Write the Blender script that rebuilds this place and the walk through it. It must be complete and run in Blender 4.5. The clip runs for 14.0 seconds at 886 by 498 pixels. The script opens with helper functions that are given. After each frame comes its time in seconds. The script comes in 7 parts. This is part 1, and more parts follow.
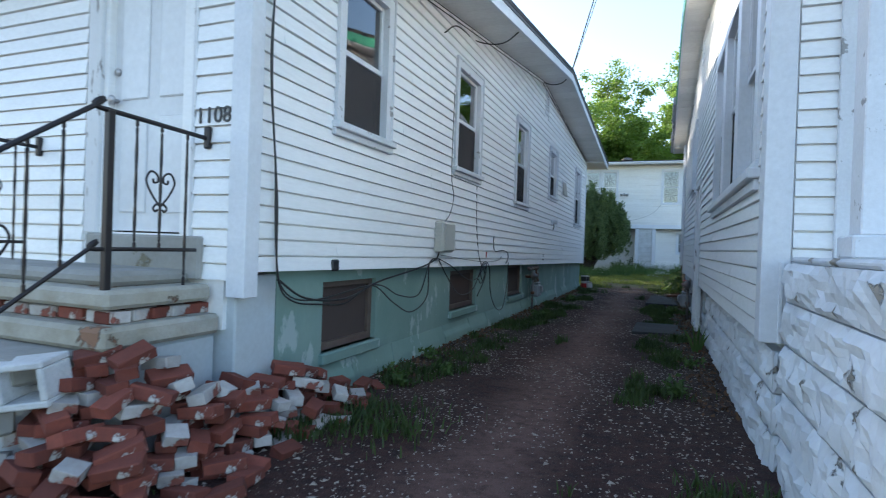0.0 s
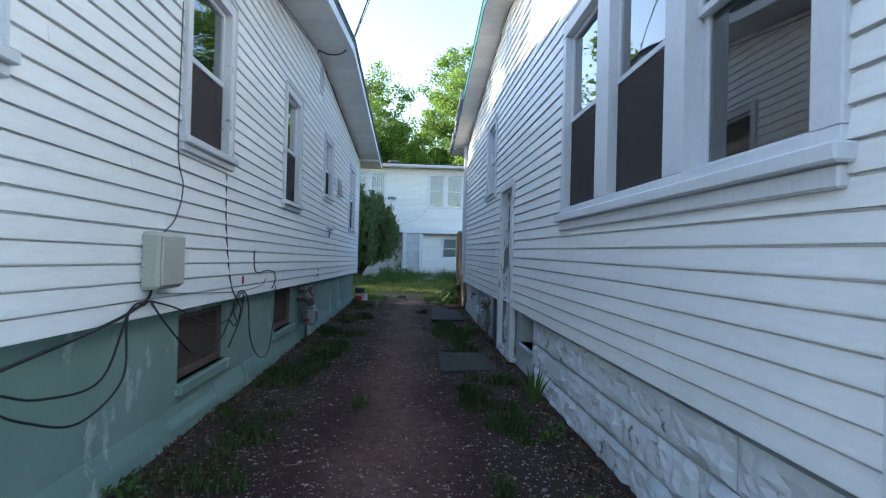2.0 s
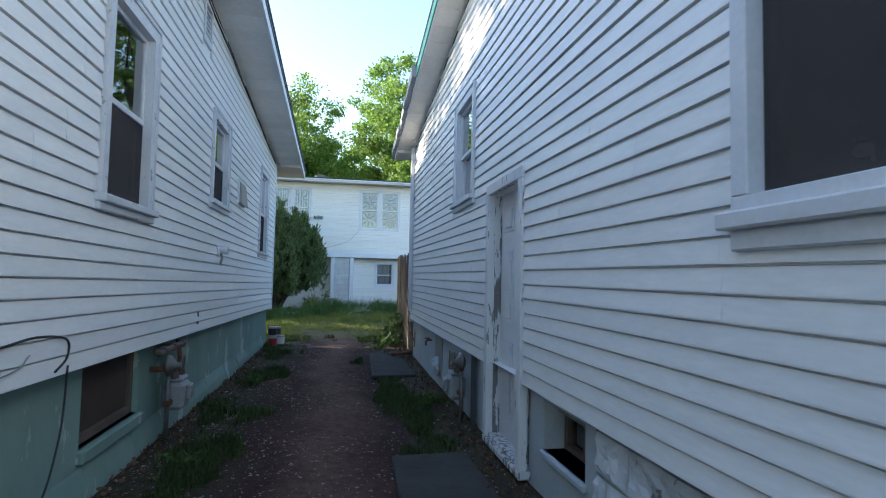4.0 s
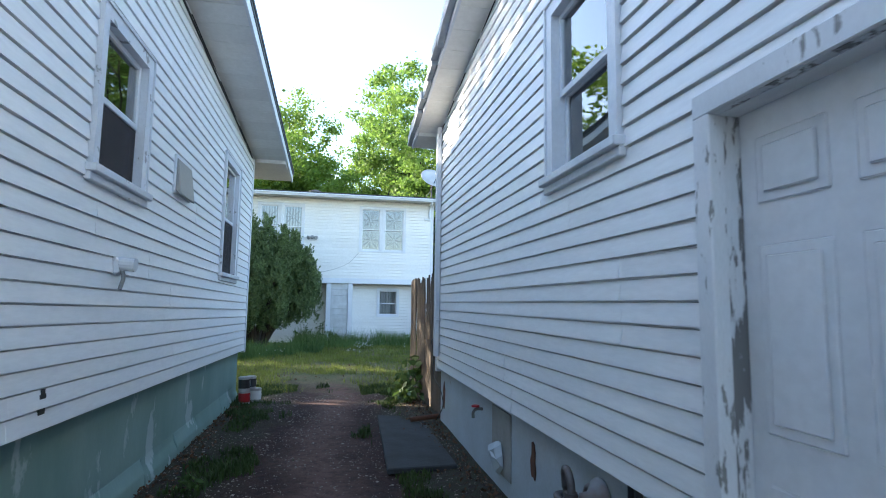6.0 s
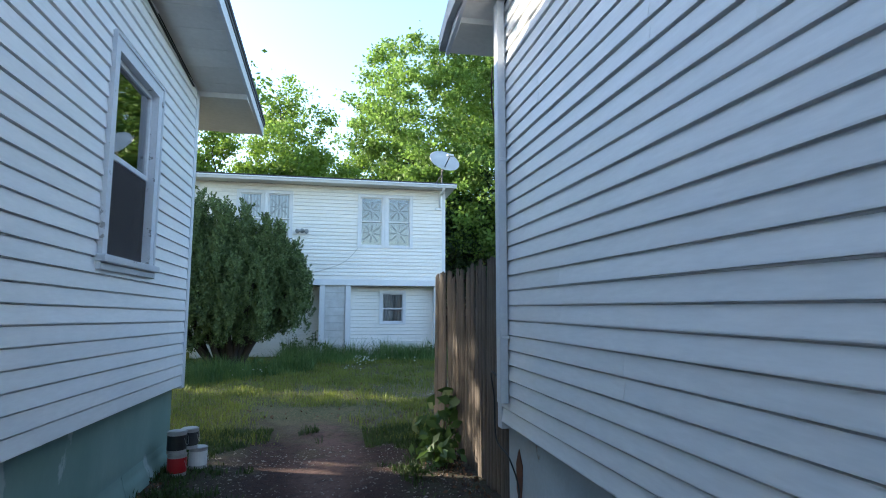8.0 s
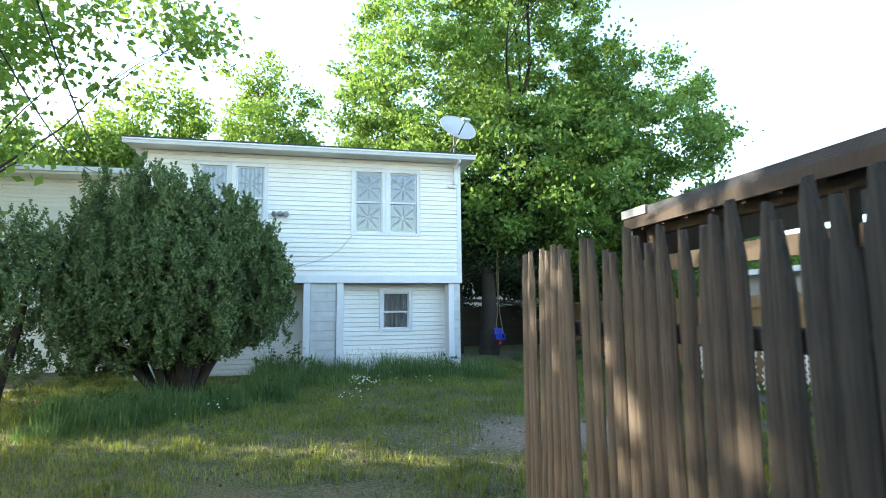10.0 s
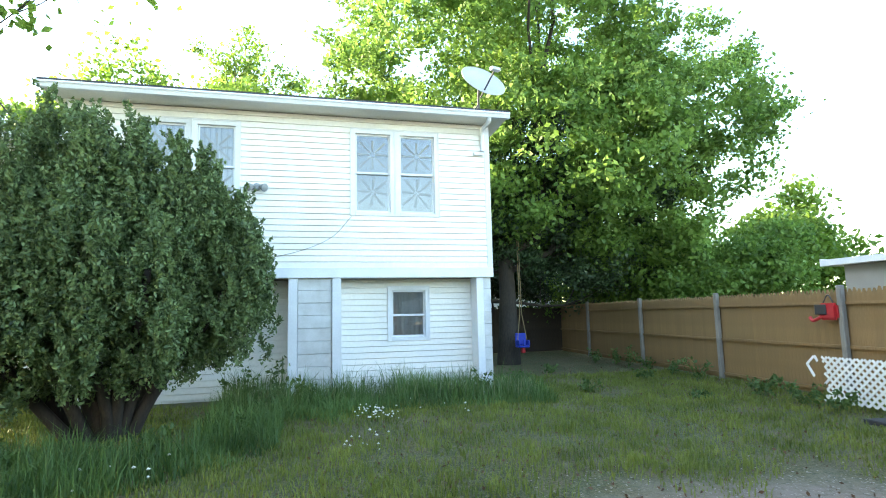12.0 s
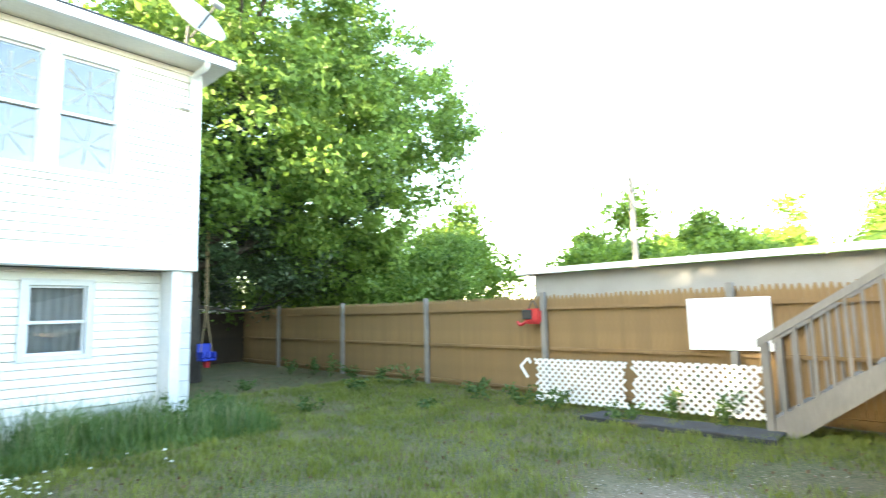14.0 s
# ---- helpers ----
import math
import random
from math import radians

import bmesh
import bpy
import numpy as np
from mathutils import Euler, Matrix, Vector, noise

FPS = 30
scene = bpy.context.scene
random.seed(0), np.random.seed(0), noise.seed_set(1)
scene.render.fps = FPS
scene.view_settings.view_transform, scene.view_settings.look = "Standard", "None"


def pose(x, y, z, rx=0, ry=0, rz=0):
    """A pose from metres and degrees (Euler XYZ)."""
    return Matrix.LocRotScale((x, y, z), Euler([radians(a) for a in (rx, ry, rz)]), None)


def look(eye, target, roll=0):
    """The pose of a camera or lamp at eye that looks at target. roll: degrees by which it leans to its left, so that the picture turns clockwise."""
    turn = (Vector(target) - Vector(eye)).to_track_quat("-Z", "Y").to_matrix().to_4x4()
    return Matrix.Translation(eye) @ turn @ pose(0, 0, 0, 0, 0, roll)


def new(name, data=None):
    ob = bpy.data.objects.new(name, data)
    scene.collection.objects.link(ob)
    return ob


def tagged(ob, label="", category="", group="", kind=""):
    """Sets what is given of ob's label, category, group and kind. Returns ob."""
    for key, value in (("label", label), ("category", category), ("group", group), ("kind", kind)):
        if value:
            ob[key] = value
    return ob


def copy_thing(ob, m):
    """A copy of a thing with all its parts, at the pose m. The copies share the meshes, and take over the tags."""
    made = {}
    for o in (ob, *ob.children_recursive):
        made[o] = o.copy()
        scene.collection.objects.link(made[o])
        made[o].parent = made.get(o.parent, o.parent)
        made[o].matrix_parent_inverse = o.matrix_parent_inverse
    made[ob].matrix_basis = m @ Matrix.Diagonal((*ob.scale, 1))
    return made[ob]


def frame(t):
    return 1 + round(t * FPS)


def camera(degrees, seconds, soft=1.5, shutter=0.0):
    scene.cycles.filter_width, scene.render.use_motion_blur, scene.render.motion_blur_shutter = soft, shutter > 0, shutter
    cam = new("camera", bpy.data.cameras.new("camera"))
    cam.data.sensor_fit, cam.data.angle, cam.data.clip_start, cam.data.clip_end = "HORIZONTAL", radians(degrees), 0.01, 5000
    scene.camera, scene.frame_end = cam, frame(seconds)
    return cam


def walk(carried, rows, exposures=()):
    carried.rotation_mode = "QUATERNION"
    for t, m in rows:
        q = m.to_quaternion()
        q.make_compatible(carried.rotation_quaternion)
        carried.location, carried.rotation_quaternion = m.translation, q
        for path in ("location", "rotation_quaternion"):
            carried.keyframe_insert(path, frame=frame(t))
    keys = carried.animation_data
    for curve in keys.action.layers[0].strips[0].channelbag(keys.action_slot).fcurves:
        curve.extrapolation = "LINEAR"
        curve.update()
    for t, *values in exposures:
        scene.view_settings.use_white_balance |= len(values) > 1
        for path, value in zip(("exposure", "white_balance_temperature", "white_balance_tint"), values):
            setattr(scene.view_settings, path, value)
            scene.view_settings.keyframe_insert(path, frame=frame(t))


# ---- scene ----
cam = camera(78.0, 14.0, soft=1.0, shutter=0.2)
PATH = [
    (0, (0.001, -0.173, 1.148), (-0.741, 1.684, 1.134), 2.0),
    (0.5, (-0.308, 0.258, 1.221), (-0.727, 2.214, 1.219), 2.0),
    (1, (-0.525, 0.738, 1.279), (-0.677, 2.732, 1.289), 1.9),
    (1.5, (-0.677, 1.321, 1.282), (-0.737, 3.32, 1.292), 1.7),
    (2, (-0.698, 1.985, 1.316), (-0.591, 3.982, 1.335), 1.5),
    (2.5, (-0.757, 2.673, 1.349), (-0.549, 4.662, 1.376), 1.1),
    (3, (-0.8, 3.348, 1.387), (-0.495, 5.324, 1.427), 0.9),
    (3.2, (-0.805, 3.653, 1.398), (-0.469, 5.623, 1.464), 0.8),
    (5.3, (-0.707, 6.717, 1.453), (-0.334, 8.676, 1.611), 1.1),
    (5.5, (-0.728, 7.043, 1.465), (-0.353, 8.999, 1.647), 0.8),
    (6, (-0.789, 7.776, 1.472), (-0.419, 9.73, 1.684), 0.8),
    (6.5, (-0.804, 8.56, 1.46), (-0.423, 10.51, 1.684), 0.6),
    (7, (-0.79, 9.349, 1.47), (-0.42, 11.301, 1.698), 0.6),
    (7.5, (-0.735, 10.113, 1.489), (-0.355, 12.063, 1.718), 0.4),
    (8, (-0.712, 10.951, 1.496), (-0.334, 12.902, 1.723), 0.1),
    (8.2, (-0.669, 11.264, 1.498), (-0.303, 13.217, 1.724), 0.1),
    (10.5, (-0.806, 15.427, 1.605), (-0.36, 17.363, 1.831), -0.9),
    (11, (-0.806, 16.222, 1.604), (-0.35, 18.156, 1.838), -1.2),
    (11.5, (-0.865, 16.991, 1.574), (-0.388, 18.919, 1.814), -1.3),
    (12, (-0.907, 17.746, 1.573), (-0.423, 19.672, 1.811), -1.3),
    (12.5, (-0.933, 18.418, 1.553), (-0.427, 20.338, 1.795), -1.4),
    (13, (-0.916, 19.008, 1.572), (-0.321, 20.901, 1.822), -1.6),
    (13.5, (-0.977, 19.498, 1.531), (-0.024, 21.239, 1.778), -1.6),
    (14, (-1.031, 19.788, 1.579), (0.462, 21.097, 1.811), -1.4),
]
EXPOSURES = [(0, 1.81, 6150, 10), (0.5, 1.78, 6150, 10), (1.5, 2.11, 6150, 10), (2.5, 1.84, 6150, 10), (3.2, 1.88, 6150, 10), (5.5, 2.26, 6250, 10), (6.0, 2.44, 6250, 10), (6.6, 2.30, 6250, 10), (8.0, 2.07, 6100, 9), (10.5, 2.81, 6750, 4), (12.0, 3.16, 7050, 4), (13.0, 3.66, 7250, 5), (14.0, 3.91, 7700, 5)]
walk(cam, [(t, look(eye, target, roll)) for t, eye, target, roll in PATH], EXPOSURES)

# ---------- world, sun, exposure ----------
SUN_ROT, SUN_EL = radians(-66), radians(19)
world = bpy.data.worlds.new("sky_world")
scene.world = world
world.use_nodes = True
wn = world.node_tree.nodes
sky = wn.new("ShaderNodeTexSky")
sky.sky_type, sky.sun_disc = "NISHITA", False
sky.sun_elevation, sky.sun_rotation = SUN_EL, SUN_ROT
sky.air_density, sky.dust_density, sky.ozone_density = 1.0, 0.7, 1.0
world.node_tree.links.new(sky.outputs[0], wn["Background"].inputs[0])
wn["Background"].inputs[1].default_value = 0.15
sun = new("sun", bpy.data.lights.new("sun", "SUN"))
sun.data.energy, sun.data.angle, sun.data.color = 3.4, radians(0.55), (1.0, 0.88, 0.70)
to_sun = Vector((math.sin(SUN_ROT) * math.cos(SUN_EL), math.cos(SUN_ROT) * math.cos(SUN_EL), math.sin(SUN_EL)))
sun.matrix_world = look(to_sun * 60, (0, 0, 0))


# ---------- materials ----------
class Nodes:
    """Short-hand for building one node material."""

    def __init__(self, name):
        self.mat = bpy.data.materials.new(name)
        self.mat.use_nodes = True
        self.t = self.mat.node_tree
        self.bsdf = self.t.nodes["Principled BSDF"]
        self.out = self.t.nodes["Material Output"]
        self.co = self.t.nodes.new("ShaderNodeTexCoord").outputs["Object"]

    def node(self, kind, **inputs):
        n = self.t.nodes.new(kind)
        for k, v in inputs.items():
            k = k.replace("_", " ")
            if isinstance(v, bpy.types.NodeSocket):
                self.t.links.new(v, n.inputs[k])
            else:
                n.inputs[k].default_value = v
        return n

    def link(self, a, b):
        self.t.links.new(a, b)

    def noise(self, scale, detail=4.0, rough=0.55, stretch=None):
        co = self.co
        if stretch:
            m = self.node("ShaderNodeMapping", Vector=co)
            m.inputs["Scale"].default_value = stretch
            co = m.outputs[0]
        return self.node("ShaderNodeTexNoise", Vector=co, Scale=scale, Detail=detail, Roughness=rough).outputs["Fac"]

    def ramp(self, fac, lo, hi):
        n = self.node("ShaderNodeMapRange", Value=fac)
        n.inputs["From Min"].default_value, n.inputs["From Max"].default_value = lo, hi
        return n.outputs[0]

    def mix(self, fac, a, b):
        n = self.t.nodes.new("ShaderNodeMix")
        n.data_type = "RGBA"
        for sock, v in ((n.inputs[0], fac), (n.inputs[6], a), (n.inputs[7], b)):
            if isinstance(v, bpy.types.NodeSocket):
                self.link(v, sock)
            else:
                sock.default_value = v if not isinstance(v, tuple) else (*v[:3], 1)
        return n.outputs[2]

    def math(self, op, a, b=0.0):
        n = self.t.nodes.new("ShaderNodeMath")
        n.operation = op
        for sock, v in zip(n.inputs, (a, b)):
            if isinstance(v, bpy.types.NodeSocket):
                self.link(v, sock)
            else:
                sock.default_value = v
        return n.outputs[0]

    def bump(self, height, strength=0.4, distance=0.01):
        b = self.node("ShaderNodeBump", Height=height, Strength=strength, Distance=distance)
        self.link(b.outputs[0], self.bsdf.inputs["Normal"])

    def finish(self, color, rough=0.5, metal=0.0, spec=0.5):
        b = self.bsdf
        for key, v in (("Base Color", color), ("Roughness", rough), ("Metallic", metal), ("Specular IOR Level", spec)):
            if isinstance(v, bpy.types.NodeSocket):
                self.link(v, b.inputs[key])
            else:
                b.inputs[key].default_value = (*v, 1) if isinstance(v, tuple) else v
        return self.mat


def surface(name, color, worn=None, rough=0.6, metal=0.0, grain=60.0, blotch=2.0, relief=0.3, depth=0.004, wear=0.25,
            chips=None, chip_level=0.62, chip_scale=7.0, stretch=None, vary=0.08):
    """A general worn surface: base colour, slow blotches of worn colour, fine grain, optional flaked chips, random tint per object."""
    n = Nodes(name)
    worn = worn or tuple(c * 0.75 for c in color)
    col = n.mix(n.math("MULTIPLY", n.ramp(n.noise(blotch, 5.0, 0.6, stretch), 0.35, 0.75), wear * 2), color, worn)
    fine = n.noise(grain, 3.0, 0.6, stretch)
    col = n.mix(n.math("MULTIPLY", n.ramp(fine, 0.3, 0.8), 0.22), col, tuple(c * 0.6 for c in worn))
    info = n.t.nodes.new("ShaderNodeObjectInfo").outputs["Random"]
    hsv = n.node("ShaderNodeHueSaturation", Color=col)
    n.link(n.ramp(info, 0.0, 1.0), hsv.inputs["Value"])
    lim = hsv.inputs["Value"].links[0].from_node
    lim.inputs["To Min"].default_value, lim.inputs["To Max"].default_value = 1 - vary, 1 + vary * 0.4
    col = hsv.outputs[0]
    height = fine
    if chips:
        flake = n.ramp(n.noise(chip_scale, 6.0, 0.62, stretch), chip_level, chip_level + 0.03)
        col = n.mix(flake, col, chips)
        height = n.math("SUBTRACT", n.math("MULTIPLY", fine, 0.3), flake)
    n.bump(height, relief, depth)
    return n.finish(col, n.ramp(fine, -1.2, 1.6) if rough is None else rough, metal)


def glass_material(name, tint=(0.86, 0.89, 0.90), gloss=0.02):
    n = Nodes(name)
    fres = n.node("ShaderNodeFresnel", IOR=1.6)
    wav = n.node("ShaderNodeBump", Height=n.noise(1.7, 1.0), Strength=0.05, Distance=0.05)
    clear = n.node("ShaderNodeBsdfTransparent", Color=(*tint, 1))
    shine = n.node("ShaderNodeBsdfGlossy", Roughness=gloss, Normal=wav.outputs[0])
    m = n.t.nodes.new("ShaderNodeMixShader")
    n.link(n.math("MULTIPLY", fres.outputs[0], 2.3), m.inputs[0])
    n.link(clear.outputs[0], m.inputs[1])
    n.link(shine.outputs[0], m.inputs[2])
    n.link(m.outputs[0], n.out.inputs[0])
    return n.mat


def screen_material(name, density=0.7, color=(0.085, 0.078, 0.078)):
    n = Nodes(name)
    dif = n.node("ShaderNodeBsdfDiffuse", Color=(*color, 1))
    clear = n.t.nodes.new("ShaderNodeBsdfTransparent")
    m = n.t.nodes.new("ShaderNodeMixShader")
    n.link(n.ramp(n.noise(3.0), -0.6, 1.0), m.inputs[0])
    m.inputs[0].links[0].from_node.inputs["To Max"].default_value = density + 0.2
    m.inputs[0].links[0].from_node.inputs["To Min"].default_value = density - 0.2
    n.link(clear.outputs[0], m.inputs[1])
    n.link(dif.outputs[0], m.inputs[2])
    n.link(m.outputs[0], n.out.inputs[0])
    return n.mat


def leaf_material(name, dark, light, through_light=0.45, scale=0.6):
    n = Nodes(name)
    isl = n.t.nodes.new("ShaderNodeNewGeometry").outputs["Random Per Island"]
    col = n.mix(isl, dark, light)
    col = n.mix(n.ramp(n.noise(scale, 3.0), 0.35, 0.7), col, tuple(c * 1.25 for c in light))
    d = n.node("ShaderNodeBsdfPrincipled", Base_Color=col, Roughness=0.55)
    tr = n.node("ShaderNodeBsdfTranslucent", Color=col)
    m = n.t.nodes.new("ShaderNodeMixShader")
    m.inputs[0].default_value = through_light
    n.link(d.outputs[0], m.inputs[1])
    n.link(tr.outputs[0], m.inputs[2])
    n.link(m.outputs[0], n.out.inputs[0])
    return n.mat


def wood_material(name, light, dark, rough=0.85, axis=(14, 14, 0.9)):
    n = Nodes(name)
    grain = n.noise(6.0, 6.0, 0.65, axis)
    blot = n.noise(1.4, 4.0)
    info = n.t.nodes.new("ShaderNodeObjectInfo").outputs["Random"]
    col = n.mix(n.ramp(grain, 0.3, 0.72), dark, light)
    col = n.mix(n.math("MULTIPLY", n.ramp(blot, 0.4, 0.75), 0.6), col, tuple(c * 0.55 for c in dark))
    col = n.mix(n.math("MULTIPLY", info, 0.45), col, tuple(c * 0.6 for c in light))
    n.bump(grain, 0.5, 0.006)
    return n.finish(col, rough)


def ground_material():
    n = Nodes("earth_and_lawn")
    sep = n.t.nodes.new("ShaderNodeSeparateXYZ")
    n.link(n.co, sep.inputs[0])
    x, y = sep.outputs[0], sep.outputs[1]
    big, mid, fine, tiny = n.noise(0.5, 4.0), n.noise(1.9, 6.0, 0.65), n.noise(14.0, 6.0, 0.7), n.noise(95.0, 3.0)
    dirt = n.mix(n.ramp(fine, 0.35, 0.7), (0.022, 0.0066, 0.0048), (0.068, 0.024, 0.0165))
    dirt = n.mix(n.math("MULTIPLY", n.ramp(mid, 0.55, 0.75), 0.5), dirt, (0.075, 0.033, 0.025))
    # the trodden line down the middle of the alley
    lane = n.math("ABSOLUTE", n.math("ADD", n.math("ADD", x, 0.85), n.math("MULTIPLY", n.math("SUBTRACT", big, 0.5), 0.9)))
    trod = n.math("MULTIPLY", n.ramp(n.math("ADD", lane, n.math("MULTIPLY", mid, 0.5)), 0.72, 0.34), n.ramp(fine, 0.2, 0.55))
    dirt = n.mix(n.math("MULTIPLY", trod, 0.85), dirt, (0.170, 0.092, 0.072))
    fringe = n.math("MULTIPLY", n.ramp(n.math("ADD", lane, n.math("MULTIPLY", mid, 0.8)), 1.0, 1.35), n.math("MULTIPLY", n.ramp(y, 3.0, 9.0), n.ramp(fine, 0.35, 0.6)))
    dirt = n.mix(n.math("MULTIPLY", fringe, 0.75), dirt, (0.030, 0.042, 0.014))
    grass = n.mix(n.ramp(fine, 0.3, 0.7), (0.040, 0.055, 0.016), (0.095, 0.105, 0.035))
    grass = n.mix(n.ramp(mid, 0.48, 0.68), grass, (0.125, 0.098, 0.042))
    straw = n.noise(38.0, 4.0, 0.7)
    grass = n.mix(n.math("MULTIPLY", n.ramp(straw, 0.50, 0.62), 0.75), grass, (0.21, 0.165, 0.085))
    grass = n.mix(n.math("MULTIPLY", n.ramp(straw, 0.46, 0.36), 0.7), grass, (0.040, 0.028, 0.014))
    grass = n.mix(n.math("MULTIPLY", n.ramp(big, 0.5, 0.62), 0.35), grass, (0.14, 0.10, 0.06))
    lawn = n.ramp(n.math("ADD", y, n.math("MULTIPLY", n.math("SUBTRACT", mid, 0.5), 7.0)), 17.2, 19.4)
    col = n.mix(lawn, dirt, grass)
    # bare stony patch where the yard turns past the gate
    px, py = n.math("SUBTRACT", x, 2.6), n.math("SUBTRACT", y, 21.3)
    rad = n.math("SQRT", n.math("ADD", n.math("MULTIPLY", px, n.math("MULTIPLY", px, 0.35)), n.math("MULTIPLY", py, py)))
    bare = n.math("MULTIPLY", n.ramp(n.math("ADD", rad, n.math("MULTIPLY", mid, 1.4)), 1.9, 1.2), n.ramp(fine, 0.2, 0.5))
    col = n.mix(bare, col, (0.24, 0.19, 0.15))
    col = n.mix(n.math("MULTIPLY", n.ramp(tiny, 0.62, 0.7), 0.35), col, (0.30, 0.26, 0.22))
    n.bump(n.math("ADD", fine, n.math("MULTIPLY", tiny, 0.4)), 0.9, 0.03)
    return n.finish(col, 0.95)


M_SIDING = surface("white_vinyl_siding", (0.90, 0.90, 0.90), (0.83, 0.83, 0.81), 0.42, grain=25, blotch=1.3, relief=0.12, depth=0.002,
                   wear=0.20, stretch=(1, 0.35, 2.0), vary=0.05)
M_SIDING_WARM = surface("cream_white_siding", (0.83, 0.82, 0.80), (0.72, 0.70, 0.64), 0.5, grain=20, blotch=1.1, relief=0.12, depth=0.002,
                        wear=0.2, vary=0.05)
M_TRIM = surface("white_trim_paint", (0.74, 0.76, 0.80), (0.58, 0.60, 0.63), 0.45, grain=35, blotch=3, relief=0.15, depth=0.002, wear=0.25)
M_PEEL = surface("peeling_white_paint", (0.72, 0.73, 0.75), (0.55, 0.55, 0.54), 0.65, chips=(0.20, 0.19, 0.185), chip_level=0.525,
                 chip_scale=8.0, stretch=(2.6, 2.6, 0.5), relief=0.7, depth=0.004)
M_PEEL_LIGHT = surface("lightly_peeling_paint", (0.76, 0.77, 0.79), (0.62, 0.62, 0.62), 0.6, chips=(0.26, 0.25, 0.24), chip_level=0.60,
                       chip_scale=9.0, stretch=(2.6, 2.6, 0.6), relief=0.5, depth=0.003)
M_CHIP = surface("chipped_trim_paint", (0.72, 0.74, 0.78), (0.56, 0.57, 0.59), 0.55, chips=(0.30, 0.30, 0.30), chip_level=0.63,
                 chip_scale=9.0, relief=0.4, depth=0.002)
M_DOOR = surface("white_steel_door", (0.76, 0.77, 0.79), (0.62, 0.62, 0.62), 0.4, grain=20, relief=0.1, depth=0.001, wear=0.15)
M_GREEN = surface("green_foundation_paint", (0.185, 0.295, 0.255), (0.27, 0.38, 0.35), 0.8, grain=40, blotch=1.6, relief=0.45, depth=0.006,
                  wear=0.4, chips=(0.38, 0.47, 0.46), chip_level=0.585, chip_scale=2.6, stretch=(1, 1, 0.5))
M_BLUEWHITE = surface("blue_white_masonry_paint", (0.52, 0.58, 0.62), (0.40, 0.43, 0.44), 0.8, grain=35, blotch=1.8, relief=0.5, depth=0.006,
                      wear=0.35, chips=(0.30, 0.27, 0.23), chip_level=0.70, chip_scale=4.0)
M_STONE = surface("white_painted_rock_face", (0.66, 0.69, 0.73), (0.50, 0.52, 0.54), 0.8, grain=14, blotch=5, relief=0.9, depth=0.02,
                  wear=0.3, chips=(0.25, 0.23, 0.20), chip_level=0.635, chip_scale=5.0, vary=0.12)
M_CONCRETE = surface("old_concrete", (0.36, 0.35, 0.33), (0.24, 0.23, 0.20), 0.9, grain=30, blotch=3, relief=0.7, depth=0.01, wear=0.45,
                     chips=(0.18, 0.16, 0.11), chip_level=0.66, chip_scale=5.0)
M_CONCRETE_OLD = surface("stained_yellowed_concrete", (0.46, 0.44, 0.39), (0.30, 0.27, 0.20), 0.9, grain=26, blotch=3.5, relief=1.0, depth=0.02, wear=0.5,
                         chips=(0.24, 0.13, 0.08), chip_level=0.64, chip_scale=4.0)
M_CONCRETE_BLOCK = surface("pale_concrete_block", (0.68, 0.69, 0.70), (0.48, 0.48, 0.47), 0.9, grain=45, blotch=5, relief=0.8, depth=0.012, wear=0.4)
M_BRICK = surface("red_brick", (0.24, 0.062, 0.040), (0.14, 0.045, 0.035), 0.9, grain=45, blotch=9, relief=0.7, depth=0.006, wear=0.4,
                  chips=(0.50, 0.47, 0.44), chip_level=0.60, chip_scale=6.5, vary=0.4)
M_BRICK_WHITE = surface("mortar_smeared_brick", (0.52, 0.50, 0.48), (0.36, 0.30, 0.27), 0.9, grain=45, blotch=9, relief=0.8, depth=0.008, wear=0.4,
                        chips=(0.22, 0.07, 0.05), chip_level=0.56, chip_scale=7.0, vary=0.3)
M_ROOF = surface("grey_roof_shingle", (0.06, 0.06, 0.065), (0.035, 0.035, 0.04), 0.95, grain=90, blotch=4, relief=0.6, depth=0.01)
M_SOFFIT = surface("white_soffit_panel", (0.78, 0.77, 0.74), (0.60, 0.58, 0.54), 0.6, grain=20, blotch=2, relief=0.1, depth=0.002)
M_IRON = surface("black_wrought_iron", (0.018, 0.018, 0.022), (0.05, 0.03, 0.02), 0.45, 0.3, grain=60, relief=0.4, depth=0.002)
M_CABLE = surface("black_cable", (0.012, 0.012, 0.013), (0.03, 0.03, 0.03), 0.5, grain=50, relief=0.1, depth=0.001)
M_GREYCABLE = surface("grey_cable", (0.32, 0.31, 0.30), (0.2, 0.2, 0.2), 0.6, grain=50, relief=0.1, depth=0.001)
M_PIPE = surface("grey_gas_pipe", (0.16, 0.17, 0.18), (0.14, 0.07, 0.04), 0.55, 0.35, grain=40, blotch=7, relief=0.4, depth=0.003, wear=0.5)
M_RUST = surface("rusty_pipe", (0.16, 0.065, 0.035), (0.07, 0.04, 0.03), 0.85, 0.2, grain=40, blotch=8, relief=0.6, depth=0.004)
M_METER = surface("grey_meter_paint", (0.30, 0.32, 0.34), (0.2, 0.2, 0.2), 0.5, 0.1, grain=40, relief=0.2, depth=0.002)
M_BEIGE = surface("beige_plastic_box", (0.52, 0.51, 0.46), (0.40, 0.39, 0.35), 0.5, grain=40, relief=0.15, depth=0.002)
M_GREIGE = surface("aged_beige_plastic", (0.40, 0.39, 0.36), (0.30, 0.29, 0.27), 0.55, grain=40, relief=0.15, depth=0.002)
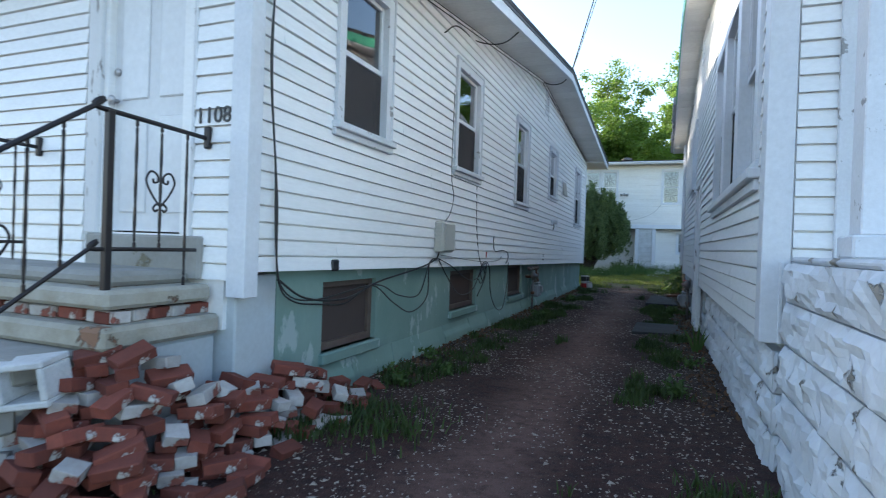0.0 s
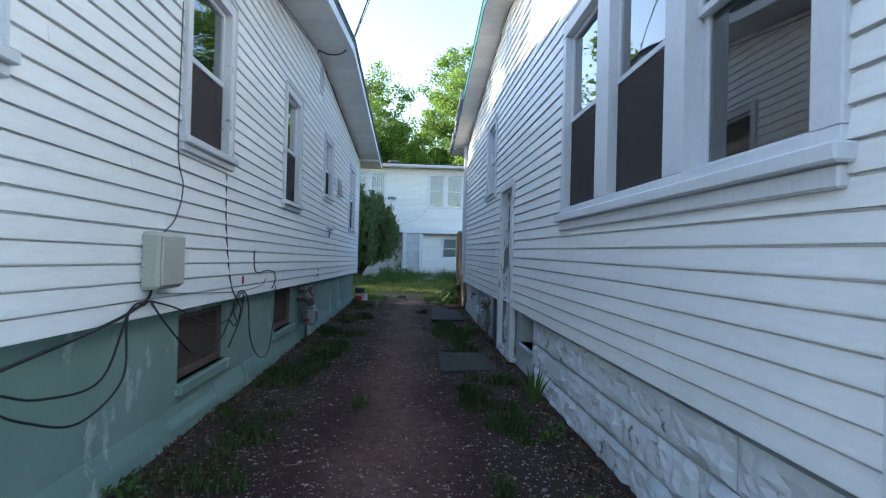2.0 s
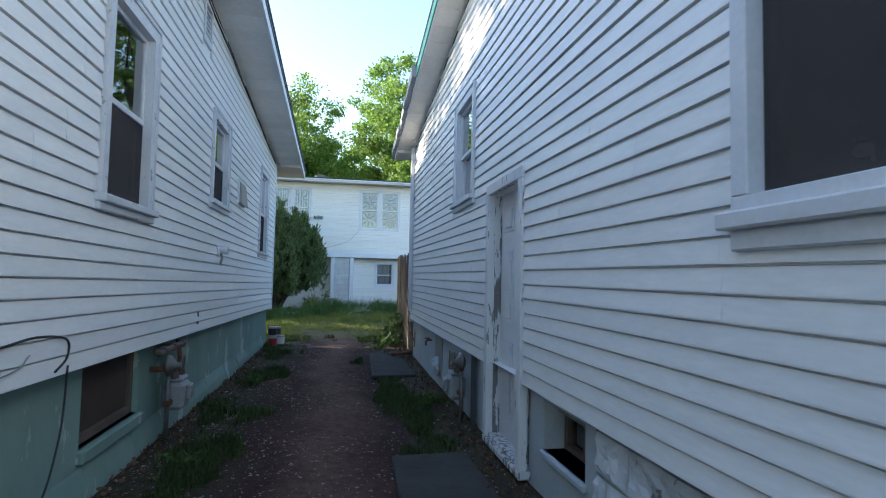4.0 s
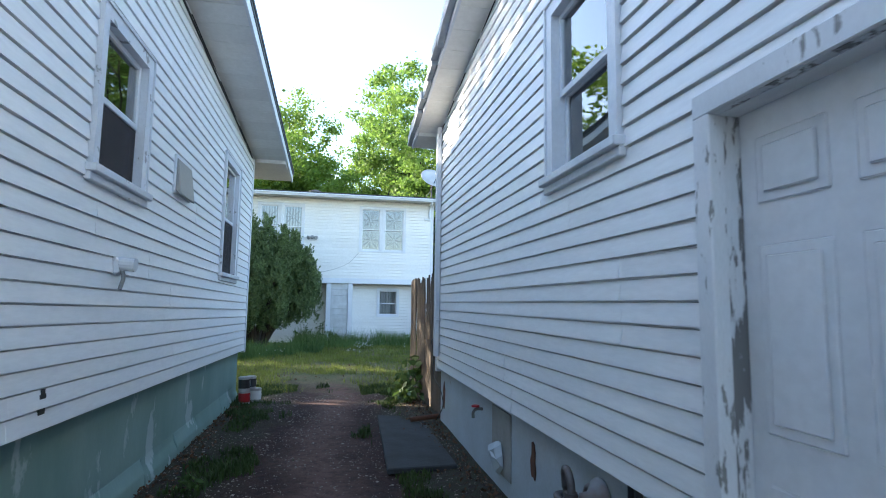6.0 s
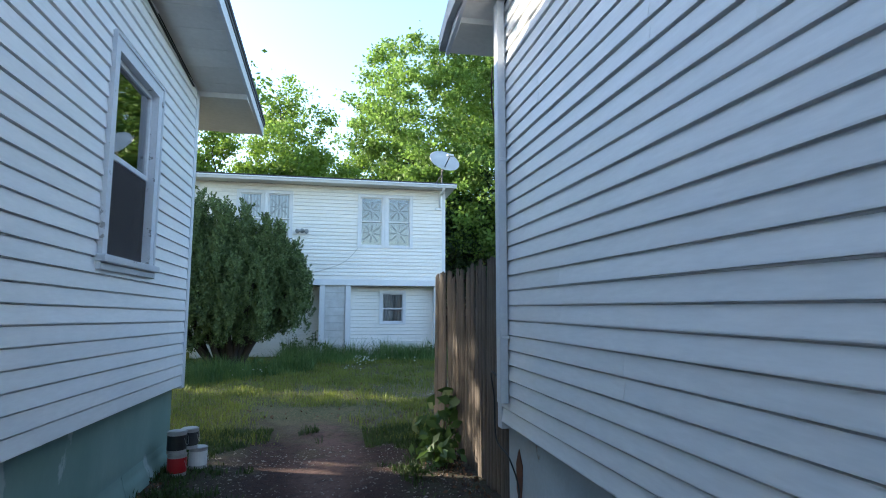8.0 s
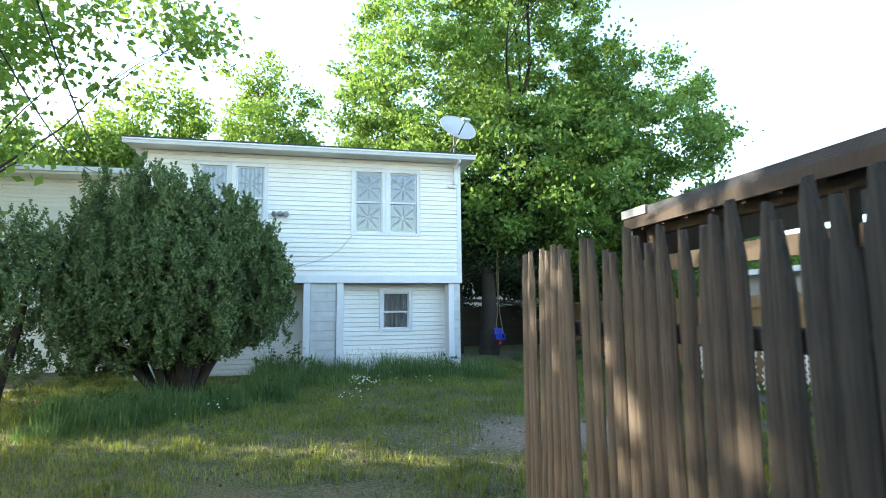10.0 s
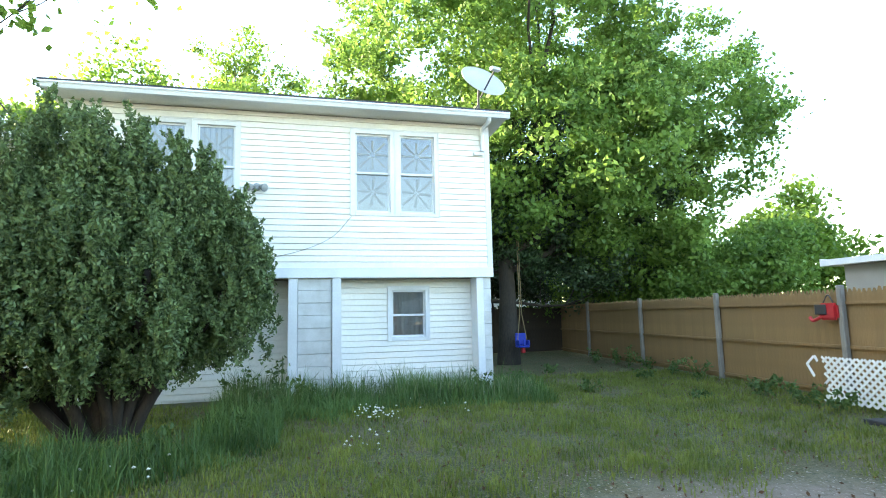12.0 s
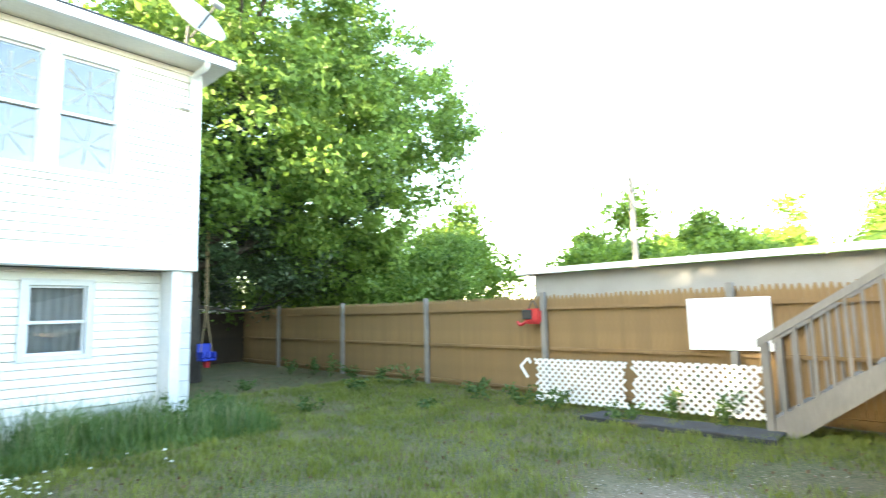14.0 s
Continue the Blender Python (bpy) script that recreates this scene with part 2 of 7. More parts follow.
M_BLACK = surface("black_plastic", (0.02, 0.02, 0.022), (0.04, 0.04, 0.04), 0.4, grain=40, relief=0.1, depth=0.001)
M_DARKWOOD = surface("dark_brown_frame", (0.10, 0.066, 0.052), (0.20, 0.16, 0.13), 0.8, grain=40, blotch=6, relief=0.5, depth=0.004)
M_INSIDE = surface("dim_plaster", (0.30, 0.29, 0.27), (0.22, 0.21, 0.2), 0.9, relief=0.1)
M_CURTAIN = surface("pale_curtain", (0.55, 0.55, 0.56), (0.42, 0.42, 0.44), 0.9, grain=40, relief=0.3, depth=0.004, stretch=(4, 4, 0.4))
M_LACE = surface("white_lace_and_glass_reflection", (0.82, 0.82, 0.82), (0.66, 0.66, 0.67), 0.9, grain=60, blotch=9, relief=0.3, depth=0.004, stretch=(4, 4, 0.4))
M_BLIND = surface("venetian_blind", (0.50, 0.51, 0.53), (0.40, 0.40, 0.42), 0.6, grain=30, relief=0.1)
M_GREENTRIM = surface("bright_green_film", (0.02, 0.36, 0.20), (0.03, 0.28, 0.16), 0.4, grain=20, relief=0.2, depth=0.003)
M_WRAP = surface("grey_torn_wrap", (0.34, 0.36, 0.38), (0.20, 0.21, 0.22), 0.6, grain=20, relief=0.6, depth=0.01)
M_DARKTRIM = surface("dark_drip_edge", (0.06, 0.065, 0.075), (0.12, 0.12, 0.12), 0.6, grain=20, relief=0.2, depth=0.003)
M_FENCE_GREY = wood_material("weathered_picket_wood", (0.20, 0.155, 0.118), (0.034, 0.026, 0.020), axis=(20, 20, 0.6))
M_FENCE_TAN = wood_material("tan_fence_boards", (0.29, 0.18, 0.078), (0.19, 0.112, 0.046))
M_POST = wood_material("grey_fence_post", (0.30, 0.28, 0.25), (0.18, 0.16, 0.14))
# brown timber, darkened in colour for the shade on lean-to and far fence
M_SHEDWOOD = wood_material("shade_darkened_brown_timber", (0.085, 0.060, 0.043), (0.034, 0.025, 0.019))
M_BARK = wood_material("grey_brown_bark", (0.060, 0.046, 0.035), (0.018, 0.014, 0.011), axis=(5, 5, 1.2))
M_SLAB = surface("dark_paving_slab", (0.056, 0.056, 0.058), (0.034, 0.028, 0.026), 0.9, grain=30, blotch=3.5, relief=0.6, depth=0.008, wear=0.5)
M_LATTICE = surface("white_lattice_plastic", (0.80, 0.80, 0.80), (0.66, 0.66, 0.64), 0.45, grain=20, relief=0.1)
M_DISH = surface("grey_dish_metal", (0.52, 0.53, 0.54), (0.42, 0.42, 0.42), 0.4, 0.2, grain=30, relief=0.1)
M_BLUE = surface("blue_swing_plastic", (0.015, 0.05, 0.45), (0.02, 0.04, 0.3), 0.35, grain=20, relief=0.05)
M_RED = surface("red_plastic", (0.45, 0.015, 0.02), (0.3, 0.01, 0.02), 0.4, grain=20, relief=0.1)
M_ROPE = surface("tan_rope", (0.30, 0.22, 0.12), (0.2, 0.15, 0.09), 0.9)
M_TIN = surface("paint_tin_metal", (0.55, 0.55, 0.56), (0.35, 0.3, 0.28), 0.4, 0.6, grain=30, relief=0.2)
M_MULCH = surface("red_brown_mulch", (0.13, 0.05, 0.03), (0.06, 0.03, 0.02), 0.95, grain=30, blotch=8, relief=1.0, depth=0.03)
M_PEBBLE = surface("pale_pebbles", (0.46, 0.40, 0.34), (0.22, 0.16, 0.13), 0.8, blotch=25, wear=0.45)
M_DEADLEAF = surface("dry_brown_leaves", (0.16, 0.085, 0.045), (0.09, 0.05, 0.03), 0.9, blotch=20)
M_STAR = surface("grey_tape", (0.30, 0.32, 0.34), (0.22, 0.24, 0.26), 0.7)
M_WHITEFLOWER = surface("white_petals", (0.78, 0.78, 0.74), (0.7, 0.7, 0.6), 0.7)
M_GLASS = glass_material("window_glass")
M_SCREEN = screen_material("insect_screen", 0.68)
M_SCREEN_OLD = screen_material("brown_rusty_screen", 0.85, (0.10, 0.078, 0.072))
M_LEAF_OAK = leaf_material("maple_leaves", (0.055, 0.125, 0.020), (0.19, 0.30, 0.060), 0.5, 0.35)
M_LEAF_FAR = leaf_material("far_leaves", (0.06, 0.13, 0.018), (0.19, 0.29, 0.042), 0.5, 0.3)
M_LEAF_YEW = leaf_material("evergreen_sprays", (0.014, 0.034, 0.011), (0.130, 0.190, 0.066), 0.22, 5.0)
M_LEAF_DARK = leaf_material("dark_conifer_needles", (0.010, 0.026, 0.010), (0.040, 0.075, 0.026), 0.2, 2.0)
M_LEAF_WEED = leaf_material("weed_leaves", (0.035, 0.075, 0.015), (0.09, 0.15, 0.035), 0.35, 2.0)
M_GRASS = leaf_material("grass_blades", (0.060, 0.105, 0.014), (0.20, 0.225, 0.042), 0.4, 1.2)
# darker copy of grass_blades: the alley's shade is in the colour
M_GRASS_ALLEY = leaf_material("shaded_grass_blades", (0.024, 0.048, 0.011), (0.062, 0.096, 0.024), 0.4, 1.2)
M_GRASS_TALL = leaf_material("tall_grass_blades", (0.040, 0.095, 0.020), (0.110, 0.185, 0.050), 0.4, 1.2)
M_SEED = leaf_material("pale_seed_stalks", (0.10, 0.15, 0.06), (0.24, 0.27, 0.13), 0.35, 2.0)
M_GROUND = ground_material()


# ---------- mesh helpers ----------
def part(name, bm, material, parent=None, label="", bevel=0.0, smooth=False):
    """Links a bmesh as one mesh object under a thing or a part."""
    if bevel:
        bmesh.ops.bevel(bm, geom=list(bm.edges), offset=bevel, segments=1, affect="EDGES", profile=0.5)
    me = bpy.data.meshes.new(name)
    bm.to_mesh(me)
    bm.free()
    if smooth:
        for p in me.polygons:
            p.use_smooth = True
    me.materials.append(material)
    ob = new(name, me)
    ob.parent = parent
    if label:
        ob["label"] = label
    return ob


def raw(name, verts, faces, material, parent=None, smooth=False):
    me = bpy.data.meshes.new(name)
    me.from_pydata(verts, [], faces)
    me.materials.append(material)
    if smooth:
        for p in me.polygons:
            p.use_smooth = True
    ob = new(name, me)
    ob.parent = parent
    return ob


def thing(name, m, label, category, group="", kind=""):
    ob = new(name)
    ob.matrix_world = m
    return tagged(ob, label, category, group, kind)


def box(bm, x0, x1, y0, y1, z0, z1, m=None):
    vs = [bm.verts.new((x, y, z)) for z in (z0, z1) for y in (y0, y1) for x in (x0, x1)]
    for f in ((0, 2, 3, 1), (4, 5, 7, 6), (0, 1, 5, 4), (2, 6, 7, 3), (0, 4, 6, 2), (1, 3, 7, 5)):
        bm.faces.new([vs[i] for i in f])
    if m:
        bmesh.ops.transform(bm, matrix=m, verts=vs)
    return vs


def boxes(*dims):
    bm = bmesh.new()
    for d in dims:
        box(bm, *d)
    return bm


def prism(bm, outline, a, b, axis=0):
    """Extrudes a closed outline of pairs from a to b along axis (0: pairs are y, z; 1: x, z; 2: x, y)."""
    def at(p, v):
        return (v, p[0], p[1]) if axis == 0 else (p[0], v, p[1]) if axis == 1 else (p[0], p[1], v)
    lo, hi = [bm.verts.new(at(p, a)) for p in outline], [bm.verts.new(at(p, b)) for p in outline]
    n = len(outline)
    for i in range(n):
        bm.faces.new((lo[i], lo[(i + 1) % n], hi[(i + 1) % n], hi[i]))
    bm.faces.new(lo[::-1])
    bm.faces.new(hi)
    bmesh.ops.recalc_face_normals(bm, faces=bm.faces)
    return bm


def tube(bm, points, radius, sides=8, ends=True):
    """A round tube along points; radius is a number or one for each point."""
    pts = [Vector(p) for p in points]
    rad = radius if isinstance(radius, (list, tuple)) else [radius] * len(pts)
    rings, side = [], None
    for i, p in enumerate(pts):
        d = (pts[min(i + 1, len(pts) - 1)] - pts[max(i - 1, 0)]).normalized()
        if side is None or abs(side.dot(d)) > 0.98:
            side = d.orthogonal().normalized()
        side = (side - d * side.dot(d)).normalized()
        up = d.cross(side)
        rings.append([bm.verts.new(p + rad[i] * (math.cos(k * math.tau / sides) * side + math.sin(k * math.tau / sides) * up)) for k in range(sides)])
    for a, b in zip(rings, rings[1:]):
        for k in range(sides):
            bm.faces.new((a[k], a[(k + 1) % sides], b[(k + 1) % sides], b[k]))
    if ends:
        bm.faces.new(rings[0][::-1])
        bm.faces.new(rings[-1])
    return bm


def lathe(bm, profile, origin=(0, 0, 0), axis=(0, 0, 1), sides=20):
    """Turns pairs of (radius, height) about an axis."""
    turn = Vector((0, 0, 1)).rotation_difference(Vector(axis)).to_matrix()
    rings = []
    for r, h in profile:
        rings.append([bm.verts.new(Vector(origin) + turn @ Vector((r * math.cos(k * math.tau / sides), r * math.sin(k * math.tau / sides), h))) for k in range(sides)])
    for a, b in zip(rings, rings[1:]):
        for k in range(sides):
            bm.faces.new((a[k], a[(k + 1) % sides], b[(k + 1) % sides], b[k]))
    bm.faces.new(rings[0][::-1])
    bm.faces.new(rings[-1])
    return bm


def sag(a, b, drop, n=14, wob=0.0, seed=1):
    rng = random.Random(seed)
    a, b = Vector(a), Vector(b)
    out = []
    for i in range(n + 1):
        s = i / n
        p = a.lerp(b, s)
        p.z -= drop * 4 * s * (1 - s)
        if 0 < i < n:
            p += Vector((rng.uniform(-wob, wob), rng.uniform(-wob, wob), rng.uniform(-wob, wob)))
        out.append(p)
    return out


def smooth_line(points, n=6):
    """Catmull-Rom through points."""
    p = [Vector(q) for q in points]
    p = [p[0] * 2 - p[1]] + p + [p[-1] * 2 - p[-2]]
    out = []
    for i in range(1, len(p) - 2):
        for k in range(n):
            t = k / n
            out.append(0.5 * (2 * p[i] + (p[i + 1] - p[i - 1]) * t + (2 * p[i - 1] - 5 * p[i] + 4 * p[i + 1] - p[i + 2]) * t * t
                              + (3 * p[i] - p[i - 1] - 3 * p[i + 1] + p[i + 2]) * t ** 3))
    return out + [p[-2]]


def adopt(ob, parent, m=None):
    """Hangs ob, whose mesh is in world places (or at pose m), under parent."""
    ob.parent = parent
    ob.matrix_parent_inverse = parent.matrix_basis.inverted()
    if m:
        ob.matrix_basis = m
    return ob


def at_wall(plane, pos, sgn, u, z):
    """The pose of a thing on a wall: local x along it, local y out of it."""
    if plane == "x":
        return pose(pos, u, z, 0, 0, -90 if sgn > 0 else 90)
    return pose(u, pos, z, 0, 0, 0 if sgn > 0 else 180)


def place(plane, pos, sgn, u, n, z):
    return (pos + sgn * n, u, z) if plane == "x" else (u, pos + sgn * n, z)


def siding(parent, plane, pos, sgn, u0, u1, line, courses, top, openings, material, seed=1, proud=0.014, panel=3.66):
    """Lapped boards, one object each: every course is a wedge, cut round the openings and under the rake."""
    rng = random.Random(seed)
    for k in range(courses):
        us = [u0 + (u1 - u0) * i / 400 for i in range(401)]
        inside = [u for u in us if top(u) > line(k, u) + 0.025]
        if not inside:
            continue
        spans = [(inside[0], inside[-1])]
        for ua, ub, za, zb in openings:
            nxt = []
            for a, b in spans:
                mid = (line(k, (ua + ub) / 2) + line(k + 1, (ua + ub) / 2)) / 2
                if za < mid < zb and ub > a and ua < b:
                    nxt += [s for s in ((a, ua), (ub, b)) if s[1] - s[0] > 0.02]
                else:
                    nxt.append((a, b))
            spans = nxt
        shift = rng.uniform(0, panel) if k % 2 == 0 else shift
        for a, b in spans:
            cuts = [a] + [c for c in (u0 + shift + panel * i - panel for i in range(12)) if a + 0.2 < c < b - 0.2] + [b]
            for i, (p, q) in enumerate(zip(cuts, cuts[1:])):
                out = proud + 0.0025 * (i % 2) + rng.uniform(-0.001, 0.0015)
                verts = []
                for u in (p, q + (0.02 if i < len(cuts) - 2 else 0)):
                    z0 = line(k, u) - 0.004 + rng.uniform(-0.0015, 0.0015)
                    z1 = min(line(k + 1, u) + 0.004, max(top(u), z0 + 0.03))
                    verts += [place(plane, pos, sgn, u, n, z) for n, z in ((0, z0), (out + 0.012, z0), (out + 0.012, z0 + 0.008), (0.016, z1 - 0.019), (0.001, z1 - 0.015), (0, z1))]
                f = [(0, 1, 7, 6), (1, 2, 8, 7), (2, 3, 9, 8), (3, 4, 10, 9), (4, 5, 11, 10), (5, 0, 6, 11), (5, 4, 3, 2, 1, 0), (6, 7, 8, 9, 10, 11)]
                if (plane == "x") == (sgn < 0):
                    f = [g[::-1] for g in f]
                adopt(raw("siding_board", verts, f, material), parent)


def backing(name, parent, plane, pos, sgn, u0, u1, z0, top, openings, material, thick=0.14, extra=()):
    """The wall behind the boards, with its openings cut through it."""
    bm = bmesh.new()
    us = sorted({u0, u1, *[v for o in openings for v in o[:2]], *extra})
    for a, b in zip(us, us[1:]):
        holes = sorted((o[2], o[3]) for o in openings if o[0] < (a + b) / 2 < o[1])
        lo = z0
        for h0, h1 in holes + [(None, None)]:
            ends = (h0, h0) if h0 is not None else (top(a), top(b))
            vs = [bm.verts.new(place(plane, pos, sgn, u, n, z)) for n in (-thick, 0) for u, z in ((a, lo), (b, lo), (b, ends[1]), (a, ends[0]))]
            for f in ((0, 1, 2, 3), (7, 6, 5, 4), (0, 4, 5, 1), (1, 5, 6, 2), (2, 6, 7, 3), (3, 7, 4, 0)):
                bm.faces.new([vs[i] for i in f])
            lo = h1
    bmesh.ops.remove_doubles(bm, verts=bm.verts, dist=0.0005)
    bmesh.ops.recalc_face_normals(bm, faces=bm.faces)
    return adopt(part(name, bm, material), parent)


def casing_frame(w, h, c=0.10, out=0.045):
    """Two jambs and a head in one piece, with a slim raised outer bead."""
    a, b = w / 2, w / 2 - c
    bm = prism(bmesh.new(), [(-a, 0.0), (-a, h), (a, h), (a, 0.0), (b, 0.0), (b, h - c), (-b, h - c), (-b, 0.0)], -0.08, out, 1)
    e = a - 0.014
    return prism(bm, [(-a - 0.004, 0.0), (-a - 0.004, h + 0.004), (a + 0.004, h + 0.004), (a + 0.004, 0.0), (e, 0.0), (e, h - 0.014), (-e, h - 0.014), (-e, 0.0)], out - 0.01, out + 0.012, 1)


def sash_window(house, m, w, h, label, c=0.10, out=0.042, material=None, screen=True, curtain=None, star=False, old=False, sill=True, lower=0.5):
    """A double-hung window: casing > sill, two sashes, two panes, screen, curtain."""
    material = material or M_TRIM
    top = adopt(part("window", casing_frame(w, h, c, out), material), house, m)
    top["label"] = label
    if sill:
        part("sill", boxes((-w / 2 - 0.025, w / 2 + 0.025, -0.08, out + 0.045, 0.0, 0.05), (-w / 2 - 0.02, w / 2 + 0.02, 0.0, out + 0.012, -0.05, 0.0)), material, top, bevel=0.006)
    else:
        part("bottom_casing", boxes((-w / 2 + c + 0.001, w / 2 - c - 0.001, -0.078, out - 0.002, 0.001, c * 0.8)), material, top, bevel=0.004)
    x0, x1, z0, z1 = -w / 2 + c, w / 2 - c, 0.05 if sill else c * 0.8, h - c
    zm, s = z0 + (z1 - z0) * lower, 0.035
    def sash(name, y, a, b):
        return part(name, boxes((x0, x0 + s, y - 0.03, y, a, b), (x1 - s, x1, y - 0.03, y, a, b),
                                (x0 + s, x1 - s, y - 0.03, y, a, a + s * 1.2), (x0 + s, x1 - s, y - 0.03, y, b - s, b)), M_TRIM, top, bevel=0.003)
    upper, low = sash("upper_sash", -0.012, zm - 0.02, z1), sash("lower_sash", -0.045, z0, zm + 0.015)
    for own, y, a, b in ((upper, -0.028, zm, z1 - s), (low, -0.062, z0 + s, zm)):
        p = part("pane", boxes((x0 + s, x1 - s, y - 0.003, y, a, b)), M_GLASS, own)
        p.visible_shadow = False
    if screen:
        bm = boxes((x0 + 0.004, x1 - 0.004, -0.022, -0.02, z0 + 0.004, zm - 0.024))
        part("insect_screen", bm, M_SCREEN_OLD if old else M_SCREEN, top)
    if star:
        for own, y, a, b in ((upper, -0.026, zm, z1 - s), (low, -0.060, z0 + s, zm)):
            cx, cz = 0.0, (a + b) / 2
            bm = bmesh.new()
            for k in range(8):
                ang = k * math.pi / 4 + (0.1 if a < zm else 0)
                r = min((x1 - x0) / 2 - s, (b - a) / 2) * (0.92 if k % 2 == 0 else 1.15)
                wd = 0.022
                dx, dz = math.cos(ang), math.sin(ang)
                quad = [(cx + dx * t - dz * q * wd, cz + dz * t + dx * q * wd) for t, q in ((0.05, -0.6), (r, -1), (r, 1), (0.05, 0.6))]
                prism(bm, quad, y, y + 0.0015, 1)
            part("star_tape", bm, M_STAR, own, "grey tape strips in a star")
    if curtain:
        bm = bmesh.new()
        n = 24
        for i in range(n):
            xa, xb = x0 + (x1 - x0) * i / n, x0 + (x1 - x0) * (i + 1) / n
            ya, yb = -0.095 + 0.015 * math.sin(i * 1.7), -0.095 + 0.015 * math.sin((i + 1) * 1.7)
            vs = [bm.verts.new(v) for v in ((xa, ya, z0 + (z1 - z0) * curtain[0]), (xb, yb, z0 + (z1 - z0) * curtain[0]),
                                            (xb, yb, z0 + (z1 - z0) * curtain[1]), (xa, ya, z0 + (z1 - z0) * curtain[1]))]
            bm.faces.new(vs)
        bmesh.ops.solidify(bm, geom=list(bm.faces), thickness=0.004)
        part("curtain", bm, curtain[2] if len(curtain) > 2 else M_CURTAIN, top)
    return top


def inner(o, c=0.1):
    c -= 0.012
    return (o[0] + c, o[1] - c, o[2] + 0.05, o[3] - c)


# ---------- ground ----------
def ground_height(x, y):
    p = Vector((x * 0.35, y * 0.35, 0.0))
    z = 0.05 * noise.noise(p) + 0.02 * noise.noise(p * 4.1)
    if x < -2.0 or x > 0.35:
        z *= 0.6
    if -2.2 < x < 0.4 and y < 18:
        z -= 0.03 * math.cos((x + 0.9) / 1.3 * 1.5)
    z += 0.12 * max(0.0, min(1.0, (y - 21) / 5)) * max(0.0, min(1.0, (3.5 - x) / 2))
    return z - 0.012 * max(0.0, min(8.0, 3.0 - y))


def axis_steps(lo, a, b, hi, fine, grow=1.35):
    out, v, s = list(np.arange(a, b + 1e-6, fine)), a, fine
    while v > lo:
        s *= grow
        v -= s
        out.insert(0, v)
    v, s = b, fine
    while v < hi:
        s *= grow
        v += s
        out.append(v)
    return out


gx, gy = axis_steps(-900, -6, 10, 900, 0.16), axis_steps(-900, -3, 32, 900, 0.16)
gv = [(x, y, ground_height(x, y) if abs(x) < 40 and abs(y) < 80 else 0.0) for y in gy for x in gx]
nx = len(gx)
gf = [(j * nx + i, j * nx + i + 1, (j + 1) * nx + i + 1, (j + 1) * nx + i) for j in range(len(gy) - 1) for i in range(nx - 1)]
tagged(raw("ground", gv, gf, M_GROUND, smooth=True), "dark earth alley running into a patchy green lawn", "ground", kind="structure")


# ---------- the white house with the green foundation ----------
LX, LY0, LY1 = -2.25, 2.35, 17.05


def left_top(y):
    return 4.42 - 0.14 * (10.5 - y) if y < 10.5 else 4.42 - 0.083 * (y - 10.5)


def left_line(k, y):
    b = 0.94 - 0.0135 * (y - 3.5)
    return b + k * (4.5 - b) / 35.0


left_house = thing("house", pose(-6, 9.7, 0), "white clapboard gabled house on a green painted foundation", "house")
W_LEFT = [(3.20, 4.06, 1.97, 3.24), (5.62, 6.58, 2.00, 3.30), (8.38, 9.30, 1.85, 3.28), (11.17, 12.08, 2.22, 3.29), (14.80, 15.84, 1.81, 3.38)]
ATTIC = (10.66, 10.93, 3.86, 4.26)
backing("wall", left_house, "x", LX, 1, LY0, LY1, 0.95, left_top, [inner(o) for o in W_LEFT] + [ATTIC], M_SIDING, extra=(10.5,))
siding(left_house, "x", LX, 1, LY0 + 0.07, LY1 - 0.06, left_line, 36, left_top, W_LEFT + [(10.6, 10.99, 3.82, 4.3)], M_SIDING, 3)
for i, (a, b, c, d) in enumerate(W_LEFT):
    cur = ((0.45, 1.0, M_CURTAIN) if i in (1, 2) else (0.0, 1.0, M_BLIND) if i == 4 else None)
    sash_window(left_house, at_wall("x", LX, 1, (a + b) / 2, c), b - a, d - c, "white double-hung window with a chipped painted frame", material=M_CHIP, curtain=cur)
adopt(part("attic_vent", boxes((LX - 0.05, LX + 0.03, 10.62, 10.67, 3.84, 4.28), (LX - 0.05, LX + 0.03, 10.92, 10.97, 3.84, 4.28),
                               (LX - 0.05, LX + 0.03, 10.67, 10.92, 4.23, 4.28), (LX - 0.05, LX + 0.03, 10.67, 10.92, 3.84, 3.89),
                               *[(LX - 0.05, LX + 0.015, 10.67, 10.92, 3.91 + 0.055 * k, 3.925 + 0.055 * k) for k in range(6)]), M_TRIM), left_house)
# corner posts
adopt(part("corner_post", boxes((LX - 0.10, LX + 0.034, LY0 - 0.034, LY0 + 0.085, 0.80, left_top(LY0) - 0.02)), M_TRIM, bevel=0.004), left_house)
adopt(part("corner_post", boxes((LX - 0.08, LX + 0.032, LY1 - 0.07, LY1 + 0.02, 0.72, left_top(LY1) - 0.02)), M_TRIM, bevel=0.004), left_house)
# front wall with the door
backing("wall", left_house, "y", LY0, -1, -10.0, LX - 0.145, 0.60, lambda u: left_top(LY0), [(-3.42, -2.76, 1.16, 3.05)], M_SIDING)
siding(left_house, "y", LY0, -1, -10.0, LX - 0.09, lambda k, u: 0.90 + 0.1016 * k, 24, lambda u: left_top(LY0), [(-3.60, -2.67, 1.0, 3.2), (-6.5, -2.86, 0.8, 0.92)], M_SIDING, 4)
